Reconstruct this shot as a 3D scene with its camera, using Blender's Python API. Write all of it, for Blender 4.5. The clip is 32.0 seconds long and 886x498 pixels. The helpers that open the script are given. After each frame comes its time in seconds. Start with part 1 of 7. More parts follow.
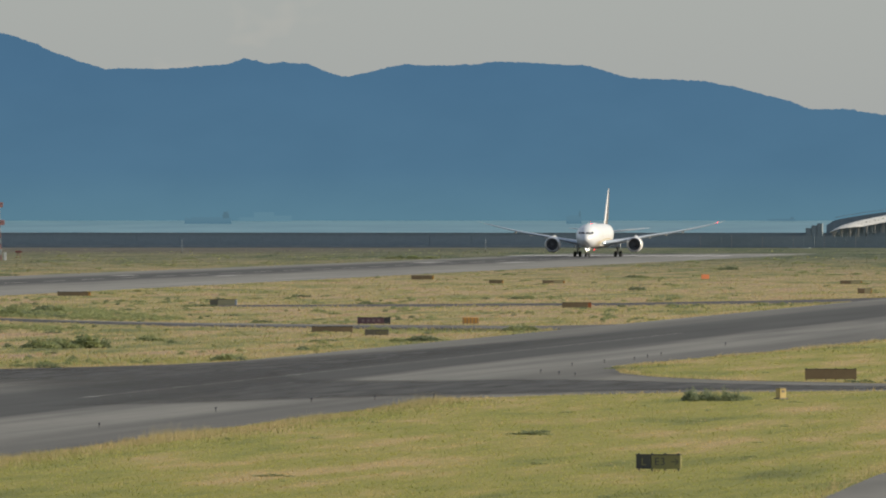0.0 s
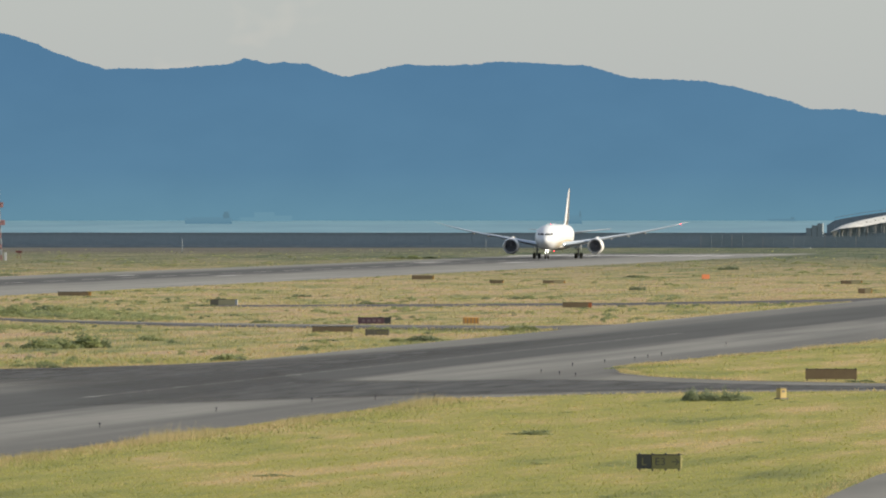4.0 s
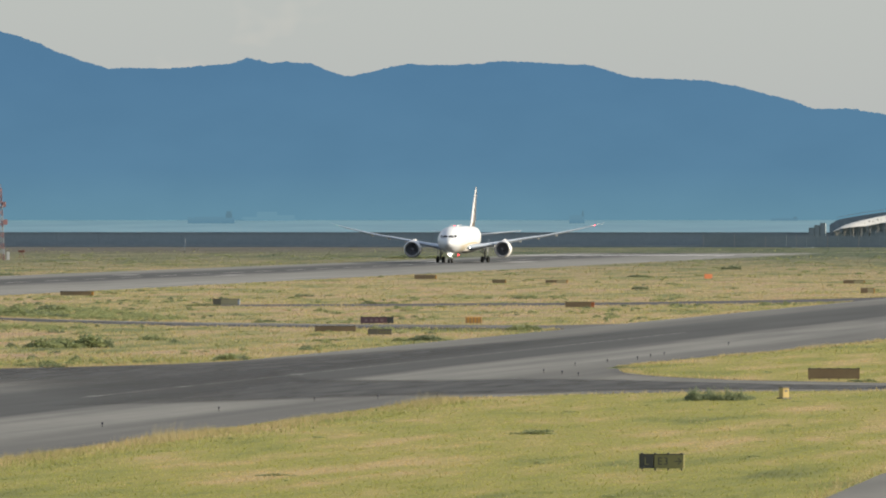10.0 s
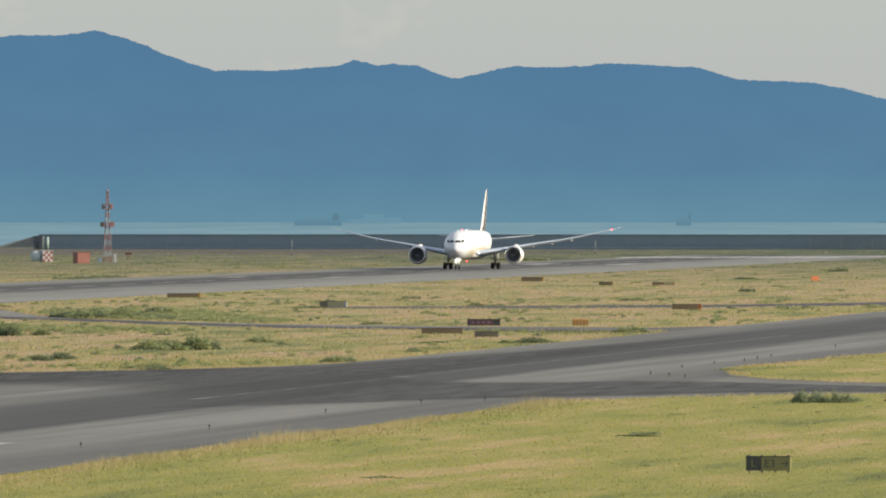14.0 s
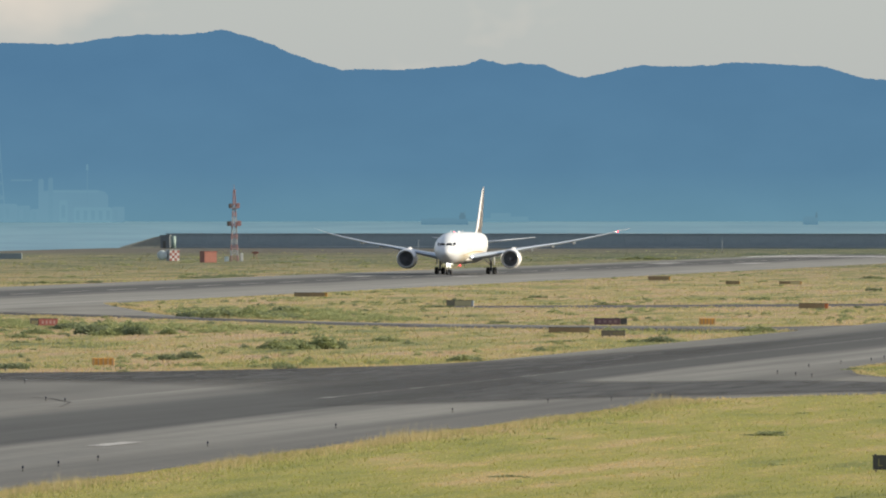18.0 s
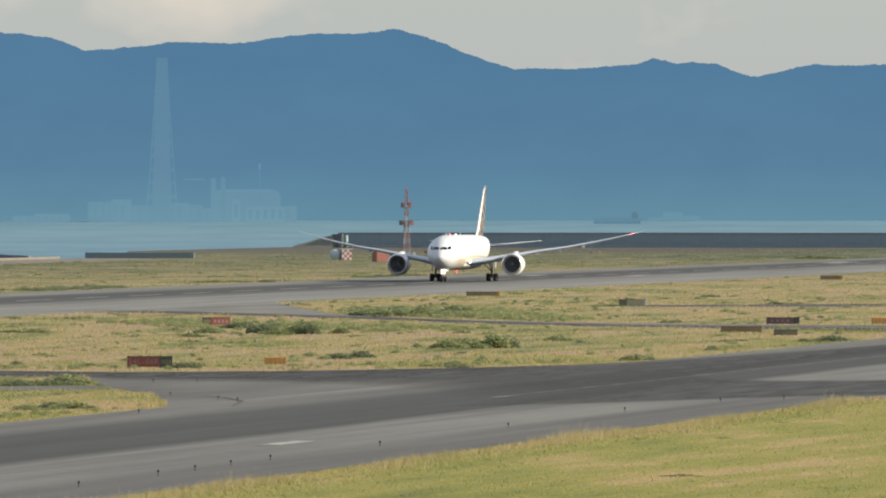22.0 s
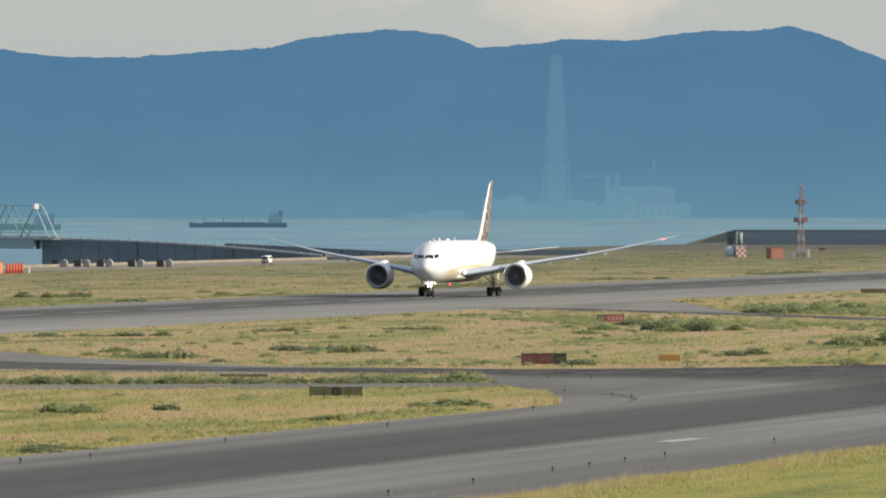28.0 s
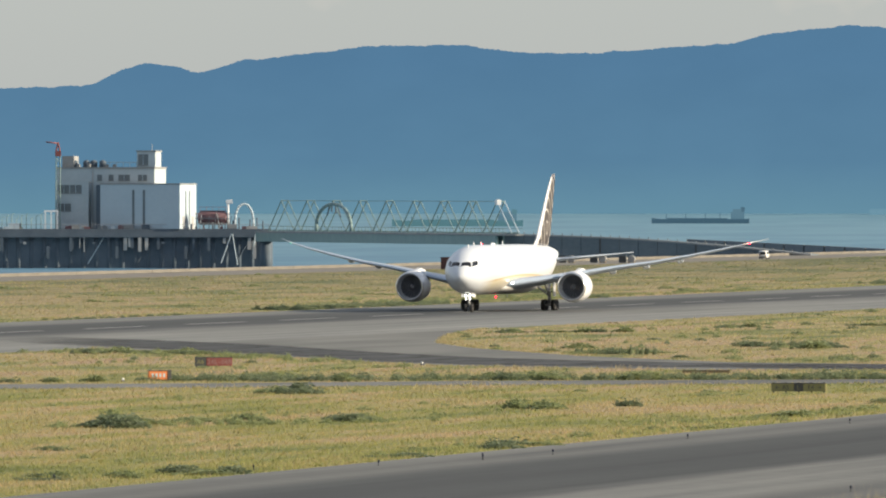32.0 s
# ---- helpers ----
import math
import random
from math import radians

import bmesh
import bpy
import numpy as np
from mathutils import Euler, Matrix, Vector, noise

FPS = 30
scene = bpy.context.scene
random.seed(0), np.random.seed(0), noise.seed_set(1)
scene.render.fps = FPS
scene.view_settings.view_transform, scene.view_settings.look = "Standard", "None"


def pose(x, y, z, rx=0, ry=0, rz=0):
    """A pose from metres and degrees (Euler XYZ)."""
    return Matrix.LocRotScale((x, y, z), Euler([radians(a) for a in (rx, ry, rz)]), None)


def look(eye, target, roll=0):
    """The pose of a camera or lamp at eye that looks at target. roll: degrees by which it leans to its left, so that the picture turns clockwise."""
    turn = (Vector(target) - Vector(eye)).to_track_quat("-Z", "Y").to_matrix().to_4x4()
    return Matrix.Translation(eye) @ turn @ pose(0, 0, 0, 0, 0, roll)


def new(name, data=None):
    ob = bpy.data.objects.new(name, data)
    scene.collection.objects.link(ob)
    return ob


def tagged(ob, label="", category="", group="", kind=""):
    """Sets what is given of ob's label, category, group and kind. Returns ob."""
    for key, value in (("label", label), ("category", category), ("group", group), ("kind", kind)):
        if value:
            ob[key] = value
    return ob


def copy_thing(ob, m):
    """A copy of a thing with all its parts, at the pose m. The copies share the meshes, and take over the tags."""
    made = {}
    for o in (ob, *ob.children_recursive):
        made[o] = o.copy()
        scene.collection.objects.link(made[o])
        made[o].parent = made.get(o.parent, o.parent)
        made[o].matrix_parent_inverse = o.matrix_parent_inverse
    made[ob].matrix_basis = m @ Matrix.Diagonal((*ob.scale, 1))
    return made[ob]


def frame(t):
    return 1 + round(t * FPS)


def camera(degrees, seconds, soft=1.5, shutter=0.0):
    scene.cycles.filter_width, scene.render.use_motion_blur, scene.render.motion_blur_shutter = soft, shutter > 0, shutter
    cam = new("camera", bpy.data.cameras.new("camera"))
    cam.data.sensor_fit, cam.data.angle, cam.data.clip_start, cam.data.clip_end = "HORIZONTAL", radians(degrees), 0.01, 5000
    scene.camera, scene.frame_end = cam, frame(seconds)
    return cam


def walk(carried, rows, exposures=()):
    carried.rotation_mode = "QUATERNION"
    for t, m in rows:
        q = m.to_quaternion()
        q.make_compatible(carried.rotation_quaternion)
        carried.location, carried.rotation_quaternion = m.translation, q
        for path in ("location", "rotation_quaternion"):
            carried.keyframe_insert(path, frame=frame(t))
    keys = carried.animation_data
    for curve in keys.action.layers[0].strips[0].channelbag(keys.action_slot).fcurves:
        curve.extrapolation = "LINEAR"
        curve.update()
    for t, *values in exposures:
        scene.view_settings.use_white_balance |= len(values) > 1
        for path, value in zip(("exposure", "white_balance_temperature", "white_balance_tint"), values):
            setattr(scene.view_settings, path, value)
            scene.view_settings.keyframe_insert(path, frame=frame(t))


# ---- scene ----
# the camera stands on an observation deck and only turns; bearings from the runway's line, in degrees
EYE = Vector((324.15, 0.0, 14.67))
cam = camera(3.5924, 32.0, soft=2.0)
PAN = [
    (0, -6.1000, -0.2161), (0.5, -6.1000, -0.2161), (1, -6.1000, -0.2161), (1.5, -6.1017, -0.2161), (2, -6.1035, -0.2161), (2.5, -6.1035, -0.2196),
    (3, -6.1035, -0.2161), (3.5, -6.1017, -0.2161), (5.5, -6.1017, -0.2161), (6, -6.1017, -0.2161), (6.5, -6.1017, -0.2161), (7, -6.1000, -0.2125),
    (7.5, -6.1000, -0.2125), (8, -6.1035, -0.2125), (8.5, -6.1035, -0.2143), (9, -6.1069, -0.2125), (9.5, -6.1106, -0.2161), (10, -6.1123, -0.2179),
    (10.5, -6.1174, -0.2125), (11, -6.1402, -0.2161), (11.5, -6.2210, -0.2161), (12, -6.2579, -0.2161), (12.5, -6.3614, -0.2161), (13, -6.4106, -0.2161),
    (13.5, -6.4948, -0.2125), (14, -6.5456, -0.2090), (14.5, -6.5894, -0.2125), (16.5, -6.8545, -0.2125), (17, -6.9440, -0.2125), (17.5, -6.9791, -0.2125),
    (18, -7.0597, -0.2125), (18.5, -7.0983, -0.2125), (19, -7.1615, -0.2125), (19.5, -7.2704, -0.2125), (20, -7.3755, -0.2143), (20.5, -7.4844, -0.2125),
    (21, -7.5809, -0.2143), (21.5, -7.6510, -0.2161), (22, -7.7586, -0.2159), (22.5, -7.8370, -0.2171), (23, -7.9493, -0.2171), (23.5, -8.1049, -0.2171),
    (24, -8.2220, -0.2171), (24.5, -8.3039, -0.2171), (25, -8.4723, -0.2206), (25.5, -8.6267, -0.2171), (27.5, -9.1940, -0.2206), (28, -9.3578, -0.2276),
    (28.5, -9.5781, -0.2276), (29, -9.6649, -0.2276), (29.5, -9.9098, -0.2276), (30, -10.1337, -0.2335), (30.5, -10.3533, -0.2381), (31, -10.5991, -0.2381),
    (31.5, -10.8247, -0.2403), (32, -11.2329, -0.2441),
]
walk(cam, [(t, pose(EYE.x, EYE.y, EYE.z, 90 + tilt, 0, -turn)) for t, turn, tilt in PAN],
     exposures=[(0, 0.2), (1, 0.54), (20, 0.55), (32, 0.55)])

# ---- world, sun and exposure ----
SUN_TURN, SUN_UP = 84.0, 20.0          # degrees: bearing from the runway's line towards +x, height over the horizon
world = bpy.data.worlds.new("evening_sky")
scene.world = world
world.use_nodes = True
wn, wl = world.node_tree.nodes, world.node_tree.links
sky = wn.new("ShaderNodeTexSky")
sky.sky_type, sky.sun_disc = "NISHITA", False
sky.sun_elevation, sky.sun_rotation = radians(SUN_UP), radians(SUN_TURN)
sky.air_density, sky.dust_density, sky.ozone_density = 1.0, 0.6, 1.0
wn["Background"].inputs["Strength"].default_value = 0.12
# a thin high veil of cloud over the whole sky
wc, wm, wx = wn.new("ShaderNodeTexCoord"), wn.new("ShaderNodeMapping"), wn.new("ShaderNodeTexNoise")
wm.inputs["Scale"].default_value = (1.0, 1.0, 1.6)
wx.inputs["Scale"].default_value, wx.inputs["Detail"].default_value, wx.inputs["Roughness"].default_value = 26.0, 5.0, 0.55
wl.new(wc.outputs["Generated"], wm.inputs["Vector"])
wl.new(wm.outputs["Vector"], wx.inputs["Vector"])
veil = wn.new("ShaderNodeValToRGB")
veil.color_ramp.elements[0].position, veil.color_ramp.elements[0].color = 0.48, (2.15, 2.53, 3.0, 1)
veil.color_ramp.elements[1].position, veil.color_ramp.elements[1].color = 0.62, (4.3, 3.85, 3.75, 1)
wl.new(wx.outputs["Fac"], veil.inputs["Fac"])
cover = wn.new("ShaderNodeMix")
cover.data_type = "RGBA"
cover.inputs["Factor"].default_value = 0.68
wl.new(sky.outputs["Color"], cover.inputs["A"])
wl.new(veil.outputs["Color"], cover.inputs["B"])
wl.new(cover.outputs["Result"], wn["Background"].inputs["Color"])
sun = new("sun", bpy.data.lights.new("sun", "SUN"))
sun.data.energy, sun.data.angle, sun.data.color = 5.0, radians(0.6), (1.0, 0.86, 0.66)
sun.matrix_world = look((0, 0, 0), (-math.sin(radians(SUN_TURN)) * math.cos(radians(SUN_UP)),
                                    -math.cos(radians(SUN_TURN)) * math.cos(radians(SUN_UP)), -math.sin(radians(SUN_UP))))

# ---- materials ----
def material(name, rough=0.6, metal=0.0):
    m = bpy.data.materials.new(name)
    m.use_nodes = True
    b = m.node_tree.nodes["Principled BSDF"]
    b.inputs["Roughness"].default_value, b.inputs["Metallic"].default_value = rough, metal
    return m, m.node_tree.nodes, m.node_tree.links, b


def ramp(nodes, stops):
    r = nodes.new("ShaderNodeValToRGB")
    el = r.color_ramp.elements
    while len(el) < len(stops):
        el.new(0.5)
    for e, (at, c) in zip(el, stops):
        e.position, e.color = at, (*c, 1)
    return r


def noisy(name, stops, scale=1.0, rough=0.6, metal=0.0, fine=12.0, bump=0.0, stretch=(1, 1, 1), mixin=0.35, coords="Object"):
    """A surface whose colour wanders over the given stops at two scales."""
    m, n, l, b = material(name, rough, metal)
    tc, mp = n.new("ShaderNodeTexCoord"), n.new("ShaderNodeMapping")
    mp.inputs["Scale"].default_value = stretch
    l.new(tc.outputs[coords], mp.inputs["Vector"])
    big, small = n.new("ShaderNodeTexNoise"), n.new("ShaderNodeTexNoise")
    big.inputs["Scale"].default_value, small.inputs["Scale"].default_value = scale, scale * fine
    big.inputs["Detail"].default_value = small.inputs["Detail"].default_value = 4
    mix = n.new("ShaderNodeMix")
    mix.inputs["Factor"].default_value = mixin
    for t in (big, small):
        l.new(mp.outputs["Vector"], t.inputs["Vector"])
    l.new(big.outputs["Fac"], mix.inputs["A"])
    l.new(small.outputs["Fac"], mix.inputs["B"])
    r = ramp(n, stops)
    l.new(mix.outputs["Result"], r.inputs["Fac"])
    l.new(r.outputs["Color"], b.inputs["Base Color"])
    if bump:
        bp = n.new("ShaderNodeBump")
        bp.inputs["Strength"].default_value = bump
        l.new(small.outputs["Fac"], bp.inputs["Height"])
        l.new(bp.outputs["Normal"], b.inputs["Normal"])
    return m


def glow(name, colour, strength):
    m = bpy.data.materials.new(name)
    m.use_nodes = True
    b = m.node_tree.nodes["Principled BSDF"]
    b.inputs["Base Color"].default_value = (*colour, 1)
    b.inputs["Emission Color"].default_value = (*colour, 1)
    b.inputs["Emission Strength"].default_value = strength
    return m


def banded(name, across, colours, share=0.11, stretch=(1, 0.02, 1), rough=0.85):
    """Asphalt that darkens where wheels have run: colours at places across x, in metres, with streaks along y."""
    m, n, l, b = material(name, rough)
    tc, sp, mp = n.new("ShaderNodeTexCoord"), n.new("ShaderNodeSeparateXYZ"), n.new("ShaderNodeMapRange")
    l.new(tc.outputs["Object"], sp.inputs["Vector"])
    x0, x1 = across[0], across[-1]
    streak, wander, grain = (n.new("ShaderNodeTexNoise") for _ in range(3))
    mm = n.new("ShaderNodeMapping")
    mm.inputs["Scale"].default_value = stretch
    l.new(tc.outputs["Object"], mm.inputs["Vector"])
    streak.inputs["Scale"].default_value, streak.inputs["Detail"].default_value = 0.35, 4
    wander.inputs["Scale"].default_value = 0.012
    grain.inputs["Scale"].default_value, grain.inputs["Detail"].default_value = 0.6, 6
    l.new(mm.outputs["Vector"], streak.inputs["Vector"])
    l.new(tc.outputs["Object"], wander.inputs["Vector"])
    l.new(tc.outputs["Object"], grain.inputs["Vector"])
    add = n.new("ShaderNodeMath")
    add.operation = "MULTIPLY_ADD"
    l.new(streak.outputs["Fac"], add.inputs[0])
    add.inputs[1].default_value = (x1 - x0) * share
    l.new(sp.outputs["X"], add.inputs[2])
    l.new(add.outputs["Value"], mp.inputs["Value"])
    off = (x1 - x0) * share / 2
    mp.inputs["From Min"].default_value, mp.inputs["From Max"].default_value = x0 + off, x1 + off
    r = ramp(n, [((x - x0) / (x1 - x0), (c * 1.05, c * 1.07, c * 1.0) if c > .07 else (c * 0.88, c * 0.96, c * 0.95)) for x, c in zip(across, colours)])
    l.new(mp.outputs["Result"], r.inputs["Fac"])
    mix = n.new("ShaderNodeMix")
    mix.data_type, mix.blend_type = "RGBA", "MULTIPLY"
    mix.inputs["Factor"].default_value = 1.0
    r2 = ramp(n, [(0.33, (0.62, 0.63, 0.64)), (0.67, (1.36, 1.34, 1.30))])
    mean = n.new("ShaderNodeMix")
    mean.inputs["Factor"].default_value = 0.3
    l.new(streak.outputs["Fac"], mean.inputs["A"])
    l.new(grain.outputs["Fac"], mean.inputs["B"])
    l.new(mean.outputs["Result"], r2.inputs["Fac"])
    l.new(r.outputs["Color"], mix.inputs["A"])
    l.new(r2.outputs["Color"], mix.inputs["B"])
    l.new(mix.outputs["Result"], b.inputs["Base Color"])
    return m


def leafy(name, stops, patch_scale=0.03, through_light=0.08, each=0.22):
    """Leaves and blades: each its own shade, with patches over many metres."""
    m, n, l, b = material(name, 0.8)
    geo, tc, big = n.new("ShaderNodeNewGeometry"), n.new("ShaderNodeTexCoord"), n.new("ShaderNodeTexNoise")
    big.inputs["Scale"].default_value, big.inputs["Detail"].default_value = patch_scale, 5
    mp = n.new("ShaderNodeMapping")
    mp.inputs["Scale"].default_value = (3.0, 0.6, 1.0)
    l.new(tc.outputs["Object"], mp.inputs["Vector"])
    l.new(mp.outputs["Vector"], big.inputs["Vector"])
    mix = n.new("ShaderNodeMix")
    mix.inputs["Factor"].default_value = each
    l.new(big.outputs["Fac"], mix.inputs["A"])
    l.new(geo.outputs["Random Per Island"], mix.inputs["B"])
    r = ramp(n, stops)
    l.new(mix.outputs["Result"], r.inputs["Fac"])
    l.new(r.outputs["Color"], b.inputs["Base Color"])
    # thin blades let as much light through as they send back, thicker leaves less
    tr = n.new("ShaderNodeBsdfTranslucent")
    ms = n.new("ShaderNodeAddShader" if through_light > 0.45 else "ShaderNodeMixShader")
    l.new(r.outputs["Color"], tr.inputs["Color"])
    l.new(b.outputs["BSDF"], ms.inputs[-2])
    l.new(tr.outputs["BSDF"], ms.inputs[-1])
    if through_light <= 0.45:
        ms.inputs["Fac"].default_value = through_light
    l.new(ms.outputs["Shader"], n["Material Output"].inputs["Surface"])
    return m


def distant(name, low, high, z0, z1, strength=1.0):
    """Far land, ships and buildings with their haze painted in: a plain glowing backdrop colour, paler low down where
    more air lies before it.
    """
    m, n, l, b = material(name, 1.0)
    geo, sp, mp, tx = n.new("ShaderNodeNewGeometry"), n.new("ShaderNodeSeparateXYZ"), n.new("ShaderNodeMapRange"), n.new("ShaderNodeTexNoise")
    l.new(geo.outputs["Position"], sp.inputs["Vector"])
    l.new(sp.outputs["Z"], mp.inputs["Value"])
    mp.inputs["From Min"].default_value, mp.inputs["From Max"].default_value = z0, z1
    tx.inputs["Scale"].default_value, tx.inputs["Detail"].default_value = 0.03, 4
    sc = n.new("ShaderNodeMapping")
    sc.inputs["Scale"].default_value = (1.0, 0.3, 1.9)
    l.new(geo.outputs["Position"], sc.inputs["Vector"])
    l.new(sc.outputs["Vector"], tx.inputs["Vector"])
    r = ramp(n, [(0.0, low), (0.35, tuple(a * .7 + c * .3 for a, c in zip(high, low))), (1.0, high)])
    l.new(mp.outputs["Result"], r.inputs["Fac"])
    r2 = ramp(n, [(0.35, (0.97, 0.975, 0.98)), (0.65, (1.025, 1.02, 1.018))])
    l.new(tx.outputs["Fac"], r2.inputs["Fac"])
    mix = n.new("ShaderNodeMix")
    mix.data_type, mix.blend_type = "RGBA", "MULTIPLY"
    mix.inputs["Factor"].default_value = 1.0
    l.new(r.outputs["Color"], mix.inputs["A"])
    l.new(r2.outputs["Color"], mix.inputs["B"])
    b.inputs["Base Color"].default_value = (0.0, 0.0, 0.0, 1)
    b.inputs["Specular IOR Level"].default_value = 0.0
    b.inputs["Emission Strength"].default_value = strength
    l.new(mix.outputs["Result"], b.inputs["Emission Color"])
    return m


def grass_colour(n, l, tufts=True):
    """Dry grass: straw, tan and green in drifts a few metres wide and longer along y, greener on the near side of the taxiway."""
    tc = n.new("ShaderNodeTexCoord")
    noises = []
    for scale, detail in (((0.045, 0.009, 1), 3), ((0.20, 0.020, 1), 4), ((1.3, 0.10, 1), 2)):
        mp, tx = n.new("ShaderNodeMapping"), n.new("ShaderNodeTexNoise")
        mp.inputs["Scale"].default_value = scale
        tx.inputs["Scale"].default_value, tx.inputs["Detail"].default_value = 1.0, detail
        l.new(tc.outputs["Object"], mp.inputs["Vector"])
        l.new(mp.outputs["Vector"], tx.inputs["Vector"])
        noises.append(tx.outputs["Fac"])
    m1, m2 = n.new("ShaderNodeMix"), n.new("ShaderNodeMix")
    m1.inputs["Factor"].default_value, m2.inputs["Factor"].default_value = 0.6, 0.16
    l.new(noises[0], m1.inputs["A"])
    l.new(noises[1], m1.inputs["B"])
    l.new(m1.outputs["Result"], m2.inputs["A"])
    l.new(noises[2], m2.inputs["B"])
    dry = ramp(n, [(0.40, (0.335, 0.25, 0.16)), (0.445, (0.37, 0.287, 0.172)), (0.485, (0.325, 0.27, 0.138)), (0.52, (0.29, 0.258, 0.114)), (0.555, (0.22, 0.224, 0.094)), (0.60, (0.155, 0.175, 0.078))])
    lush = ramp(n, [(0.42, (0.38, 0.295, 0.14)), (0.455, (0.325, 0.278, 0.105)), (0.49, (0.275, 0.257, 0.078)), (0.535, (0.25, 0.248, 0.068)), (0.585, (0.20, 0.212, 0.06)), (0.65, (0.145, 0.16, 0.054))])
    sp, mr, mix, mr3, most = (n.new("ShaderNode" + k) for k in ("SeparateXYZ", "MapRange", "Mix", "MapRange", "Math"))
    l.new(tc.outputs["Object"], sp.inputs["Vector"])
    l.new(sp.outputs["X"], mr.inputs["Value"])
    mr.inputs["From Min"].default_value, mr.inputs["From Max"].default_value = 150, 226
    mix.data_type = "RGBA"
    l.new(sp.outputs["Y"], mr3.inputs["Value"])
    mr3.inputs["From Min"].default_value, mr3.inputs["From Max"].default_value, mr3.inputs["To Max"].default_value = 1130, 1010, 0.45
    most.operation = "MAXIMUM"
    l.new(mr.outputs["Result"], most.inputs[0])
    l.new(mr3.outputs["Result"], most.inputs[1])
    l.new(most.outputs["Value"], mix.inputs["Factor"])
    for r, side in ((dry, "A"), (lush, "B")):
        l.new(m2.outputs["Result"], r.inputs["Fac"])
        l.new(r.outputs["Color"], mix.inputs[side])
    # beyond the runway the growth is greener, and distance haze is tinted into it
    far = ramp(n, [(0.41, (0.31, 0.25, 0.14)), (0.455, (0.27, 0.23, 0.125)), (0.50, (0.22, 0.20, 0.10)), (0.54, (0.165, 0.17, 0.085)), (0.59, (0.11, 0.13, 0.07))])
    l.new(m2.outputs["Result"], far.inputs["Fac"])
    mr2, mix2, tilt = n.new("ShaderNodeMapRange"), n.new("ShaderNodeMix"), n.new("ShaderNodeMath")
    tilt.operation, tilt.inputs[1].default_value = "MULTIPLY_ADD", -0.06
    l.new(sp.outputs["Y"], tilt.inputs[0])
    l.new(sp.outputs["X"], tilt.inputs[2])
    l.new(tilt.outputs["Value"], mr2.inputs["Value"])
    mr2.inputs["From Min"].default_value, mr2.inputs["From Max"].default_value = -110, -280
    # bare brownish ground along the foot of the dike
    foot, soil = n.new("ShaderNodeMapRange"), n.new("ShaderNodeMix")
    l.new(sp.outputs["Y"], foot.inputs["Value"])
    foot.inputs["From Min"].default_value, foot.inputs["From Max"].default_value, foot.inputs["To Max"].default_value = 3450, 3720, 0.8
    soil.data_type, mix2.data_type = "RGBA", "RGBA"
    soil.inputs["B"].default_value = (0.145, 0.122, 0.105, 1)
    inland, part_of = n.new("ShaderNodeMapRange"), n.new("ShaderNodeMath")
    l.new(sp.outputs["X"], inland.inputs["Value"])
    inland.inputs["From Min"].default_value, inland.inputs["From Max"].default_value = -40, -125
    part_of.operation = "MULTIPLY"
    l.new(foot.outputs["Result"], part_of.inputs[0])
    l.new(inland.outputs["Result"], part_of.inputs[1])
    l.new(part_of.outputs["Value"], soil.inputs["Factor"])
    l.new(far.outputs["Color"], soil.inputs["A"])
    haze_y, deep = n.new("ShaderNodeMapRange"), n.new("ShaderNodeMath")
    l.new(sp.outputs["Y"], haze_y.inputs["Value"])
    haze_y.inputs["From Min"].default_value, haze_y.inputs["From Max"].default_value = 2250, 3350
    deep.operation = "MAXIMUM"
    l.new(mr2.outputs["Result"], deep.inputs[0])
    l.new(haze_y.outputs["Result"], deep.inputs[1])
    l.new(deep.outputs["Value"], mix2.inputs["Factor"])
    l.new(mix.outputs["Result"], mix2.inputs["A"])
    # haze painted in: a blue-grey multiply that grows with distance
    hazed, haze_x, keep_off = n.new("ShaderNodeMix"), n.new("ShaderNodeMapRange"), n.new("ShaderNodeMath")
    hazed.data_type, hazed.blend_type, keep_off.operation = "RGBA", "MULTIPLY", "MULTIPLY"
    hazed.inputs["B"].default_value = (0.48, 0.62, 0.72, 1)
    l.new(sp.outputs["X"], haze_x.inputs["Value"])
    haze_x.inputs["From Min"].default_value, haze_x.inputs["From Max"].default_value, haze_x.inputs["To Min"].default_value = -120, -20, 0.65
    l.new(haze_y.outputs["Result"], keep_off.inputs[0])
    l.new(haze_x.outputs["Result"], keep_off.inputs[1])
    l.new(keep_off.outputs["Value"], hazed.inputs["Factor"])
    l.new(soil.outputs["Result"], hazed.inputs["A"])
    l.new(hazed.outputs["Result"], mix2.inputs["B"])
    if not tufts:
        return mix2.outputs["Result"]
    # tufts of a hand's width and clumps of a metre, the same in every direction
    tuft, clump, both, shade, out = n.new("ShaderNodeTexNoise"), n.new("ShaderNodeTexNoise"), n.new("ShaderNodeMix"), ramp(n, [(0.32, (0.78, 0.79, 0.77)), (0.68, (1.2, 1.19, 1.2))]), n.new("ShaderNodeMix")
    tuft.inputs["Scale"].default_value, tuft.inputs["Detail"].default_value = 7.0, 5
    clump.inputs["Scale"].default_value, clump.inputs["Detail"].default_value = 0.8, 4
    both.inputs["Factor"].default_value = 0.5
    for t, side in ((tuft, "A"), (clump, "B")):
        l.new(tc.outputs["Object"], t.inputs["Vector"])
        l.new(t.outputs["Fac"], both.inputs[side])
    l.new(both.outputs["Result"], shade.inputs["Fac"])
    out.data_type, out.blend_type = "RGBA", "MULTIPLY"
    out.inputs["Factor"].default_value = 1.0
    l.new(mix2.outputs["Result"], out.inputs["A"])
    l.new(shade.outputs["Color"], out.inputs["B"])
    return out.outputs["Result"]


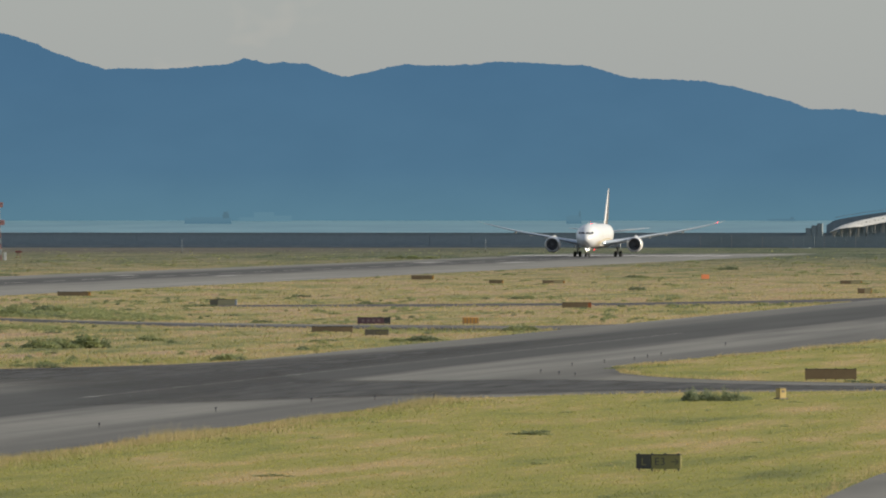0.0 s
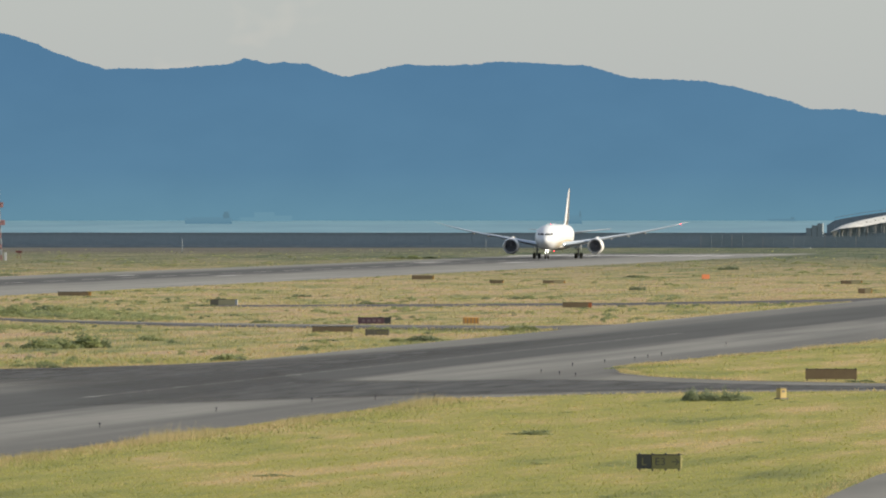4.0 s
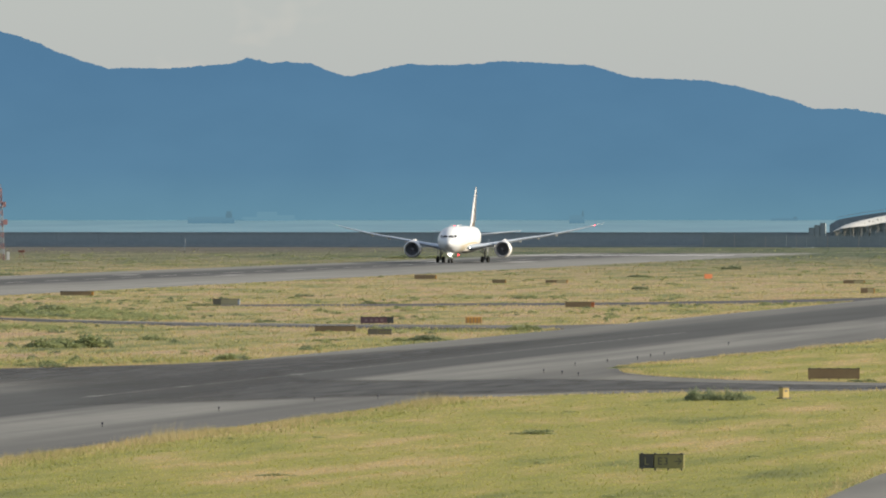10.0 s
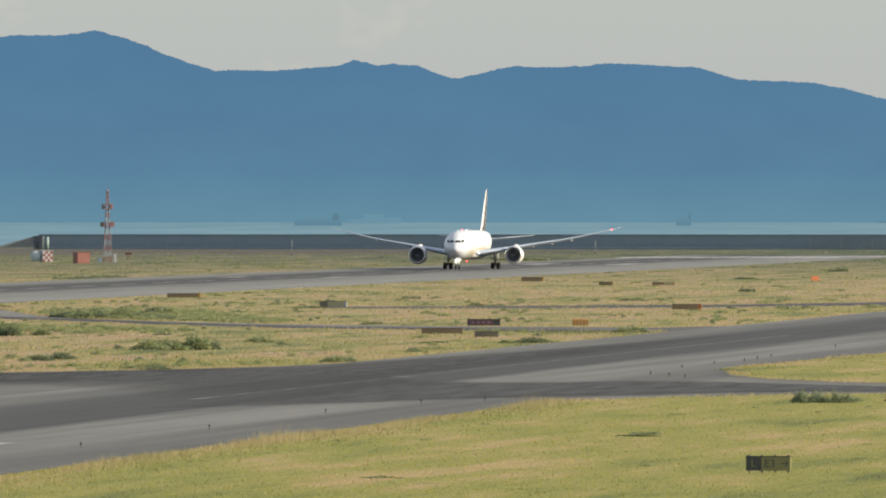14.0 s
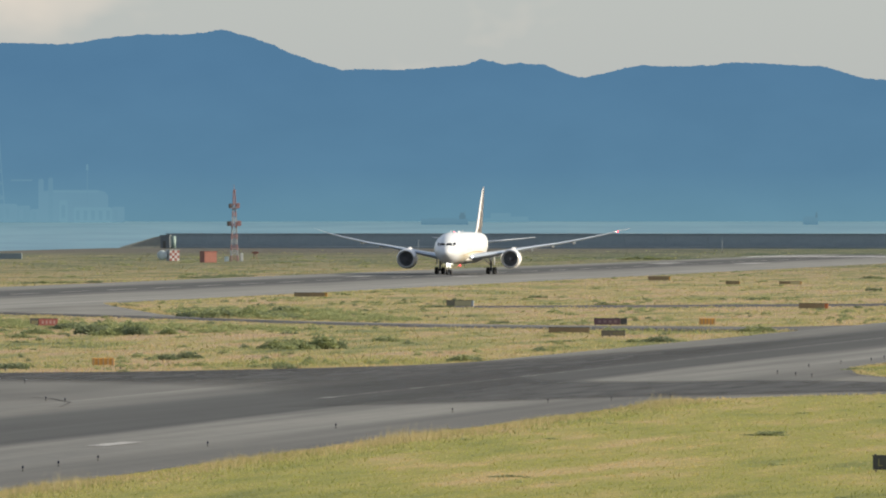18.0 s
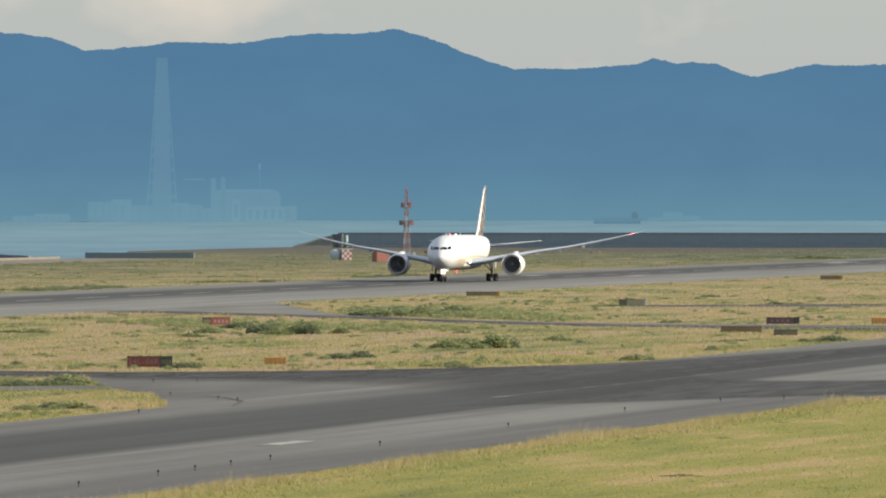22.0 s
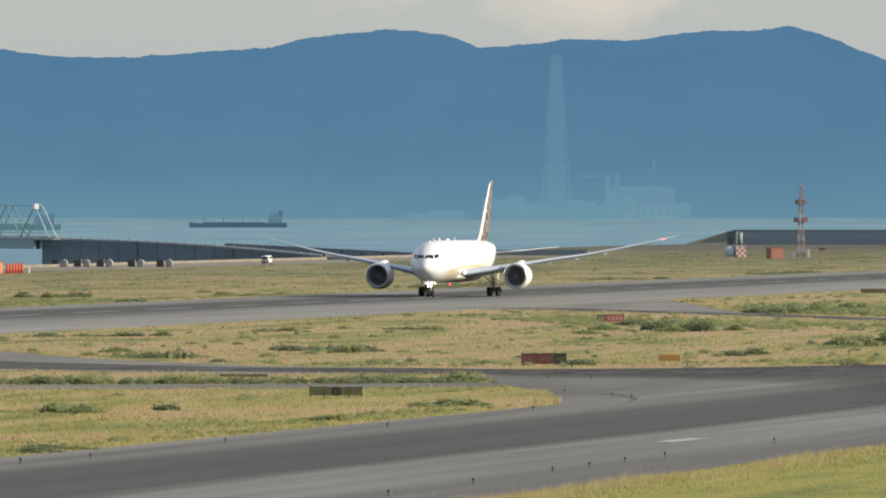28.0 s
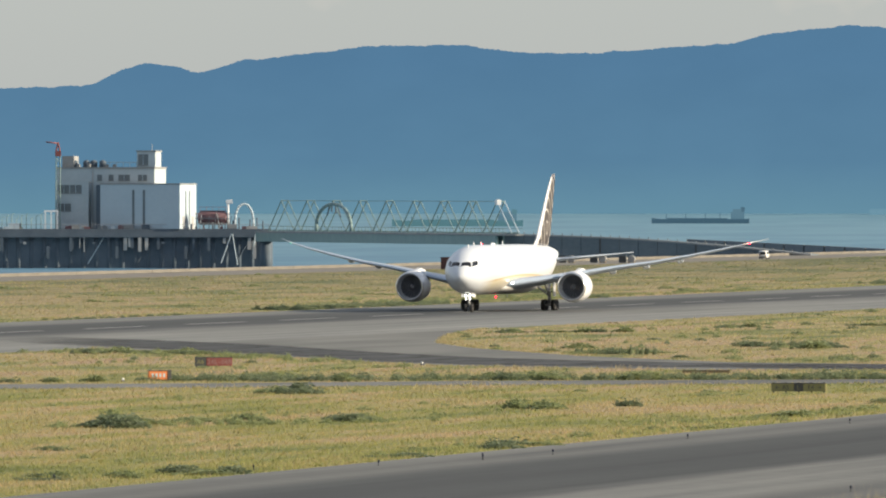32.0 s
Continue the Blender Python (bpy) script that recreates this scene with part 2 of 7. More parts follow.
def grassy(name, blade):
    m, n, l, b = material(name, 0.9)
    b.inputs["Specular IOR Level"].default_value = 0.15
    colour = grass_colour(n, l, not blade)
    l.new(colour, b.inputs["Base Color"])
    if blade:
        tr, ms = n.new("ShaderNodeBsdfTranslucent"), n.new("ShaderNodeAddShader")
        l.new(colour, tr.inputs["Color"])
        l.new(b.outputs["BSDF"], ms.inputs[0])
        l.new(tr.outputs["BSDF"], ms.inputs[1])
        l.new(ms.outputs["Shader"], n["Material Output"].inputs["Surface"])
    return m


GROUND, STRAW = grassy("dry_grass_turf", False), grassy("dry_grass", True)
LAWN = STRAW
RUNWAY = banded("runway_asphalt", (-30, -17, -12, -3, 5, 13, 30, 40), (0.16, 0.14, 0.052, 0.042, 0.055, 0.145, 0.185, 0.19))
TAXIWAY = banded("taxiway_asphalt", (173, 175.5, 179, 182, 188.5, 190, 194.8, 198.2, 206, 208.5, 216), (0.15, 0.105, 0.10, 0.05, 0.034, 0.046, 0.037, 0.135, 0.145, 0.095, 0.09), share=0.06)
def worn_asphalt(n, l):
    """Pale asphalt, greyer where the branches join the taxiway."""
    tc, pale, sp, mul = (n.new("ShaderNode" + k) for k in ("TexCoord", "TexNoise", "SeparateXYZ", "Mix"))
    pale.inputs["Scale"].default_value, pale.inputs["Detail"].default_value = 0.06, 6
    mp, mr = n.new("ShaderNodeMapping"), n.new("ShaderNodeMapRange")
    mp.inputs["Scale"].default_value = (2.0, 0.25, 1)
    l.new(tc.outputs["Object"], mp.inputs["Vector"])
    l.new(mp.outputs["Vector"], pale.inputs["Vector"])
    l.new(tc.outputs["Object"], sp.inputs["Vector"])
    l.new(sp.outputs["X"], mr.inputs["Value"])
    mr.inputs["From Min"].default_value, mr.inputs["From Max"].default_value = 0, 270
    tone = ramp(n, [(0.0, (1, 1, 1)), (0.38, (1, 1, 1)), (0.53, (0.7, 0.71, 0.72)), (0.68, (0.68, 0.69, 0.7)), (0.76, (0.95, 0.94, 0.92)), (1.0, (0.9, 0.9, 0.9))])
    ra = ramp(n, [(0.36, (0.117, 0.118, 0.107)), (0.64, (0.186, 0.185, 0.167))])
    l.new(mr.outputs["Result"], tone.inputs["Fac"])
    l.new(pale.outputs["Fac"], ra.inputs["Fac"])
    mul.data_type, mul.blend_type = "RGBA", "MULTIPLY"
    mul.inputs["Factor"].default_value = 1.0
    l.new(ra.outputs["Color"], mul.inputs["A"])
    l.new(tone.outputs["Color"], mul.inputs["B"])
    return mul.outputs["Result"]


def worn_track():
    """A film of rubber over the asphalt, as dense as the strip's own wear and thinner in streaks."""
    m, n, l, b = material("rubber_film", 0.85)
    tc, rub, at, mul = (n.new("ShaderNode" + k) for k in ("TexCoord", "TexNoise", "Attribute", "Math"))
    mp, clear, mix = n.new("ShaderNodeMapping"), n.new("ShaderNodeBsdfTransparent"), n.new("ShaderNodeMixShader")
    mp.inputs["Scale"].default_value = (0.5, 0.04, 1)
    rub.inputs["Scale"].default_value, rub.inputs["Detail"].default_value = 1.0, 4
    l.new(tc.outputs["Object"], mp.inputs["Vector"])
    l.new(mp.outputs["Vector"], rub.inputs["Vector"])
    rb, rw = ramp(n, [(0.35, (0.034, 0.037, 0.038)), (0.65, (0.05, 0.053, 0.053))]), ramp(n, [(0.3, (0.62, 0.62, 0.62)), (0.62, (0.97, 0.97, 0.97))])
    l.new(rub.outputs["Fac"], rb.inputs["Fac"])
    l.new(rub.outputs["Fac"], rw.inputs["Fac"])
    l.new(rb.outputs["Color"], b.inputs["Base Color"])
    at.attribute_name, mul.operation = "wear", "MULTIPLY"
    l.new(at.outputs["Fac"], mul.inputs[0])
    l.new(rw.outputs["Color"], mul.inputs[1])
    l.new(mul.outputs["Value"], mix.inputs["Fac"])
    l.new(clear.outputs["BSDF"], mix.inputs[1])
    l.new(b.outputs["BSDF"], mix.inputs[2])
    l.new(mix.outputs["Shader"], n["Material Output"].inputs["Surface"])
    return m


def plain_asphalt():
    m, n, l, b = material("worn_asphalt", 0.85)
    l.new(worn_asphalt(n, l), b.inputs["Base Color"])
    return m


TRACK, ASPHALT = worn_track(), plain_asphalt()
DARK_ASPHALT = noisy("rubbered_asphalt", [(0.3, (0.036, 0.036, 0.036)), (0.7, (0.06, 0.059, 0.057))], 0.03, 0.8, fine=40)
BRIGHT_MARK = noisy("white_marking", [(0.35, (0.5, 0.5, 0.49)), (0.65, (0.78, 0.78, 0.77))], 0.2, 0.6)
FAINT_MARK = noisy("worn_away_marking", [(0.4, (0.08, 0.082, 0.082)), (0.62, (0.27, 0.27, 0.26))], 0.15, 0.8)
PAINT_MARK = noisy("worn_white_marking", [(0.4, (0.20, 0.20, 0.19)), (0.65, (0.55, 0.55, 0.53))], 0.4, 0.7)
JOINT_AND_SHADE = noisy("joint_and_edge_shade", [(0.4, (0.03, 0.03, 0.03)), (0.65, (0.07, 0.07, 0.068))], 0.3, 0.8)
GREEN_GRASS = leafy("green_grass", [(0.2, (0.19, 0.20, 0.07)), (0.5, (0.25, 0.252, 0.085)), (0.8, (0.31, 0.285, 0.105))], 0.06, 0.5)
WEED = leafy("green_weeds", [(0.2, (0.105, 0.133, 0.064)), (0.5, (0.145, 0.165, 0.076)), (0.8, (0.205, 0.208, 0.092))], 0.2, 0.5, 0.35)
DARK_WEED = leafy("dark_weeds", [(0.2, (0.075, 0.097, 0.056)), (0.6, (0.105, 0.125, 0.068)), (0.9, (0.148, 0.16, 0.078))], 0.2, 0.5, 0.35)
def sea_water():
    """Deep blue near the island, paler over the open bay, with long wind streaks."""
    m, n, l, b = material("sea_water", 0.5)
    b.inputs["Specular IOR Level"].default_value = 0.12
    tc, sp, mr, mp = n.new("ShaderNodeTexCoord"), n.new("ShaderNodeSeparateXYZ"), n.new("ShaderNodeMapRange"), n.new("ShaderNodeMapping")
    l.new(tc.outputs["Object"], sp.inputs["Vector"])
    tx, fine = n.new("ShaderNodeTexNoise"), n.new("ShaderNodeTexNoise")
    mp.inputs["Scale"].default_value = (0.03, 0.012, 1)
    tx.inputs["Scale"].default_value, tx.inputs["Detail"].default_value = 1.0, 6
    fine.inputs["Scale"].default_value, fine.inputs["Detail"].default_value = 14.0, 4
    l.new(tc.outputs["Object"], mp.inputs["Vector"])
    for t in (tx, fine):
        l.new(mp.outputs["Vector"], t.inputs["Vector"])
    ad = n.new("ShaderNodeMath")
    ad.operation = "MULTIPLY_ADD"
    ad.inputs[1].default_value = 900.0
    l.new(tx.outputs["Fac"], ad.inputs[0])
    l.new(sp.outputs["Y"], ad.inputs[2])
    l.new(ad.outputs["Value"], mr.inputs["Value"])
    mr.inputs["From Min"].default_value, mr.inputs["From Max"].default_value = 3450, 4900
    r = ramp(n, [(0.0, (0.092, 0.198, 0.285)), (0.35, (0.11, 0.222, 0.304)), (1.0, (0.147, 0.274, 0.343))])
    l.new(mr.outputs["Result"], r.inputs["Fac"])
    lane, lanes, band, dull = n.new("ShaderNodeMapping"), n.new("ShaderNodeTexNoise"), ramp(n, [(0.38, (0.90, 0.92, 0.94)), (0.62, (1.11, 1.08, 1.05))]), n.new("ShaderNodeMix")
    lane.inputs["Scale"].default_value = (0.035, 0.012, 1)
    lanes.inputs["Scale"].default_value, lanes.inputs["Detail"].default_value = 1.0, 6
    l.new(tc.outputs["Object"], lane.inputs["Vector"])
    l.new(lane.outputs["Vector"], lanes.inputs["Vector"])
    l.new(lanes.outputs["Fac"], band.inputs["Fac"])
    dull.data_type, dull.blend_type = "RGBA", "MULTIPLY"
    dull.inputs["Factor"].default_value = 1.0
    l.new(r.outputs["Color"], dull.inputs["A"])
    l.new(band.outputs["Color"], dull.inputs["B"])
    l.new(dull.outputs["Result"], b.inputs["Base Color"])
    bp = n.new("ShaderNodeBump")
    bp.inputs["Strength"].default_value = 0.3
    l.new(fine.outputs["Fac"], bp.inputs["Height"])
    l.new(bp.outputs["Normal"], b.inputs["Normal"])
    return m


TALL = leafy("tall_dry_grass", [(0.25, (0.25, 0.235, 0.10)), (0.45, (0.32, 0.272, 0.135)), (0.6, (0.36, 0.295, 0.16)), (0.8, (0.39, 0.315, 0.18))], 0.05, 0.5, 0.3)
WATER = sea_water()
WHITE = noisy("white_paint", [(0.3, (0.76, 0.76, 0.75)), (0.7, (0.82, 0.82, 0.81))], 0.3, 0.25)
COWL = noisy("cowling_paint", [(0.3, (0.74, 0.74, 0.74)), (0.7, (0.82, 0.82, 0.81))], 0.4, 0.22)
BELLY = noisy("grey_paint", [(0.3, (0.36, 0.36, 0.35)), (0.7, (0.46, 0.45, 0.43))], 0.4, 0.35)
WING_GREY = noisy("wing_paint", [(0.3, (0.42, 0.48, 0.56)), (0.7, (0.49, 0.55, 0.62))], 0.3, 0.3)
LEAD_EDGE = noisy("leading_edge_paint", [(0.3, (0.38, 0.46, 0.57)), (0.7, (0.44, 0.52, 0.62))], 0.5, 0.25)
BARE_METAL = noisy("bare_metal", [(0.3, (0.6, 0.6, 0.6)), (0.7, (0.75, 0.75, 0.74))], 0.5, 0.28, 0.9)
GEAR_GREY = noisy("gear_paint", [(0.3, (0.28, 0.28, 0.29)), (0.7, (0.38, 0.38, 0.39))], 1.5, 0.45)
TYRE = noisy("tyre_rubber", [(0.3, (0.018, 0.018, 0.018)), (0.7, (0.035, 0.035, 0.035))], 2, 0.85)
FAN = noisy("fan_blades", [(0.3, (0.17, 0.175, 0.19)), (0.7, (0.25, 0.255, 0.275))], 2, 0.4, 0.2)
DARK = noisy("dark_interior", [(0.3, (0.09, 0.098, 0.11)), (0.7, (0.125, 0.135, 0.15))], 2, 0.8)
PANE = noisy("dark_glass", [(0.3, (0.012, 0.014, 0.018)), (0.7, (0.02, 0.022, 0.026))], 1, 0.12)
# distance haze and reflections are lifted into this glass colour
DULL_PANE = noisy("hazed_glass", [(0.3, (0.11, 0.135, 0.15)), (0.7, (0.16, 0.185, 0.20))], 0.5, 0.3)
LAMP_GLOW = glow("lit_lamp", (1.0, 0.97, 0.9), 8.0)
RED_GLOW = glow("red_lamp", (1.0, 0.01, 0.04), 7.0)
GREEN_GLOW = glow("green_lamp", (0.1, 0.5, 0.4), 0.1)
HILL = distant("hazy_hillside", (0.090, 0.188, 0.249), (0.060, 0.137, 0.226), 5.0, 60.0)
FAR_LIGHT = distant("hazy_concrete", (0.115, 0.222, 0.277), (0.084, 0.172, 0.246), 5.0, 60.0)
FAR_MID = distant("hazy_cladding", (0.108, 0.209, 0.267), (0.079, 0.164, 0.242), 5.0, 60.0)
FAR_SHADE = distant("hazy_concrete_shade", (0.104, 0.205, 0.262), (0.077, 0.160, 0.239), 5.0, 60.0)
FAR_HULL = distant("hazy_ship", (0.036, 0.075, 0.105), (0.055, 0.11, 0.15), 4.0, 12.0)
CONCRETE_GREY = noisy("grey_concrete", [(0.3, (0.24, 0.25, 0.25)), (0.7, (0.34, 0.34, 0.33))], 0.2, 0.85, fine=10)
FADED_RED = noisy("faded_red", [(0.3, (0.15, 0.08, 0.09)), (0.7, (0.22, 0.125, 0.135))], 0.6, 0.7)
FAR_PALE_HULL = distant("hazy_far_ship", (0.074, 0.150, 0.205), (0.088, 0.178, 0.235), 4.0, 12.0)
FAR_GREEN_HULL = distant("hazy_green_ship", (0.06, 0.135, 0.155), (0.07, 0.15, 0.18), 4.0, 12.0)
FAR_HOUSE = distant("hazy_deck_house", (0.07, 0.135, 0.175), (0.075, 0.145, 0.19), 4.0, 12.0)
CONCRETE = noisy("pale_concrete", [(0.3, (0.135, 0.125, 0.105)), (0.7, (0.225, 0.205, 0.17))], 0.25, 0.85, fine=10)
# dike and bank: the blue-grey of distance haze is mixed into both colours
DARK_CONCRETE = noisy("dark_seawall", [(0.3, (0.18, 0.225, 0.25)), (0.7, (0.25, 0.30, 0.33))], 0.06, 0.9, fine=10, stretch=(1, 1, 2))
BANK = noisy("hazed_bank", [(0.3, (0.13, 0.145, 0.125)), (0.7, (0.21, 0.21, 0.175))], 0.3, 0.9, fine=8)
SEA_STONE = noisy("dark_causeway_stone", [(0.3, (0.105, 0.13, 0.145)), (0.7, (0.165, 0.19, 0.205))], 0.12, 0.9, fine=9, stretch=(1, 1, 2))
RUST = noisy("rust_steel", [(0.3, (0.22, 0.16, 0.095)), (0.7, (0.31, 0.225, 0.13))], 1.2, 0.7)
ORANGE = noisy("orange_paint", [(0.3, (0.42, 0.12, 0.042)), (0.7, (0.50, 0.165, 0.058))], 1.0, 0.5)
# dark tone for the container's shaded end, used on its roof too
SHADE_MAROON = noisy("shade_maroon", [(0.3, (0.075, 0.026, 0.024)), (0.7, (0.11, 0.038, 0.033))], 1.0, 0.6)
# the radio site's reds and whites are dulled in colour for haze
ORANGE_RED = noisy("orange_red_paint", [(0.3, (0.22, 0.082, 0.065)), (0.7, (0.28, 0.115, 0.09))], 1.0, 0.55)
MAST_RED = noisy("hazed_mast_red", [(0.3, (0.26, 0.15, 0.16)), (0.7, (0.32, 0.19, 0.195))], 0.5, 0.7)
MAST_WHITE = noisy("hazed_mast_white", [(0.3, (0.26, 0.30, 0.33)), (0.7, (0.33, 0.37, 0.39))], 0.5, 0.7)
HAZED_WHITE = noisy("hazed_white", [(0.3, (0.40, 0.43, 0.45)), (0.7, (0.50, 0.52, 0.53))], 0.6, 0.7)
INK = noisy("dull_lettering", [(0.3, (0.26, 0.17, 0.16)), (0.7, (0.36, 0.25, 0.24))], 1.0, 0.6)
RED = noisy("red_paint", [(0.3, (0.19, 0.055, 0.05)), (0.7, (0.28, 0.08, 0.07))], 1.0, 0.5)
# dark boards, lightened in colour to show the haze before them
DARK_BOARD = noisy("hazed_dark_board", [(0.3, (0.15, 0.14, 0.11)), (0.7, (0.22, 0.20, 0.15))], 1.0, 0.7)
BLACK = noisy("black_paint", [(0.3, (0.05, 0.052, 0.052)), (0.7, (0.085, 0.085, 0.08))], 1.0, 0.5)
SIGN_YELLOW = noisy("yellow_sign_face", [(0.3, (0.21, 0.20, 0.085)), (0.7, (0.27, 0.25, 0.105))], 1.0, 0.5)
PALE_BOARD = noisy("pale_sign_back", [(0.3, (0.42, 0.37, 0.21)), (0.7, (0.56, 0.49, 0.29))], 1.0, 0.7)
DRUM_RED = noisy("barrier_red", [(0.3, (0.50, 0.07, 0.04)), (0.7, (0.62, 0.11, 0.06))], 1.0, 0.5)
SIGN_ORANGE = noisy("bright_orange_sign", [(0.3, (0.66, 0.19, 0.05)), (0.7, (0.76, 0.24, 0.07))], 1.0, 0.5)
AMBER = noisy("amber_paint", [(0.3, (0.46, 0.23, 0.04)), (0.7, (0.58, 0.32, 0.07))], 1.0, 0.5)
STRAW_YELLOW = noisy("faded_yellow_paint", [(0.3, (0.44, 0.33, 0.12)), (0.7, (0.54, 0.42, 0.17))], 1.5, 0.6)
STEEL_GREEN = noisy("pale_green_steel", [(0.3, (0.19, 0.28, 0.27)), (0.7, (0.26, 0.35, 0.33))], 0.4, 0.6)
ROOF_PALE = noisy("off_white_roofing", [(0.3, (0.50, 0.52, 0.51)), (0.7, (0.60, 0.61, 0.59))], 0.3, 0.7)
# the bluish lift that haze gives the pier is in this colour
PILE = noisy("hazed_pile", [(0.3, (0.08, 0.108, 0.135)), (0.7, (0.125, 0.155, 0.185))], 0.3, 0.9)
FACADE = noisy("pale_facade", [(0.3, (0.40, 0.46, 0.48)), (0.7, (0.48, 0.53, 0.55))], 0.15, 0.8, fine=8)
PANEL = noisy("pale_panel", [(0.3, (0.42, 0.50, 0.545)), (0.7, (0.48, 0.56, 0.60))], 0.12, 0.7, fine=8)


def hull_paint():
    """White above, cream below a gold line that sweeps up towards the tail, grey under the belly; the nose has its
    blue-grey shade painted in.
    """
    m, n, l, b = material("hull_paint", 0.25)
    tc, sp = n.new("ShaderNodeTexCoord"), n.new("ShaderNodeSeparateXYZ")
    l.new(tc.outputs["Object"], sp.inputs["Vector"])
    curve = n.new("ShaderNodeMath")
    curve.operation = "MULTIPLY_ADD"
    wave = n.new("ShaderNodeMath")
    wave.operation = "SINE"
    k = n.new("ShaderNodeMath")
    k.operation = "MULTIPLY"
    k.inputs[1].default_value = 0.075
    l.new(sp.outputs["Y"], k.inputs[0])
    l.new(k.outputs["Value"], wave.inputs[0])
    l.new(wave.outputs["Value"], curve.inputs[0])
    curve.inputs[1].default_value = -0.7
    l.new(sp.outputs["Z"], curve.inputs[2])
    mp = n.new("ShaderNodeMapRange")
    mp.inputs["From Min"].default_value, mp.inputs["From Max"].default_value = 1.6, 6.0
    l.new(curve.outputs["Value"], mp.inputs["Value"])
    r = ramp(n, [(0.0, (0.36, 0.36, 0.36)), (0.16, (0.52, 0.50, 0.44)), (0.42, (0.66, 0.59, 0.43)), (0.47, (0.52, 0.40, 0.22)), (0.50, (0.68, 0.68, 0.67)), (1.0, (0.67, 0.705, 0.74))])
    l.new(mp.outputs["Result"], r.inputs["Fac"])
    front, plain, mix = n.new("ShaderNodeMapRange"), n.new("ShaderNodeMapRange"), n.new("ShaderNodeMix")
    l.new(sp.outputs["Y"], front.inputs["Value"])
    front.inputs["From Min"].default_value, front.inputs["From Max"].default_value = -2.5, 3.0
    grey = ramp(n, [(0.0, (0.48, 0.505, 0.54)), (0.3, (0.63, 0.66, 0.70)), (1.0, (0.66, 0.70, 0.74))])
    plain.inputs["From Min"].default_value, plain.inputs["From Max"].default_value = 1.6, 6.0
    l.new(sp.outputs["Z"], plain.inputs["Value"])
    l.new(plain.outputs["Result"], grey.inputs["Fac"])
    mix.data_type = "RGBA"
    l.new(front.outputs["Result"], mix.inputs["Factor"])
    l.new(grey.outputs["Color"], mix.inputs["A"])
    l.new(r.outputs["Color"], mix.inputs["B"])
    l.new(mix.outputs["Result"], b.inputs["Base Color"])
    return m


def fin_paint():
    """White along the leading edge, bronze behind it, with pale curls low down."""
    m, n, l, b = material("fin_paint", 0.3)
    tc, wv, sp = n.new("ShaderNodeTexCoord"), n.new("ShaderNodeTexWave"), n.new("ShaderNodeSeparateXYZ")
    wv.wave_type, wv.rings_direction = "RINGS", "X"
    wv.inputs["Scale"].default_value, wv.inputs["Distortion"].default_value, wv.inputs["Detail"].default_value = 0.2, 3.5, 1.0
    mp = n.new("ShaderNodeMapping")
    mp.inputs["Location"].default_value = (0, -48.5, -9.8)
    l.new(tc.outputs["Object"], mp.inputs["Vector"])
    l.new(mp.outputs["Vector"], wv.inputs["Vector"])
    r = ramp(n, [(0.0, (0.045, 0.034, 0.03)), (0.92, (0.065, 0.049, 0.043)), (0.96, (0.45, 0.41, 0.37)), (1.0, (0.62, 0.58, 0.54))])
    l.new(wv.outputs["Fac"], r.inputs["Fac"])
    l.new(tc.outputs["Object"], sp.inputs["Vector"])
    behind, edge, mix = n.new("ShaderNodeMath"), n.new("ShaderNodeMapRange"), n.new("ShaderNodeMix")
    behind.operation, behind.inputs[1].default_value = "MULTIPLY_ADD", -1.2
    l.new(sp.outputs["Z"], behind.inputs[0])
    l.new(sp.outputs["Y"], behind.inputs[2])
    l.new(behind.outputs["Value"], edge.inputs["Value"])
    edge.inputs["From Min"].default_value, edge.inputs["From Max"].default_value = 32.7, 33.5
    mix.data_type = "RGBA"
    l.new(edge.outputs["Result"], mix.inputs["Factor"])
    mix.inputs["A"].default_value = (0.80, 0.79, 0.77, 1)
    l.new(r.outputs["Color"], mix.inputs["B"])
    l.new(mix.outputs["Result"], b.inputs["Base Color"])
    return m


HULL_PAINT, FIN_PAINT = hull_paint(), fin_paint()

# ---- small builders ----
def part(name, bm, mat, parent=None, label="", smooth=False):
    me = bpy.data.meshes.new(name)
    bm.to_mesh(me)
    bm.free()
    me.materials.append(mat)
    if smooth:
        me.shade_smooth()
    ob = new(name, me)
    ob.parent = parent
    if label:
        ob["label"] = label
    return ob


def sheet(points, z, thick=0.0):
    """A flat polygon of (x, y) points, with sides going down if thick."""
    bm = bmesh.new()
    vs = [bm.verts.new((x, y, z)) for x, y in points]
    f = bm.faces.new(vs)
    f.normal_update()
    if f.normal.z < 0:
        f.normal_flip()
    if thick:
        e = bmesh.ops.extrude_face_region(bm, geom=[f])
        bmesh.ops.translate(bm, verts=[v for v in e["geom"] if isinstance(v, bmesh.types.BMVert)], vec=(0, 0, -thick))
        bmesh.ops.recalc_face_normals(bm, faces=bm.faces)
    bmesh.ops.triangulate(bm, faces=bm.faces[:])
    return bm


def polar(bearing, r, z=0.0):
    a = radians(bearing)
    return Vector((EYE.x + r * math.sin(a), EYE.y + r * math.cos(a), z))


# ---- the large structure: island, sea, hills ----
COAST = -207.0                          # x of the island's sea edge; the runway's centre line is x = 0, seen along +y
END = 3985.0                            # y of the dike beyond the runway's end
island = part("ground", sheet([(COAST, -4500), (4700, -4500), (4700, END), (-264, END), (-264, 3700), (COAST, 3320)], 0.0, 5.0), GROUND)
tagged(island, "flat reclaimed airfield ground of dry yellow grass", "ground", kind="structure")

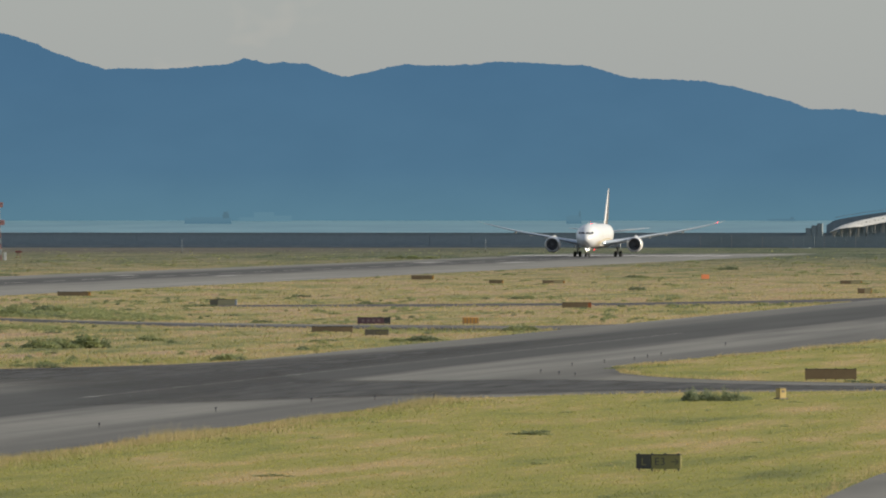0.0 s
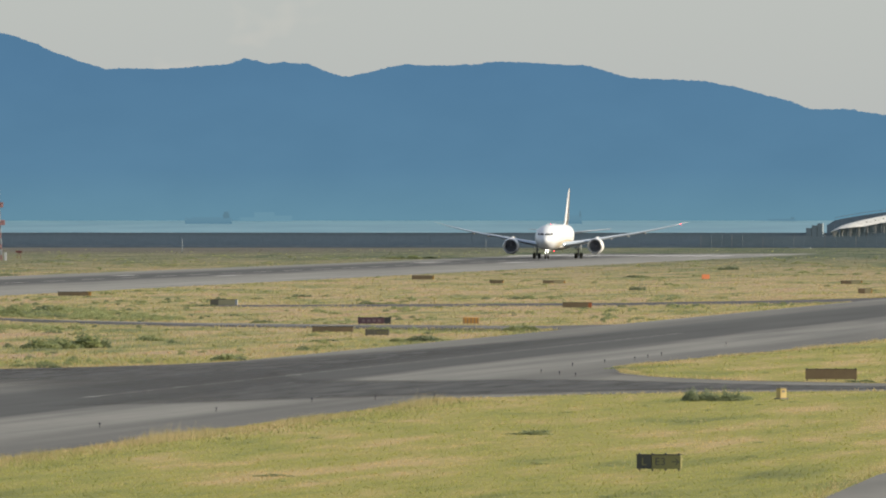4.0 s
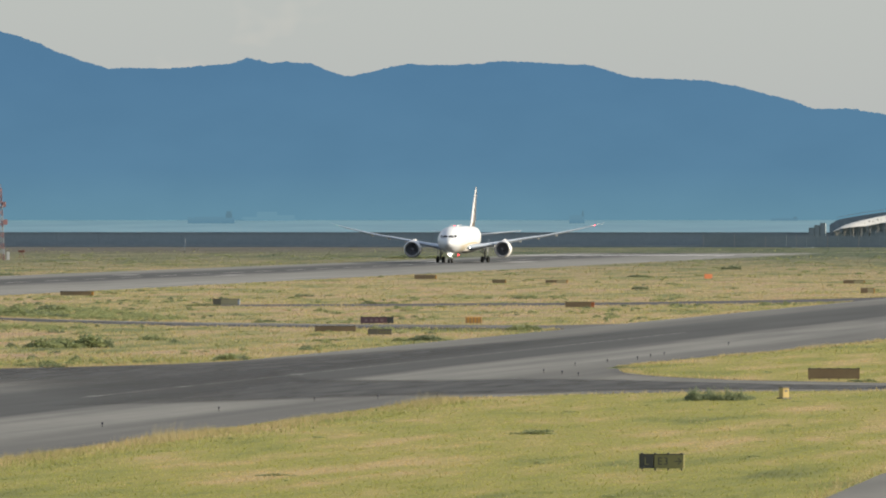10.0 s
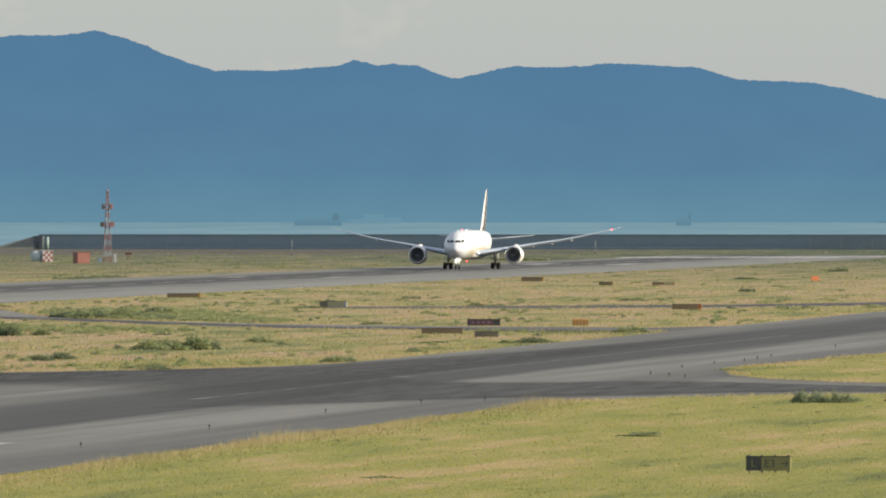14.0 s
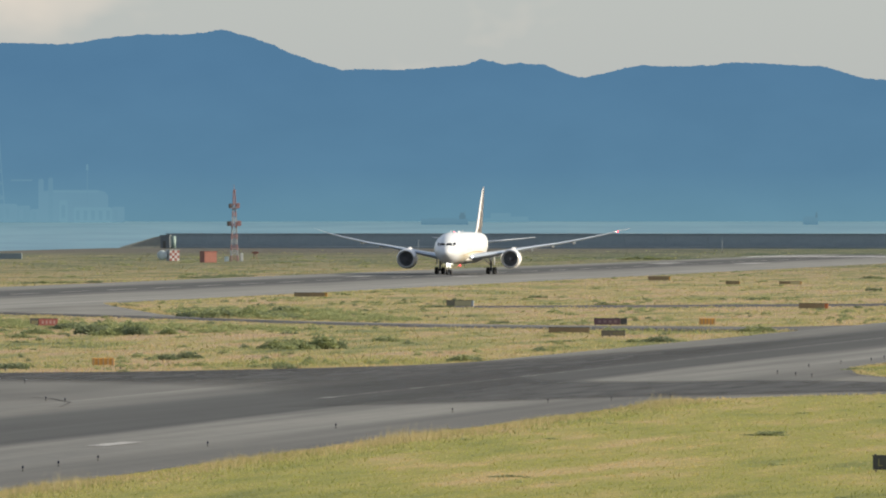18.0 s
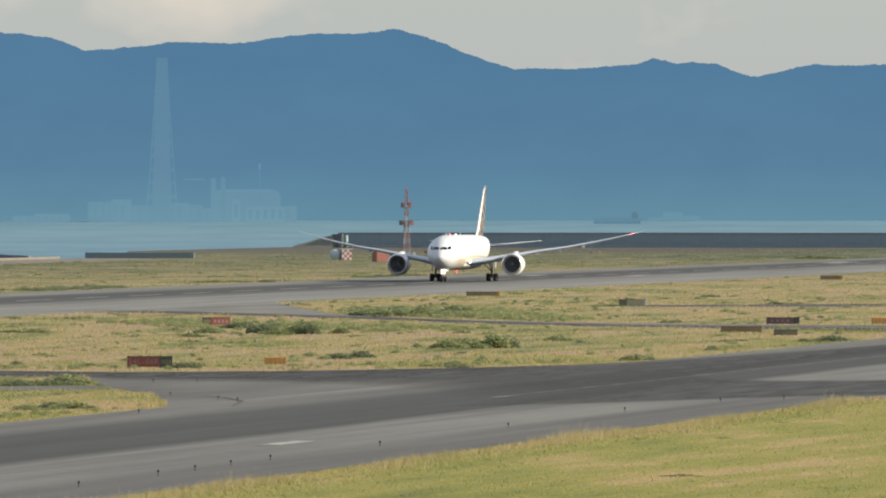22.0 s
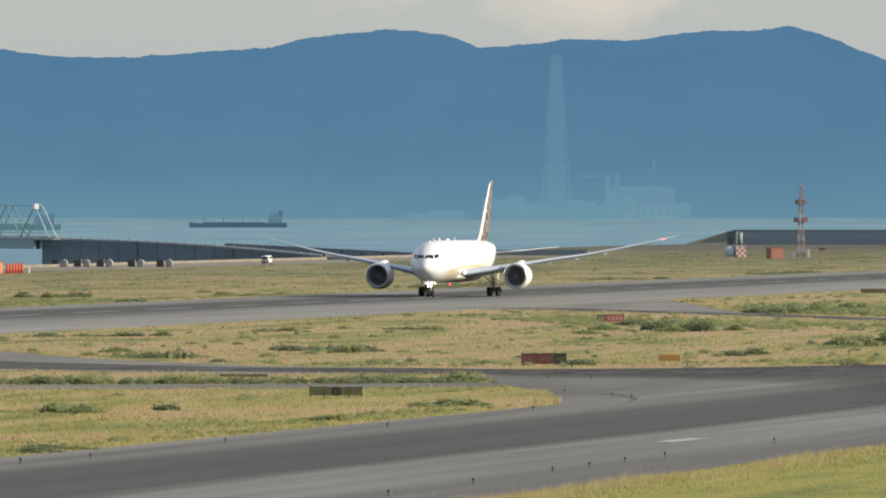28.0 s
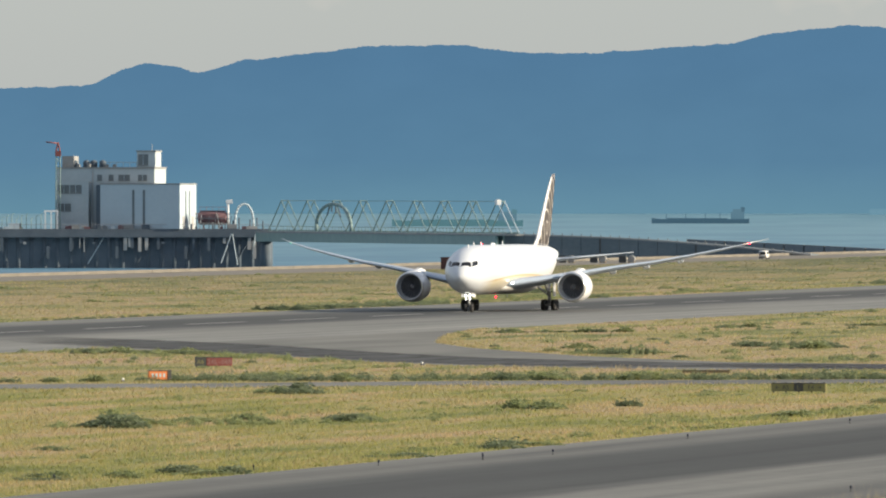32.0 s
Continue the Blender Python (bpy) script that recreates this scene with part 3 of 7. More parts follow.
bm = bmesh.new()
rings, spokes = [300 + 46 * i * (1 + i / 100) for i in range(58)], [-70 + i for i in range(141)]
rings = [r for r in rings if r < 4890] + [4890]
grid = []
for r in rings:
    z = -4.0 + (10.2 * ((r - 3250) / 1650) ** 2 if r > 3250 else 0.0)
    grid.append([bm.verts.new(polar(b, r, z)) for b in spokes])
for i in range(len(rings) - 1):
    for j in range(len(spokes) - 1):
        bm.faces.new((grid[i][j], grid[i][j + 1], grid[i + 1][j + 1], grid[i + 1][j]))
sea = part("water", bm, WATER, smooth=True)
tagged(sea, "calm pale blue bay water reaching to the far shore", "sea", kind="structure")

# the far range: bearing from the runway's line in degrees, height over the eye in thousandths of the distance
RIDGE = [(-80, 5), (-25, 5), (-17, 8), (-14.6, 7.2), (-13.04, 7.1), (-12.67, 7.3), (-12.52, 8.5), (-12.44, 8.9), (-12.33, 8.7), (-12.22, 8.2),
         (-12.04, 9.1), (-11.76, 9.6), (-11.55, 10.1), (-11.15, 10.2), (-11.06, 9.9), (-10.86, 9.6), (-10.65, 9.6), (-10.05, 10.3),
         (-9.94, 10.9), (-9.75, 11.3), (-9.56, 11.6), (-9.34, 11.2), (-9.21, 10.3), (-8.96, 10.6), (-8.87, 10.9), (-8.61, 10.8),
         (-8.29, 11.5), (-8.11, 11.5), (-7.94, 11.8), (-7.47, 9), (-7.21, 9), (-6.98, 9.3), (-6.91, 9.7), (-6.8, 9.4), (-6.66, 9.4),
         (-6.51, 8.4), (-6.25, 9.3), (-6.09, 9.2), (-5.84, 9.5), (-5.52, 9.2), (-5.33, 8.3), (-5.1, 8.2), (-4.97, 7.9), (-4.76, 7), (-4.6, 6.1),
         (-4.46, 6.1), (-4.31, 5.7), (-3.5, 4.4), (2, 4), (80, 5)]


def ridge(b):
    for (b0, h0), (b1, h1) in zip(RIDGE, RIDGE[1:]):
        if b0 <= b <= b1:
            k = (b - b0) / (b1 - b0)
            k = 0.6 * k + 0.4 * k * k * (3 - 2 * k)
            return h0 + (h1 - h0) * k
    return 4.0


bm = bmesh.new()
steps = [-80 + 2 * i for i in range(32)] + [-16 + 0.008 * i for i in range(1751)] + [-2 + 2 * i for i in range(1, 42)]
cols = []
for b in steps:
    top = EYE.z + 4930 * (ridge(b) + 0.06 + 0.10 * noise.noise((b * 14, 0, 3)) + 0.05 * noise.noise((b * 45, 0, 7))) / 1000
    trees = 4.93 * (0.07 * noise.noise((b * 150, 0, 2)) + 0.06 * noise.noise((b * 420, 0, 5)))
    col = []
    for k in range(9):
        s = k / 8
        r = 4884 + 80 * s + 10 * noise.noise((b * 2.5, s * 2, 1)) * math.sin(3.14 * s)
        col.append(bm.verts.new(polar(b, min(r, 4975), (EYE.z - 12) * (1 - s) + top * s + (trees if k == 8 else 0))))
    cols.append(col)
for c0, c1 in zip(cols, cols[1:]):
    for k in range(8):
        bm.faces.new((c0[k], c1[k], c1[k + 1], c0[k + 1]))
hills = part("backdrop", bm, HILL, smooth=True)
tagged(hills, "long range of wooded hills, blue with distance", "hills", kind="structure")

# ---- pavements ----
PAVED = []                              # outlines, so that the grass keeps off them


def pavement(name, points, z, mat, label):
    PAVED.append(points)
    return tagged(part(name, sheet(points, z), mat), label, "pavement", kind="structure")


RUN = pavement("runway", [(-24, 500), (40, 500), (40, 3560), (-24, 3560), (-24, 3100), (-28, 2600), (-28, 2150), (-25, 1900)], 0.02, RUNWAY, "long grey asphalt runway darkened by rubber along its middle")
pavement("taxiway", [(173, 300), (216, 300), (216, 1150), (210, 1205), (211, 1250), (214, 1330), (216, 1420), (216, 3500), (173, 3500)], 0.024, TAXIWAY, "grey asphalt taxiway with dark wheel tracks")
pavement("exit_taxiway", [(29, 1279), (45, 1256), (58, 1232), (68, 1213), (80.6, 1182), (95, 1151), (108, 1137), (122, 1127), (136, 1131), (142, 1124), (152, 1068), (162, 1032), (169, 993),
                          (178, 934), (184, 1108), (184, 1242), (178, 1295), (170, 1215), (164, 1194), (152, 1169), (139, 1160), (130, 1167), (116, 1175), (106, 1195),
                          (94.4, 1218), (82.5, 1251), (73, 1278), (62, 1317), (55.5, 1350), (46, 1406), (39, 1455), (23, 1514), (-4, 1420)], 0.012, ASPHALT, "grey asphalt exit curving off the runway")
pavement("exit_taxiway_2", [(29, 1763), (59, 1724), (84, 1670), (107, 1612), (125, 1572), (148, 1552), (167, 1546), (173, 1532), (175, 1499), (186, 1500), (178, 1620), (166, 1583), (141, 1598),
                            (119, 1621), (102, 1653), (85, 1694), (73, 1742), (49, 1867), (8, 2092), (-6, 1975)], 0.012, ASPHALT, "grey asphalt exit between grass islands")
pavement("exit_taxiway_3", [(96, 1850), (120, 1852), (147, 1874), (167, 1916), (176, 1962), (187, 1892), (173, 2086), (171, 2027), (162, 1979), (143, 1926), (115, 1898), (93, 1880)],
         0.012, DARK_ASPHALT, "dark asphalt strip across the grass")
pavement("service_road", [(73, 1026), (99, 1040), (116, 1057), (137, 1068), (151, 1076), (154, 1060), (154, 1054), (140, 1045), (120, 1034), (103, 1017), (78, 999)], 0.016, ASPHALT,
         "narrow grey service road through the grass")
pavement("apron_taxiway", [(204, 1093), (205, 1240), (209.5, 1205), (211.5, 1180), (215.6, 1158), (220, 1138), (228, 1117), (241, 1101), (266, 1089), (267, 1068), (244, 1059), (231, 1050), (223, 1035),
                           (216, 1014), (215, 992)], 0.012, ASPHALT, "asphalt branch leading to the apron")
pavement("apron_taxiway_2", [(270, 673), (268, 740), (267, 865), (281, 866), (296, 561), (279, 560)], 0.012, ASPHALT, "asphalt corner of the apron")
# tracks blackened by wheels along the branches, fading out at their sides and ends
TRACKS = []


def track(upper, lower, label, hug=False):
    rows, n = 9, len(upper)
    vs, fs, wear = [], [], []
    for i, (p, q) in enumerate(zip(upper, lower)):
        for k in range(rows):
            s = k / (rows - 1)
            vs.append((p[0] + (q[0] - p[0]) * s, p[1] + (q[1] - p[1]) * s, 0.028 + 0.004 * len(TRACKS)))
            wear.append((.85 * min(1, 4 * s + .2) * min(1, 2.2 * (1 - s)) if hug else min(1, 2.0 * math.sin(math.pi * s))) * (0 if i in (0, n - 1) else 1))
    for i in range(n - 1):
        for k in range(rows - 1):
            a = i * rows + k
            fs.append((a, a + 1, a + rows + 1, a + rows))
    me = bpy.data.meshes.new("wheel_tracks")
    me.from_pydata(vs, [], fs)
    me.attributes.new("wear", "FLOAT", "POINT").data.foreach_set("value", wear)
    me.materials.append(TRACK)
    TRACKS.append(tagged(new("wheel_tracks", me), label, "tracks", kind="structure"))


track([(8, 1375), (30, 1340), (49, 1301), (63, 1265), (76.5, 1232), (89, 1205), (102, 1186), (115, 1169), (128, 1165), (140, 1160), (154, 1172), (166, 1200), (174, 1250)],
      [(16, 1320), (45, 1262), (66, 1219), (79, 1188), (90, 1163), (100, 1149), (110, 1143), (120, 1139), (130, 1138), (140, 1134), (146, 1128), (156, 1115), (166, 1100)], "dark rubber tracks on the exit")
track([(118, 1166), (129, 1164), (139.5, 1158), (153, 1170), (164, 1195), (171, 1218), (176, 1290), (180, 1400), (184, 1600)],
      [(112, 1150), (127, 1133), (146, 1112), (158, 1098), (168, 1084), (180, 1052), (185, 1020), (189, 1010), (191, 1000)], "dark rubber tracks sweeping onto the taxiway", True)
track([(36, 1800), (62, 1742), (90, 1680), (108, 1632), (128, 1592), (158, 1562), (176, 1545)],
      [(32, 1765), (58, 1726), (84, 1672), (106, 1616), (124, 1578), (148, 1546), (170, 1510)], "dark rubber tracks on the exit")
track([(186, 1160), (194, 1120), (203, 1116), (210, 1124), (217, 1122), (229, 1099), (242, 1085), (266, 1082)],
      [(192, 940), (201, 985), (212, 1022), (220.6, 1034), (224.7, 1050), (233, 1059), (244, 1063), (266, 1070)], "dark rubber tracks on the branch")


def marking(points, label, paint=PAINT_MARK):
    return tagged(part("painted_marking", sheet(points, 0.05), paint), label, "marking", kind="structure")


for k in range(55):                     # dashes of the runway's centre line
    y = 640 + 50 * k
    marking([(-.45, y), (.45, y), (.45, y + 30), (-.45, y + 30)], "worn white centre line dash")
for k in range(12):                     # threshold bars at the far end
    x = -25 + 4.5 * k
    marking([(x, 3405), (x + 2.4, 3405), (x + 2.4, 3455), (x, 3455)], "white threshold bar", BRIGHT_MARK)
for x in (-11, 8):
    marking([(x, 3060), (x + 5, 3060), (x + 5, 3110), (x, 3110)], "white aiming point bar")
    marking([(x, 2560), (x + 3, 2560), (x + 3, 2585), (x, 2585)], "white touchdown bar")
marking([(-28, 3484), (36, 3484), (36, 3492), (-28, 3492)], "white threshold line", BRIGHT_MARK)
marking([(201.4, 820), (202.8, 820), (202.9, 834), (201.5, 834)], "worn white stop marking")
for y, h in ((1017, .42), (1069, .3), (1143, .42)):
    marking([(189.5 - h, y), (189.5 + h, y + 1), (189.5 + h * .5, y + 6), (189.5 - h * .8, y + 5)], "worn centre line marking")
marking([(189.35, 1012), (189.65, 1012), (189.65, 1500), (189.35, 1500)], "thin worn centre line", FAINT_MARK)
# dark sealed joints that curve with the pavement's old edge, plus a painted shadow
for joint in ([(163, 1013), (165.7, 1018), (167.4, 1021), (170.2, 1013), (174.3, 995), (177, 972)], [(203, 960), (206, 985), (211, 1004), (216, 1012)],
              # the last outline paints the shadow along the grass island's edge
              [(176, 905), (175, 935), (172.5, 962)], [(213.5, 1166), (217, 1146), (224, 1124), (236, 1105), (262, 1090)]):
    marking([(x, y) for x, y in joint] + [(x - .06, y - .7) for x, y in joint[::-1]], "dark line on the asphalt, sealed joints and a painted edge shadow", JOINT_AND_SHADE)

# ---- the airliner; its own space: nose towards -y, the nose wheels touch the ground at the origin ----
HULL = [(0, .04, .04, 4.22), (.12, .36, .34, 4.24), (.4, .74, .70, 4.29), (1.0, 1.21, 1.17, 4.41), (2.0, 1.76, 1.76, 4.56), (3.5, 2.32, 2.37, 4.73),
        (5.5, 2.69, 2.76, 4.89), (8, 2.85, 2.93, 4.97), (11, 2.885, 2.97, 5.0), (38, 2.885, 2.97, 5.0), (44, 2.7, 2.75, 5.16),
        (50, 2.12, 2.22, 5.62), (55, 1.42, 1.6, 6.1), (59, .8, .95, 6.45), (62, .25, .35, 6.7), (62.5, .05, .08, 6.75)]
NOSE = 6.2                              # the nose wheels stand this far behind the nose


def hull_at(y, ang, out=0.0):
    """The point of the hull's skin y metres behind the nose, ang degrees up from +x."""
    i = max(j for j in range(len(HULL) - 1) if HULL[j][0] <= y or j == 0)
    a, b = HULL[i], HULL[i + 1]
    k = min(1, max(0, (y - a[0]) / (b[0] - a[0])))
    w, h, c = (a[n] + (b[n] - a[n]) * k for n in (1, 2, 3))
    t = radians(ang)
    return Vector(((w + out) * math.cos(t), y - NOSE, c + (h + out) * math.sin(t)))


def loft(rows, bm=None, closed=True, caps=True):
    bm = bm or bmesh.new()
    vs = [[bm.verts.new(p) for p in row] for row in rows]
    n = len(vs[0])
    for a, b in zip(vs, vs[1:]):
        for i in range(n if closed else n - 1):
            bm.faces.new((a[i], a[(i + 1) % n], b[(i + 1) % n], b[i]))
    if caps:
        bm.faces.new(vs[0][::-1])
        bm.faces.new(vs[-1])
    bmesh.ops.recalc_face_normals(bm, faces=bm.faces)
    return bm


def lathe(prof, n=28, bm=None):
    """Turns (y, radius) round the y axis."""
    return loft([[(r * math.cos(2 * math.pi * i / n), y, r * math.sin(2 * math.pi * i / n)) for i in range(n)] for y, r in prof], bm, True, False)


def rod(a, b, r, n=10, bm=None, r2=None):
    """A round bar from a to b, with closed ends."""
    bm = bm or bmesh.new()
    a, b = Vector(a), Vector(b)
    turn = (b - a).to_track_quat("Z", "Y")
    rows = [[p + turn @ Vector((q * math.cos(2 * math.pi * i / n), q * math.sin(2 * math.pi * i / n), 0)) for i in range(n)]
            for p, q in ((a, r), (b, r2 or r))]
    return loft(rows, bm)


def block(x0, x1, y0, y1, z0, z1, bevel=0.0, bm=None):
    own = bmesh.new()
    bmesh.ops.create_cube(own, size=1, matrix=Matrix.LocRotScale(((x0 + x1) / 2, (y0 + y1) / 2, (z0 + z1) / 2), None, (x1 - x0, y1 - y0, z1 - z0)))
    if bevel:
        bmesh.ops.bevel(own, geom=own.edges[:], offset=bevel, segments=2, affect="EDGES")
    if bm is None:
        return own
    me = bpy.data.meshes.new("tmp")
    own.to_mesh(me)
    own.free()
    bm.from_mesh(me)
    bpy.data.meshes.remove(me)
    return bm


def foil(le, chord, thick, vertical=False):
    """One rib of a wing: a closed outline round its chord, from the leading edge le backwards."""
    out = []
    for k in range(10):
        s = (1 - math.cos(math.pi * k / 9)) / 2
        out.append((s, 0.5 * thick * (2.97 * math.sqrt(s) - 1.26 * s - 3.516 * s * s + 2.843 * s ** 3 - 1.036 * s ** 4)))
    ring = out + [(s, -0.75 * t) for s, t in out[-2:0:-1]]
    if vertical:
        return [(le[0] + t * chord, le[1] + s * chord, le[2]) for s, t in out + [(s, -t) for s, t in out[-2:0:-1]]]
    return [(le[0], le[1] + s * chord, le[2] + t * chord - 0.03 * s * chord) for s, t in ring]


def patch(corners, nu=5, nv=4, out=0.012):
    """A pane that follows the hull between four (y, angle) corners."""
    (a, b, c, d) = [Vector(p) for p in corners]
    bm = bmesh.new()
    g = []
    for i in range(nu + 1):
        row = []
        for j in range(nv + 1):
            p = (a.lerp(b, j / nv)).lerp(d.lerp(c, j / nv), i / nu)
            row.append(bm.verts.new(hull_at(p.x, p.y, out)))
        g.append(row)
    for i in range(nu):
        for j in range(nv):
            bm.faces.new((g[i][j], g[i + 1][j], g[i + 1][j + 1], g[i][j + 1]))
    bmesh.ops.recalc_face_normals(bm, faces=bm.faces)
    return bm


def make_wheel(parent, x, y, z, r, w):
    tyre = part("wheel", lathe([(-w * .25, r * .5), (-w * .5, r * .62), (-w * .5, r * .86), (-w * .36, r * .97), (0, r), (w * .36, r * .97), (w * .5, r * .86),
                                (w * .5, r * .62), (w * .25, r * .5)], 22), TYRE, parent, "black rubber tyre", True)
    tyre.matrix_basis = pose(x, y, z, 0, 0, 90)
    part("hub", lathe([(-w * .32, .02), (-w * .32, r * .2), (-w * .2, r * .3), (-w * .22, r * .52), (w * .22, r * .52), (w * .2, r * .3), (w * .32, r * .2), (w * .32, .02)], 18),
         GEAR_GREY, tyre, "grey wheel hub", True)
    return tyre


def make_airliner():
    ob = tagged(new("airliner"), "white twin-engined airliner with cream belly rolling along the runway", "airliner")
    ys = sorted({h[0] for h in HULL} | {.06, .25, .7, 1.5, 2.7, 4.5, 6.7, 9.5, 17, 24, 31, 41, 47, 52.5, 57, 60.5})
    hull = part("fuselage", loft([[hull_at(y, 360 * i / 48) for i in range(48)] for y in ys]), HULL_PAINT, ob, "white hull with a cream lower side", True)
    for s in (0, 1):
        f = (lambda a: 180 - a) if s else (lambda a: a)
        part("cockpit_window", patch([(0.84, f(85)), (1.40, f(86)), (2.0, f(51)), (1.52, f(37))]), PANE, hull, "dark cockpit pane")
        part("cockpit_window", patch([(1.68, f(35)), (2.18, f(48.5)), (3.1, f(41)), (2.75, f(28.5))]), PANE, hull, "dark cockpit pane")
        for y in (9.2, 19.6, 34.4, 46.2):
            part("cabin_door", patch([(y, f(-8)), (y, f(33)), (y + 1.1, f(33)), (y + 1.1, f(-8))], 2, 6, .008), WHITE, hull)
    # belly fairing between the wings
    rows = []
    for y, w, h, c in ((16, .6, .3, 2.5), (18, 2.3, .75, 2.55), (21, 3.15, 1.15, 2.75), (27, 3.35, 1.25, 2.8), (33, 3.2, 1.15, 2.75), (37, 2.3, .7, 2.6), (40, .6, .25, 2.5)):
        rows.append([(w * math.cos(2 * math.pi * i / 28), y - NOSE, c + .25 + h * .85 * math.sin(2 * math.pi * i / 28)) for i in range(28)])
    part("belly_fairing", loft(rows), BELLY, ob, "pale grey wing-to-body fairing", True)
    for y, ang in ((5.6, 90), (9.0, 90), (13.5, 90), (27, 90), (30, -90)):
        p = hull_at(y, ang)
        z = 1 if ang > 0 else -1
        part("antenna", loft([[(x * .05, p.y + q, p.z - .05 * z) for x, q in ((-1, 0), (1, 0), (1, .5), (-1, .5))],
                              [(x * .03, p.y + q + .22, p.z + .42 * z) for x, q in ((-1, 0), (1, 0), (1, .22), (-1, .22))]]), WHITE, ob, "small blade antenna")
    hump = lathe([(-.9, .05), (-.7, .2), (0, .3), (.8, .24), (1.3, .05)], 12)
    part("antenna_fairing", hump, WHITE, ob, "low rounded antenna cover", True).location = (0, 21 - NOSE, 7.93)
    for y, ang in ((14.2, 90), (23.0, -90)):
        p = hull_at(y, ang)
        part("beacon", lathe([(-.12, .02), (-.08, .07), (0, .1), (.08, .07), (.12, .02)], 12), RED_GLOW, ob, "glowing red beacon", True).location = (0, p.y, p.z + (.08 if ang > 0 else -.35))
    # wings, engines, flap fairings, lights
    span = [(0.0, 12.0, 13.0, 3.15, .13), (2.6, 12.2, 12.6, 3.25, .13), (6.0, 15.0, 9.6, 3.8, .12), (9.8, 18.0, 7.5, 4.5, .11), (14, 20.9, 6.1, 5.25, .105), (18, 23.7, 5.0, 5.85, .1),
            (22, 26.6, 3.9, 6.65, .1), (25.6, 29.2, 2.8, 7.45, .095), (27.6, 31.2, 1.9, 7.95, .09), (29.1, 33.2, 1.1, 8.35, .08), (30.1, 34.8, .45, 8.65, .07)]
    for s in (-1, 1):
        wing = part("wing", loft([foil((s * x, y, z), c, t) for x, y, c, z, t in span]), WING_GREY, ob, "long grey upswept wing", True)
        part("leading_edge", loft([[(s * x, y - .02 + q * c * .035, z + e * c * t * .22) for q, e in ((1, 1), (.3, .65), (0, 0), (.3, -.5), (1, -.75))] for x, y, c, z, t in span[1:9]], None, False, False),
             LEAD_EDGE, wing, "pale grey leading edge", True)
        part("wing_tip", loft([[(s * x, y - .03 + q * c * .05, z + e * c * t * .3) for q, e in ((1, 1), (.3, .65), (0, 0), (.3, -.5), (1, -.75))] for x, y, c, z, t in span[8:]], None, False, False),
             WHITE, wing, "bright white raked wing tip edge", True)
        for x in (6.4, 12.6, 16.4, 20.2):
            k = max(i for i in range(len(span) - 1) if span[i][0] <= x)
            a, b = span[k], span[k + 1]
            q = (x - a[0]) / (b[0] - a[0])
            y, c, z = (a[n] + (b[n] - a[n]) * q for n in (1, 2, 3))
            fair = part("flap_fairing", lathe([(-1.7, .03), (-1.2, .17), (0, .28), (1.2, .25), (2.3, .12), (2.7, .03)], 14), WHITE, wing, "pointed flap track fairing", True)
            fair.location = (s * x, y + c * .86, z - .36)
        for x, mat, text in ((2.95, LAMP_GLOW, "landing light in the wing root"), (28.3, RED_GLOW if s > 0 else GREEN_GLOW, "wing tip position light")):
            k = max(i for i in range(len(span) - 1) if span[i][0] <= x)
            y, z = span[k][1] + (x - span[k][0]) * .75, span[k][3]
            part("position_light", lathe([(-.1, .02), (-.06, .09), (.06, .1), (.2, .03)], 12), mat, wing, text, True).location = (s * x, y - .12, z + .12)
        # engine
        eng = new("engine")
        eng.parent, eng.location = ob, (s * 9.88, 0, 2.95)
        part("cowling", lathe([(14.9, 1.34), (13.9, 1.41), (13.45, 1.5), (13.35, 1.57), (13.45, 1.66), (13.9, 1.78), (15, 1.88), (16.5, 1.88), (18, 1.74), (19.2, 1.5), (19.15, 1.44), (17.5, 1.5)], 40),
                    COWL, eng, "white engine cowling", True)
        part("inlet_lip", lathe([(13.95, 1.40), (13.44, 1.49), (13.325, 1.575), (13.44, 1.67), (13.75, 1.755)], 40), BARE_METAL, eng, "bare metal inlet ring", True)
        for i in range(18):
            m = Matrix.Rotation(2 * math.pi * i / 18, 4, "Y")
            tip = [m @ Vector(p) for p in ((-.09, 14.62, .36), (.10, 14.9, .36), (.16, 14.95, .9), (.34, 15.0, 1.36), (-.12, 14.66, 1.36), (-.13, 14.6, .9))]
            fan = bmesh.new()
            fan.faces.new([fan.verts.new(p) for p in tip])
            part("fan_blade", fan, FAN, eng)
        part("fan_case", lathe([(15.1, 1.39), (15.1, .02)], 28), DARK, eng, "dark engine interior")
        part("spinner", lathe([(14.2, .02), (14.3, .12), (14.5, .26), (14.75, .38), (15, .4)], 20), FAN, eng, "dark spinner", True)
        part("exhaust_nozzle", lathe([(18.6, 1.0), (19.6, .9), (20.6, .66), (20.55, .6), (19.4, .7)], 28), BARE_METAL, eng, "", True)
        part("exhaust_cone", lathe([(19.6, .5), (20.6, .42), (21.8, .05)], 20), BARE_METAL, eng, "", True)
        part("pylon", loft([[(w * x, y, z) for x, y, z in ((1, 15.6, 1.7), (1, 19.6, 1.2), (1, 22.5, 1.9), (1, 19.5, 2.2), (1, 17.6, 1.95))] for w in (-.24, .24)]), WHITE, eng, "white engine pylon")
        part("strake", loft([[(-s * 1.35 - s * .02 * k, y, z) for y, z in ((15.0, 1.28), (16.6, 1.3), (16.5, 1.72))] for k in (-1, 1)]), WHITE, eng)
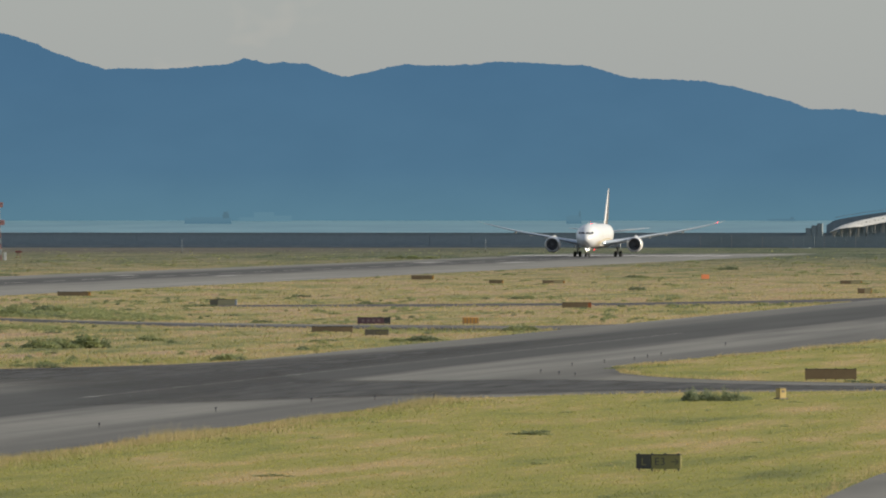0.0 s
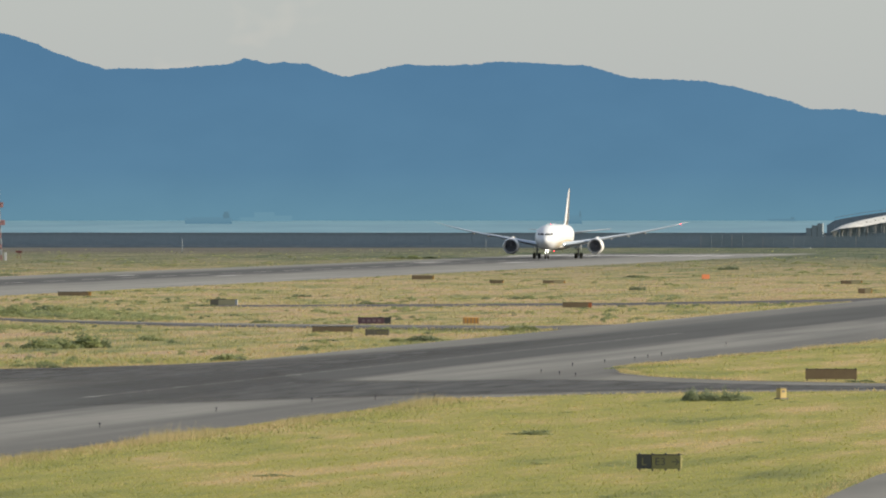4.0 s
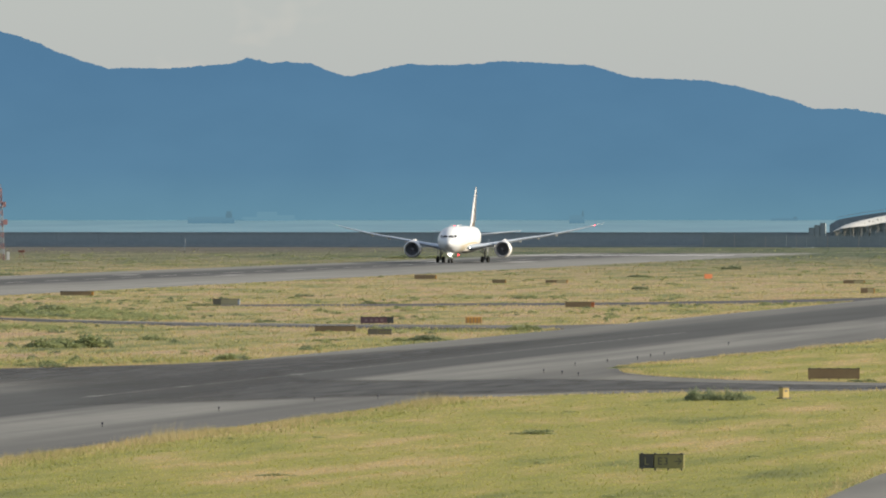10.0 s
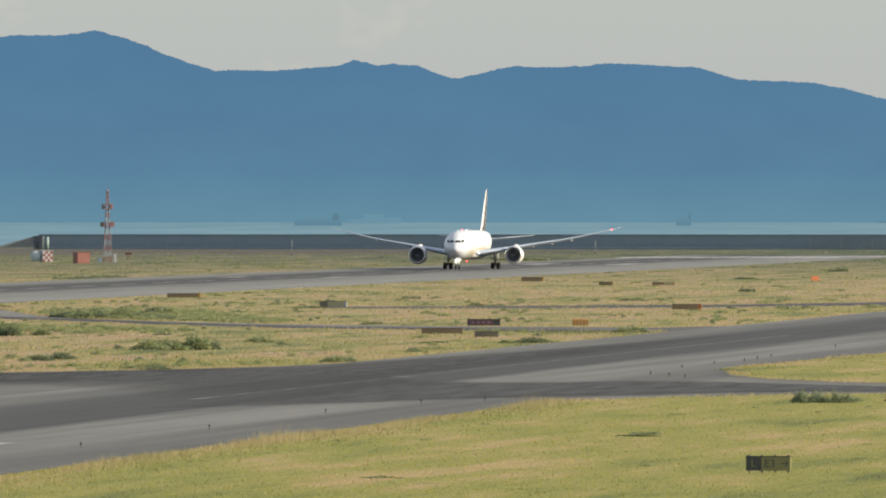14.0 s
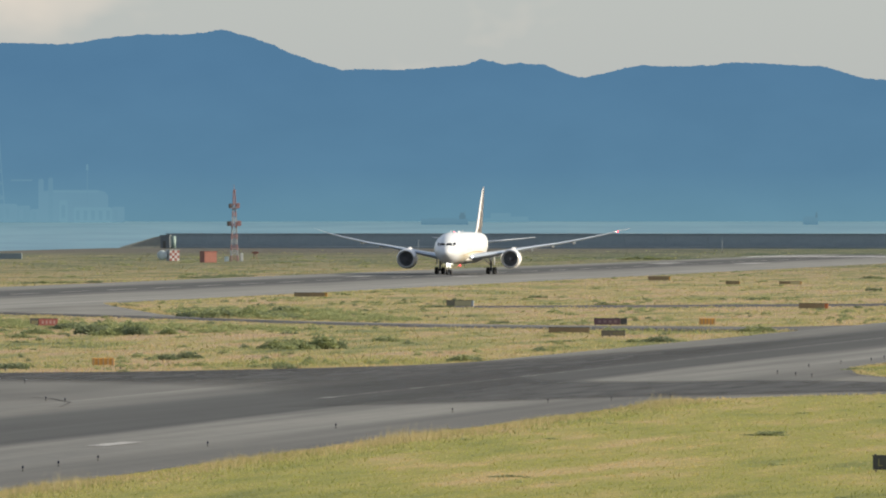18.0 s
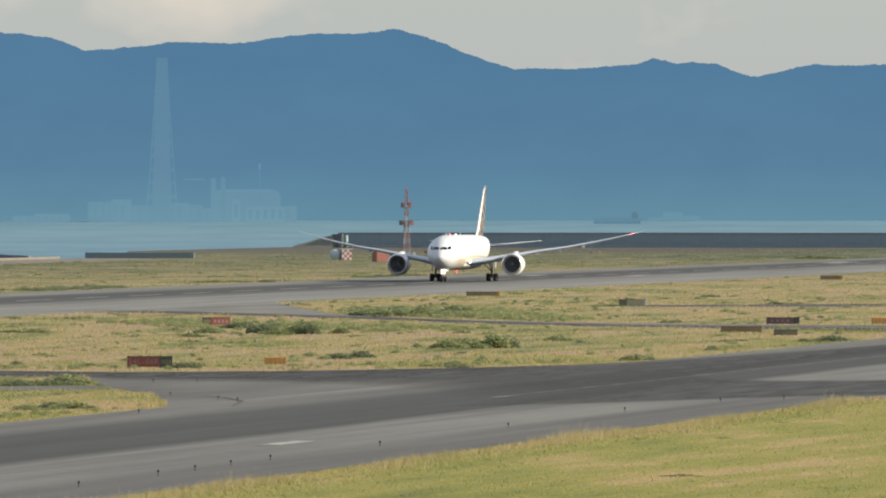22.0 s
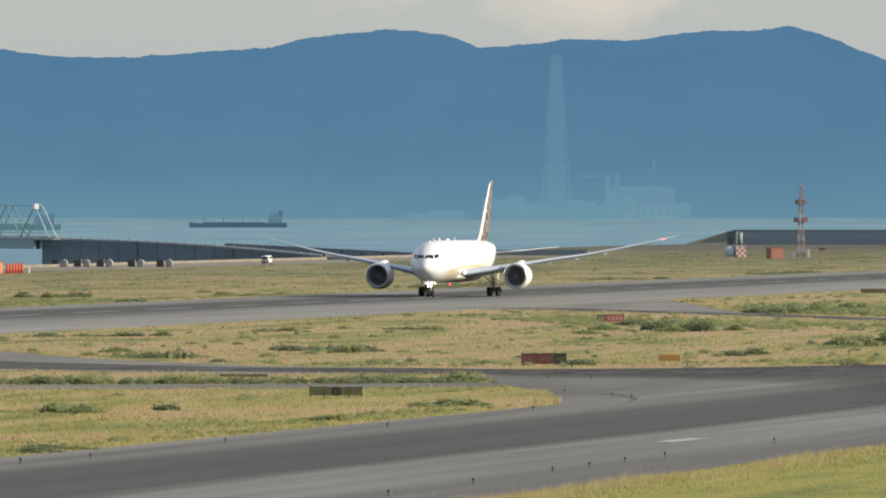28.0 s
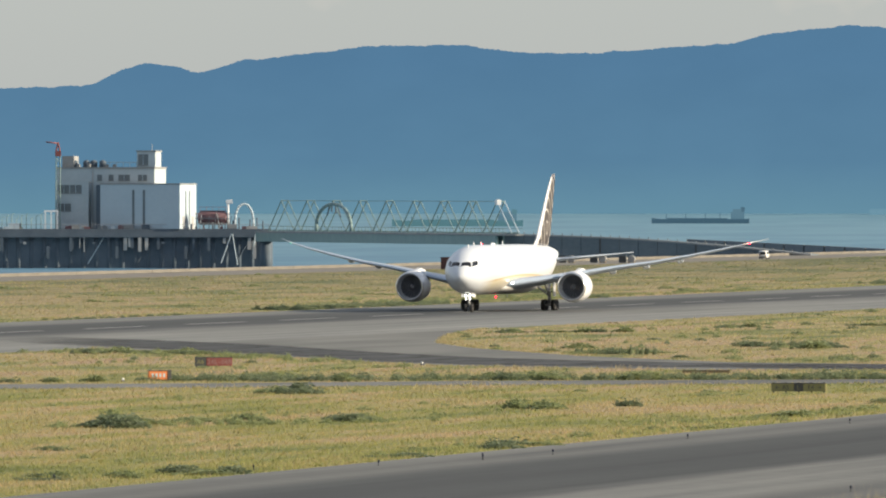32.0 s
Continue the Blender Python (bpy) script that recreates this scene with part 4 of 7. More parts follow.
        # tailplane
        part("tailplane", loft([foil((s * x, y, z), c, t) for x, y, c, z, t in ((.6, 46.2, 6.0, 5.95, .1), (5, 49.6, 4.1, 6.38, .09), (9.3, 52.9, 2.2, 6.82, .08), (9.9, 53.8, 1.2, 6.9, .06))]),
             WING_GREY, ob, "grey tailplane", True)
    fin = part("fin", loft([foil((0, y, z), c, t, True) for y, c, z, t in ((40.4, 10.4, 7.6, .03), (42.8, 8.2, 8.6, .07), (45.7, 6.5, 11, .07), (48.8, 4.7, 13.6, .07), (51.9, 2.9, 15.9, .07), (53.0, 1.9, 16.5, .04))]),
               FIN_PAINT, ob, "tall fin painted bronze with pale curls", True)
    part("leading_edge", loft([[(e * .032 * c, y - .03 + q * c * .1, z) for e, q in ((1, 1), (.6, .35), (0, 0), (-.6, .35), (-1, 1))] for y, c, z in ((42.8, 8.2, 8.6), (45.7, 6.5, 11), (48.8, 4.7, 13.6), (51.9, 2.9, 15.9))], None, False, False),
         WHITE, fin, "white leading edge", True)
    part("rudder", loft([[(e * w, y + d, z) for e, d in ((1, 0), (1, c), (-1, c), (-1, 0))] for y, c, z, w in ((49.7, 1.6, 8.9, .11), (53.6, .95, 15.7, .05))]), FIN_PAINT, fin)
    # landing gear
    gear = new("nose_gear")
    gear.parent = ob
    part("strut", rod((0, .1, .5), (0, -.25, 2.6), .13), GEAR_GREY, gear, "pale oleo strut", True)
    part("axle", rod((-.42, 0, .5), (.42, 0, .5), .09), GEAR_GREY, gear)
    part("drag_brace", rod((0, 0, 1.3), (0, -1.6, 2.6), .07), GEAR_GREY, gear, "", True)
    part("torque_link", loft([[(-.12, .1, .75), (.12, .1, .75), (.12, .45, 1.1), (-.12, .45, 1.1)], [(-.1, .14, 1.5), (.1, .14, 1.5), (.1, .5, 1.15), (-.1, .5, 1.15)]]), GEAR_GREY, gear)
    for s in (-1, 1):
        make_wheel(gear, s * .36, 0, .51, .51, .36)
        part("gear_door", loft([[(s * .62 + e, y, z) for y, z in ((-1.4, 2.4), (1.2, 2.3), (1.0, 1.75), (-1.2, 1.85))] for e in (-.02, .02)]), WHITE, gear, "white gear door")
        for z, r in ((1.95, .1), (1.55, .07)):
            part("landing_light", lathe([(-.2, .02), (-.17, r), (0, r * .8), (.1, .03)], 14), LAMP_GLOW, gear, "bright landing light", True).location = (s * .25, -.25, z)
    for s in (-1, 1):
        gear = new("main_gear")
        gear.parent, gear.location = ob, (s * 4.9, 25.8, 0)
        part("strut", rod((0, 0, .7), (-s * .15, -.1, 3.6), .21), GEAR_GREY, gear, "thick pale oleo strut", True)
        part("bogie_beam", rod((0, -.85, .68), (0, .85, .68), .16), GEAR_GREY, gear)
        part("side_brace", rod((0, 0, 1.7), (-s * 1.9, -.1, 3.3), .11), GEAR_GREY, gear, "diagonal side brace", True)
        part("drag_brace", rod((0, 0, 1.6), (-s * .3, -1.9, 3.4), .11), GEAR_GREY, gear, "", True)
        part("gear_door", loft([[(s * .55 + e, y, z) for y, z in ((-.9, 3.6), (.9, 3.6), (.75, 1.7), (-.75, 1.7))] for e in (-.03, .03)]), BELLY, gear, "grey gear door")
        for y in (-.74, .74):
            part("axle", rod((-.7, y, .68), (.7, y, .68), .09), GEAR_GREY, gear)
            for x in (-.62, .62):
                make_wheel(gear, x, y, .68, .68, .5)
    return ob


plane = make_airliner()

# ---- things on the airfield ----
def letter_mesh(sign, size):
    cu = bpy.data.curves.new("letter", "FONT")
    cu.body, cu.size, cu.align_x, cu.align_y, cu.extrude = sign, size, "CENTER", "CENTER", 0.01
    tmp = new("letter", cu)
    me = bpy.data.meshes.new_from_object(tmp.evaluated_get(bpy.context.evaluated_depsgraph_get()))
    bpy.data.objects.remove(tmp)
    me.materials.clear()
    return me


def lettering(text, size, mat, parent, x, z, y):
    """Raised characters, each a part of its own."""
    step = size * .57
    for i, sign in enumerate(text):
        if sign == " ":
            continue
        me = letter_mesh(sign, size)
        me.materials.append(mat)
        ob = new("letter", me)
        ob.parent, ob.matrix_basis = parent, pose(x + step * (i - (len(text) - 1) / 2), y, z, 90)


def make_sign(x, y, w, h, panels, label, turn=0.0, foot=0.12):
    """A guidance sign on short legs; panels: (share of the width, material, text, text material)."""
    ob = tagged(new("taxiway_sign"), label, "sign", "signs beside the taxiways")
    ob.matrix_basis = pose(x, y, 0, 0, 0, turn)
    SIGN_FEET.append((x, y, w))
    at = -w / 2
    for share, mat, text, ink in panels:
        pw = w * share
        board = part("panel", block(at + .015, at + pw - .015, -.13, .13, foot, h, .02), mat, ob)
        if text == "|":                 # writing too small to read
            for k in range(4):
                bx = at + pw * (.16 + .2 * k)
                part("bar", block(bx, bx + pw * .11, -.142, -.128, foot + (h - foot) * .28, foot + (h - foot) * .74), ink, board)
        elif text:
            lettering(text, (h - foot) * .78, ink, board, at + pw / 2, foot + (h - foot) * .5, -.135)
        at += pw
    n = max(2, round(w / 0.9) + 1)
    part("top_cap", block(-w / 2 - .02, w / 2 + .02, -.16, .16, h, h + .05, .015), BLACK, ob, "dark top cap")
    for k in range(n):
        lx = -w / 2 + .15 + (w - .3) * k / (n - 1)
        part("leg", block(lx - .04, lx + .04, -.06, .06, 0, foot + .02), BLACK, ob)
        part("hinge", block(lx - .05, lx + .05, -.1, .1, h + .05, h + .1), BLACK, ob)
    return ob


SIGN_FEET = []                          # x, y and width of each sign, for the grass round it
RUNWAY_TEXT = "24L-06R"
make_sign(145.7, 1596, 3.79, .8, [(.8, FADED_RED, "|", INK), (.2, BLACK, "", WHITE)], "dark red runway sign with a black end on dry grass")
make_sign(160.3, 1468, 2.54, .62, [(.4, DARK_BOARD, "", WHITE), (.6, DARK_BOARD, "|", SIGN_YELLOW)], "black and olive taxiway sign in dry grass")
# narrow end panels here paint the sunlight on the boards' right ends
make_sign(95.6, 1864, 3.68, .85, [(.3, DARK_BOARD, "", WHITE), (.62, PALE_BOARD, "", WHITE), (.08, HAZED_WHITE, "", WHITE)], "long pale-backed sign board, its sunlit end painted bright", -3)
make_sign(151.5, 1504, 4.42, .62, [(1, RUST, "", WHITE)], "low rust-brown sign board half hidden by grass")
make_sign(146, 1831, 3.83, .74, [(.88, RUST, "", WHITE), (.12, ORANGE, "", WHITE)], "brown sign board, its sunlit end painted orange")
make_sign(235.7, 1117, 4.12, .9, [(1, RUST, "", BLACK)], "rust-brown sign board standing in yellow grass", 5)
make_sign(83.6, 1576, 3.18, .89, [(.3, BLACK, "|", SIGN_YELLOW), (.7, RED, "|", INK)], "red runway sign with a black panel among weeds", 22)
make_sign(137.1, 1188, 3.89, .96, [(.72, RED, RUNWAY_TEXT, INK), (.28, BLACK, "|", SIGN_YELLOW)], "dark red runway designation sign with a black panel", 4)
make_sign(79.4, 1135.5, 3.14, .78, [(.3, BLACK, "A6", SIGN_YELLOW), (.7, RED, RUNWAY_TEXT, INK)], "red runway designation sign with white figures", 24)
make_sign(93.2, 1052, 1.84, .78, [(.82, SIGN_ORANGE, "|", PANEL), (.18, BLACK, "", WHITE)], "bright orange sign with a black end beside the road", 30)
make_sign(151.6, 1000, 4.05, .68, [(.42, SIGN_YELLOW, "← A5", BLACK), (.16, BLACK, "L", SIGN_YELLOW), (.42, SIGN_YELLOW, "E4 →", BLACK)], "olive yellow direction sign with a black panel", -4)
make_sign(255.6, 749.6, 2.44, .85, [(.34, BLACK, "L", SIGN_YELLOW), (.66, SIGN_YELLOW, "E3 →", BLACK)], "black and olive direction sign in the near grass", -6)
make_sign(127.1, 1099, 3.79, .28, [(1, RUST, "", INK)], "low rusty sign board behind weeds", 10)
# amber strips stand for sun on the right ends; haze pales the rest
for x, y, w, h in ((59.6, 2442, 3.9, .75), (83.6, 2334, 2.35, .6), (93.1, 2335, 3.75, .55), (143.4, 2325, 3.6, .6), (163, 2099, 2.1, .8), (52.1, 2040, 4.9, .65)):
    make_sign(x, y, w, h, [(.5, RUST, "", WHITE), (.43, RUST if x < 90 else PALE_BOARD, "", WHITE), (.07, AMBER, "", WHITE)], "small distant sign board in straw grass, haze and a sunlit end painted in")


def make_barred(x, y, w, h, turn):
    """The back of an amber sign with dark posts across it."""
    ob = tagged(new("barred_sign"), "amber sign board with dark upright posts", "sign", "barred amber signs")
    ob.matrix_basis = pose(x, y, 0, 0, 0, turn)
    part("board", block(-w / 2, w / 2, -.05, .05, .12, h, .015), AMBER, ob)
    for k in range(5):
        px = -w / 2 + .12 + (w - .24) * k / 4
        part("post", block(px - .06, px + .06, -.11, -.05, 0, h * .93), RUST, ob, "dark upright post")
    return ob


make_barred(156.2, 1601, 1.87, .8, 18)
make_barred(144.8, 1209, 1.91, .72, 18)

# the amber box by the branch
box = tagged(new("equipment_box"), "small faded yellow equipment box on a plinth in the grass", "box")
box.matrix_basis = pose(240.2, 1014.7, 0, 0, 0, 35)
part("plinth", block(-.4, .4, -.4, .4, 0, .1, .02), CONCRETE, box, "pale concrete plinth")
part("cabinet", block(-.26, .26, -.3, .3, .1, .78, .03), STRAW_YELLOW, box)
part("lid", block(-.3, .3, -.34, .34, .78, .85, .02), DARK_BOARD, box, "dark lid")
part("door", block(.26, .272, -.24, .24, .16, .72), STRAW_YELLOW, box)
part("vent", block(-.12, .12, -.315, -.3, .5, .66), DARK_BOARD, box, "dark vent")

marker = tagged(new("runway_marker"), "orange-red marker board in far grass", "marker")
marker.matrix_basis = pose(108.5, 2447, 0, 0, 0, 30)
part("board", block(-.75, .75, -.04, .04, .2, .98, .02), ORANGE, marker)
for s in (-.6, .6):
    part("leg", block(s - .04, s + .04, -.03, .03, 0, .2), BLACK, marker)

# low edge lights along the pavements
def make_edge_light():
    ob = tagged(new("edge_light"), "small dark taxiway edge light on a short stem", "light", "taxiway edge lights")
    part("base", rod((0, 0, 0), (0, 0, .05), .06, 10), BLACK, ob, "", True)
    part("stem", rod((0, 0, .05), (0, 0, .17), .025, 8), BLACK, ob, "", True)
    cap = part("lens", lathe([(-.08, .02), (-.06, .045), (0, .058), (.06, .045), (.08, .02)], 10), LENS, ob, "dark blue lens", True)
    cap.matrix_basis = pose(0, 0, .225, 90)
    return ob


LENS = noisy("dark_blue_lens", [(0.3, (0.012, 0.014, 0.03)), (0.7, (0.02, 0.024, 0.05))], 3, 0.2)
LIGHTS_NEAR = [(207.6, 886), (206.9, 952), (208.2, 997), (211.4, 1009), (214.7, 1018), (208.2, 1161), (210.8, 1150), (213.1, 1140), (206.3, 1207), (206.7, 1232),
               (207.3, 1254), (206.9, 1271), (206.5, 1289), (204.8, 1377), (210, 702), (209.5, 731), (209.3, 745), (209.1, 759), (208.9, 775), (208.7, 820), (210.4, 674)]
LIGHTS_FAR = [(177.1, 871), (175.4, 940), (151.7, 1097), (155.2, 1097), (164.6, 1023), (171.2, 1003), (173.8, 995), (142.6, 1168), (151.2, 1176), (177.6, 749), (178.4, 765),
              (177.1, 814), (166.8, 692), (171.3, 719), (175.1, 733), (176.8, 753)]
first_light = make_edge_light()
for i, (x, y) in enumerate(LIGHTS_NEAR + LIGHTS_FAR):
    m = pose(x, y, .02, 0, 0, 37 * i)
    if i == 0:
        first_light.matrix_basis = m
    else:
        copy_thing(first_light, m)

for x, y in ((93.6, 1152), (91, 1049), (92.4, 1052), (99.8, 1584)):
    ob = tagged(new("guard_light"), "small white-topped guard light beside the pavement", "light", "guard lights")
    ob.matrix_basis = pose(x, y, 0, 0, 0, 40)
    part("base", block(-.12, .12, -.12, .12, 0, .12, .02), BLACK, ob)
    part("head", block(-.09, .09, -.07, .07, .12, .3, .03), WHITE, ob, "white lamp head")

# ---- the radio site beyond the runway ----
def make_mast(x, y, height=16.3):
    ob = tagged(new("lattice_mast"), "red and white lattice radio mast with two platforms", "mast")
    ob.matrix_basis = pose(x, y, 0, 0, 0, 18)
    half = lambda z: .82 - .65 * z / height
    bays = 13
    for k in range(bays):
        z0, z1 = height * k / bays, height * (k + 1) / bays
        a, b = half(z0), half(z1)
        bm = bmesh.new()
        for i in range(4):
            c, s = [(1, 1), (-1, 1), (-1, -1), (1, -1)][i], [(-1, 1), (-1, -1), (1, -1), (1, 1)][i]
            rod((c[0] * a, c[1] * a, z0), (c[0] * b, c[1] * b, z1), .07, 6, bm)
            rod((c[0] * a, c[1] * a, z0), (s[0] * b, s[1] * b, z1), .045, 5, bm)
            rod((s[0] * a, s[1] * a, z0), (c[0] * b, c[1] * b, z1), .045, 5, bm)
            rod((c[0] * b, c[1] * b, z1), (s[0] * b, s[1] * b, z1), .045, 5, bm)
        part("mast_section", bm, MAST_RED if k % 2 == 0 or k > 10 else MAST_WHITE, ob, "red lattice section" if k % 2 == 0 or k > 10 else "white lattice section")
    for z, w in ((8.0, 1.25), (12.0, .95)):
        deck = part("platform", block(-w, w, -w, w, z, z + .12), MAST_RED, ob, "red platform")
        for i in range(4):
            c, s = [(1, 1), (-1, 1), (-1, -1), (1, -1)][i], [(-1, 1), (-1, -1), (1, -1), (1, 1)][i]
            part("rail", rod((c[0] * w, c[1] * w, z + .95), (s[0] * w, s[1] * w, z + .95), .05, 6), MAST_RED, deck)
            part("rail_post", rod((c[0] * w, c[1] * w, z + .1), (c[0] * w, c[1] * w, z + .95), .05, 6), MAST_RED, deck)
        part("antenna_box", block(w * .5, w * 1.25, -.4, .4, z + .1, z + 1.2, .05), MAST_RED, deck, "red aerial box")
        part("antenna_box", block(-w * 1.3, -w * .6, -.4, .4, z + .05, z + 1.1, .05), BLACK, deck, "dark aerial box")
    part("lightning_rod", rod((0, 0, height), (0, 0, height + 1.0), .05, 6), MAST_RED, ob)
    part("cabinet", block(1.4, 2.0, -.4, .4, 0, 1.9, .04), HAZED_WHITE, ob, "white cabinet at the foot")
    part("cabinet", block(-2.2, -1.3, -.4, .4, 0, 1.1, .04), PANEL, ob, "pale cabinet at the foot")
    return ob


make_mast(-115.8, 3168)
hut = tagged(new("checkered_shelter"), "red and white checkered equipment shelter", "shelter")
hut.matrix_basis = pose(-133.6, 3194, 0, 0, 0, 28)
core = part("wall", block(-1.2, 1.2, -1.2, 1.2, 0, 2.4, .03), HAZED_WHITE, hut)
for face in range(2):
    for i in range(4):
        for k in range(4):
            if (i + k) % 2 == 0:
                u = -1.2 + .6 * i
                if face:
                    part("check", block(1.2, 1.225, u, u + .6, .6 * k, .6 * k + .6), RED, core, "red square")
                else:
                    part("check", block(u, u + .6, -1.225, -1.2, .6 * k, .6 * k + .6), RED, core, "red square")
part("roof", block(-1.35, 1.35, -1.35, 1.35, 2.4, 2.55, .03), HAZED_WHITE, hut)
dish = tagged(new("radar_drum"), "white drum-shaped aerial beside the shelter", "aerial")
dish.matrix_basis = pose(-135.9, 3193, 0, 0, 0, 10)
body = part("drum", lathe([(-.7, .02), (-.7, 1.0), (-.5, 1.12), (.5, 1.12), (.7, 1.0), (.7, .02)], 22), PANEL, dish, "", True)
body.location.z = 1.3
for s in (-.5, .5):
    part("leg", rod((s, 0, 0), (s * .6, 0, .6), .08, 8), GEAR_GREY, dish)
shed = tagged(new("red_shed"), "plain red equipment shed", "shed")
shed.matrix_basis = pose(-114, 3113, 0, 0, 0, 32)
part("wall", block(-1.5, 1.5, -1.3, 1.3, 0, 2.35, .03), ORANGE_RED, shed)
part("roof", block(-1.6, 1.6, -1.4, 1.4, 2.35, 2.5, .03), RED, shed)
part("door", block(1.5, 1.53, -.5, .5, .05, 2.0), RED, shed)
stand = tagged(new("aerial_stand"), "small red aerial stand", "aerial")
stand.matrix_basis = pose(-126.8, 3283, 0)
for s in (-.5, .5):
    part("leg", rod((s, 0, 0), (s * .3, 0, 1.3), .06, 6), RED, stand)
part("head", block(-.75, .75, -.15, .15, 1.3, 1.75, .04), RED, stand)
for x, y, h in ((-128, 3600, 3.6), (-60, 3700, 3.2)):
    ob = tagged(new("marker_post"), "slim white marker post before the dike", "post", "white marker posts")
    ob.matrix_basis = pose(x, y, 0)
    part("pole", rod((0, 0, 0), (0, 0, h), .06, 8), MAST_WHITE, ob, "", True)
    part("footing", block(-.3, .3, -.3, .3, 0, .2, .03), CONCRETE, ob)

# ---- the dike, the shore road and what stands in the sea ----
DIKE_TOP = 4.05
def wall_run(name, x0, x1, y, z0, z1, depth, mat, parent, step):
    """A wall along x, built in cast panels with open joints."""
    n = max(1, round((x1 - x0) / step))
    w = (x1 - x0) / n
    me = None
    for k in range(n):
        if me is None:
            ob = part(name, block(0.015, w - .015, 0, depth, z0, z1, .03), mat, parent)
            me = ob.data
        else:
            ob = new(name, me)
            ob.parent = parent
        ob.location = (x0 + w * k, y, 0)


dike = tagged(new("wall_dike"), "long dark sea dike across the runway's end", "dike", kind="structure")
wall_run("wall_panel", -247, 420, END - 14, -.5, DIKE_TOP, 3.0, DARK_CONCRETE, dike, 12)
part("coping", block(-247, 420, END - 14.3, END - 10.6, DIKE_TOP, DIKE_TOP + .18), DARK_CONCRETE, dike, "dark coping")
part("footing", block(-247, 420, END - 22, END - 14, -.3, .55, .1), DARK_CONCRETE, dike, "dark sloping foot of the dike")
bank = bmesh.new()
loft([[(-260, END - 16 + q, z) for q, z in ((0, 0), (3, .4), (8, .4), (11, 0))], [(-250, END - 16 + q, z) for q, z in ((0, 0), (4, 3.3), (7, 3.3), (11, 0))],
      [(-246.5, END - 16 + q, z) for q, z in ((0, 0), (4, 3.9), (7, 3.9), (11, 0))]], bank)
part("embankment", bank, BANK, dike, "grey-green sloping end of the dike")

shore = tagged(new("wall_shore"), "low beige concrete parapet along the island's sea edge", "parapet", kind="structure")
for k in range(139):
    ob = part("wall_panel", block(COAST, COAST + .8, .06, 14.94, 0, .55, .06), CONCRETE, shore) if k == 0 else new("wall_panel", shore.children[0].data)
    ob.parent = shore
    ob.location.y = 1150 + 15 * k
pavement("shore_road", [(COAST + 1, 1000), (-180, 1000), (-180, 3250), (COAST + 1, 3250)], 0.012, CONCRETE, "pale concrete road along the shore")
low = tagged(new("low_wall"), "low grey flood wall beside the water", "wall")
wall_run("wall_panel", -209, -183, 3288, 0, 1.3, .8, DARK_CONCRETE, low, 6.5)
for x in (-205.5, -201, -196.4, -190.1, -184.3):
    ob = tagged(new("concrete_pipe"), "short grey concrete pipe lying by the shore wall", "pipe", "concrete pipes by the shore")
    p = part("pipe_ring", lathe([(-.9, .55), (-.9, .74), (.9, .74), (.9, .55), (-.9, .55)], 22), CONCRETE_GREY, ob, "", True)
    p.location.z = .74
    part("plug", lathe([(-.86, .56), (-.88, .02)], 22), CONCRETE_GREY, ob, "end cap").location.z = .74
    ob.matrix_basis = pose(x, 2752, .02, 0, 0, 6)
    culvert = tagged(new("culvert_box"), "dark square culvert box beside a concrete pipe", "box", "culvert boxes by the shore")
    culvert.matrix_basis = pose(x - 2.0, 2753, .02, 0, 0, 6)
    part("frame", block(-.75, .75, -.5, .6, 0, 1.5, .05), SEA_STONE, culvert)
    part("opening", block(-.6, .6, -.515, -.49, .1, 1.35), BLACK, culvert, "black opening")
    for s in (-1, 1):
        part("wedge", block(s * .45 - .15, s * .45 + .15, -.8, .8, 0, .22), RUST, ob)

store = tagged(new("shipping_container"), "orange-red shipping container by the shore road", "container")
store.matrix_basis = pose(-172.7, 2511, .02, 0, 0, -38)
body = part("body", block(-1.5, 1.5, -1.6, 1.6, .1, 2.15, .03), ORANGE, store)
# this end lies in shade; its darkness is put into the colour
part("end_wall", block(-1.48, 1.48, -1.63, -1.6, .12, 2.12), SHADE_MAROON, body, "end wall coloured maroon for its shade")
part("roof", block(-1.62, 1.62, -1.75, 1.72, 2.15, 2.28, .03), SHADE_MAROON, store, "dark roof sheet")
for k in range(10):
    part("rib", block(-1.42 + .3 * k, -1.32 + .3 * k, -1.66, -1.63, .2, 2.05), SHADE_MAROON, body)
for k in range(5):
    part("rib", block(1.5, 1.53, -1.4 + .6 * k, -1.2 + .6 * k, .2, 2.05), ORANGE, body)
for x in (-1.0, 1.0):
    part("skid", block(x - .1, x + .1, -1.1, 1.1, 0, .1), BLACK, store)
for k in range(6):
    ob = tagged(new("barrier_drum"), "upright orange-red barrier drum", "drum", "orange drums by the container")
    ob.matrix_basis = pose(-170.2 - .24 * k, 2514 + 4.0 * k, .02)
    part("drum", rod((0, 0, 0), (0, 0, 1.75), .25, 16), DRUM_RED, ob, "", True)
    part("band", rod((0, 0, 1.1), (0, 0, 1.35), .262, 16), ORANGE, ob, "orange band", True)
    part("cap", rod((0, 0, 1.75), (0, 0, 1.85), .2, 12), RED, ob, "", True)
post = tagged(new("bollard"), "white bollard beside the drums", "bollard")
post.matrix_basis = pose(-166.6, 2516, .02)
part("pole", rod((0, 0, 0), (0, 0, 1.1), .16, 10), WHITE, post, "", True)
part("collar", rod((0, 0, .7), (0, 0, .85), .18, 10), RED, post, "", True)

# the oil berth; its own space: x to the right as seen from the airfield, z from the water
berth = new("pier")
PIER = polar(-12.47, 3322, -4.0)
berth.matrix_basis = Matrix.Translation(PIER) @ pose(0, 0, 0, 0, 0, 12.47)
tagged(berth, "dark piled oil berth standing in the sea", "pier")
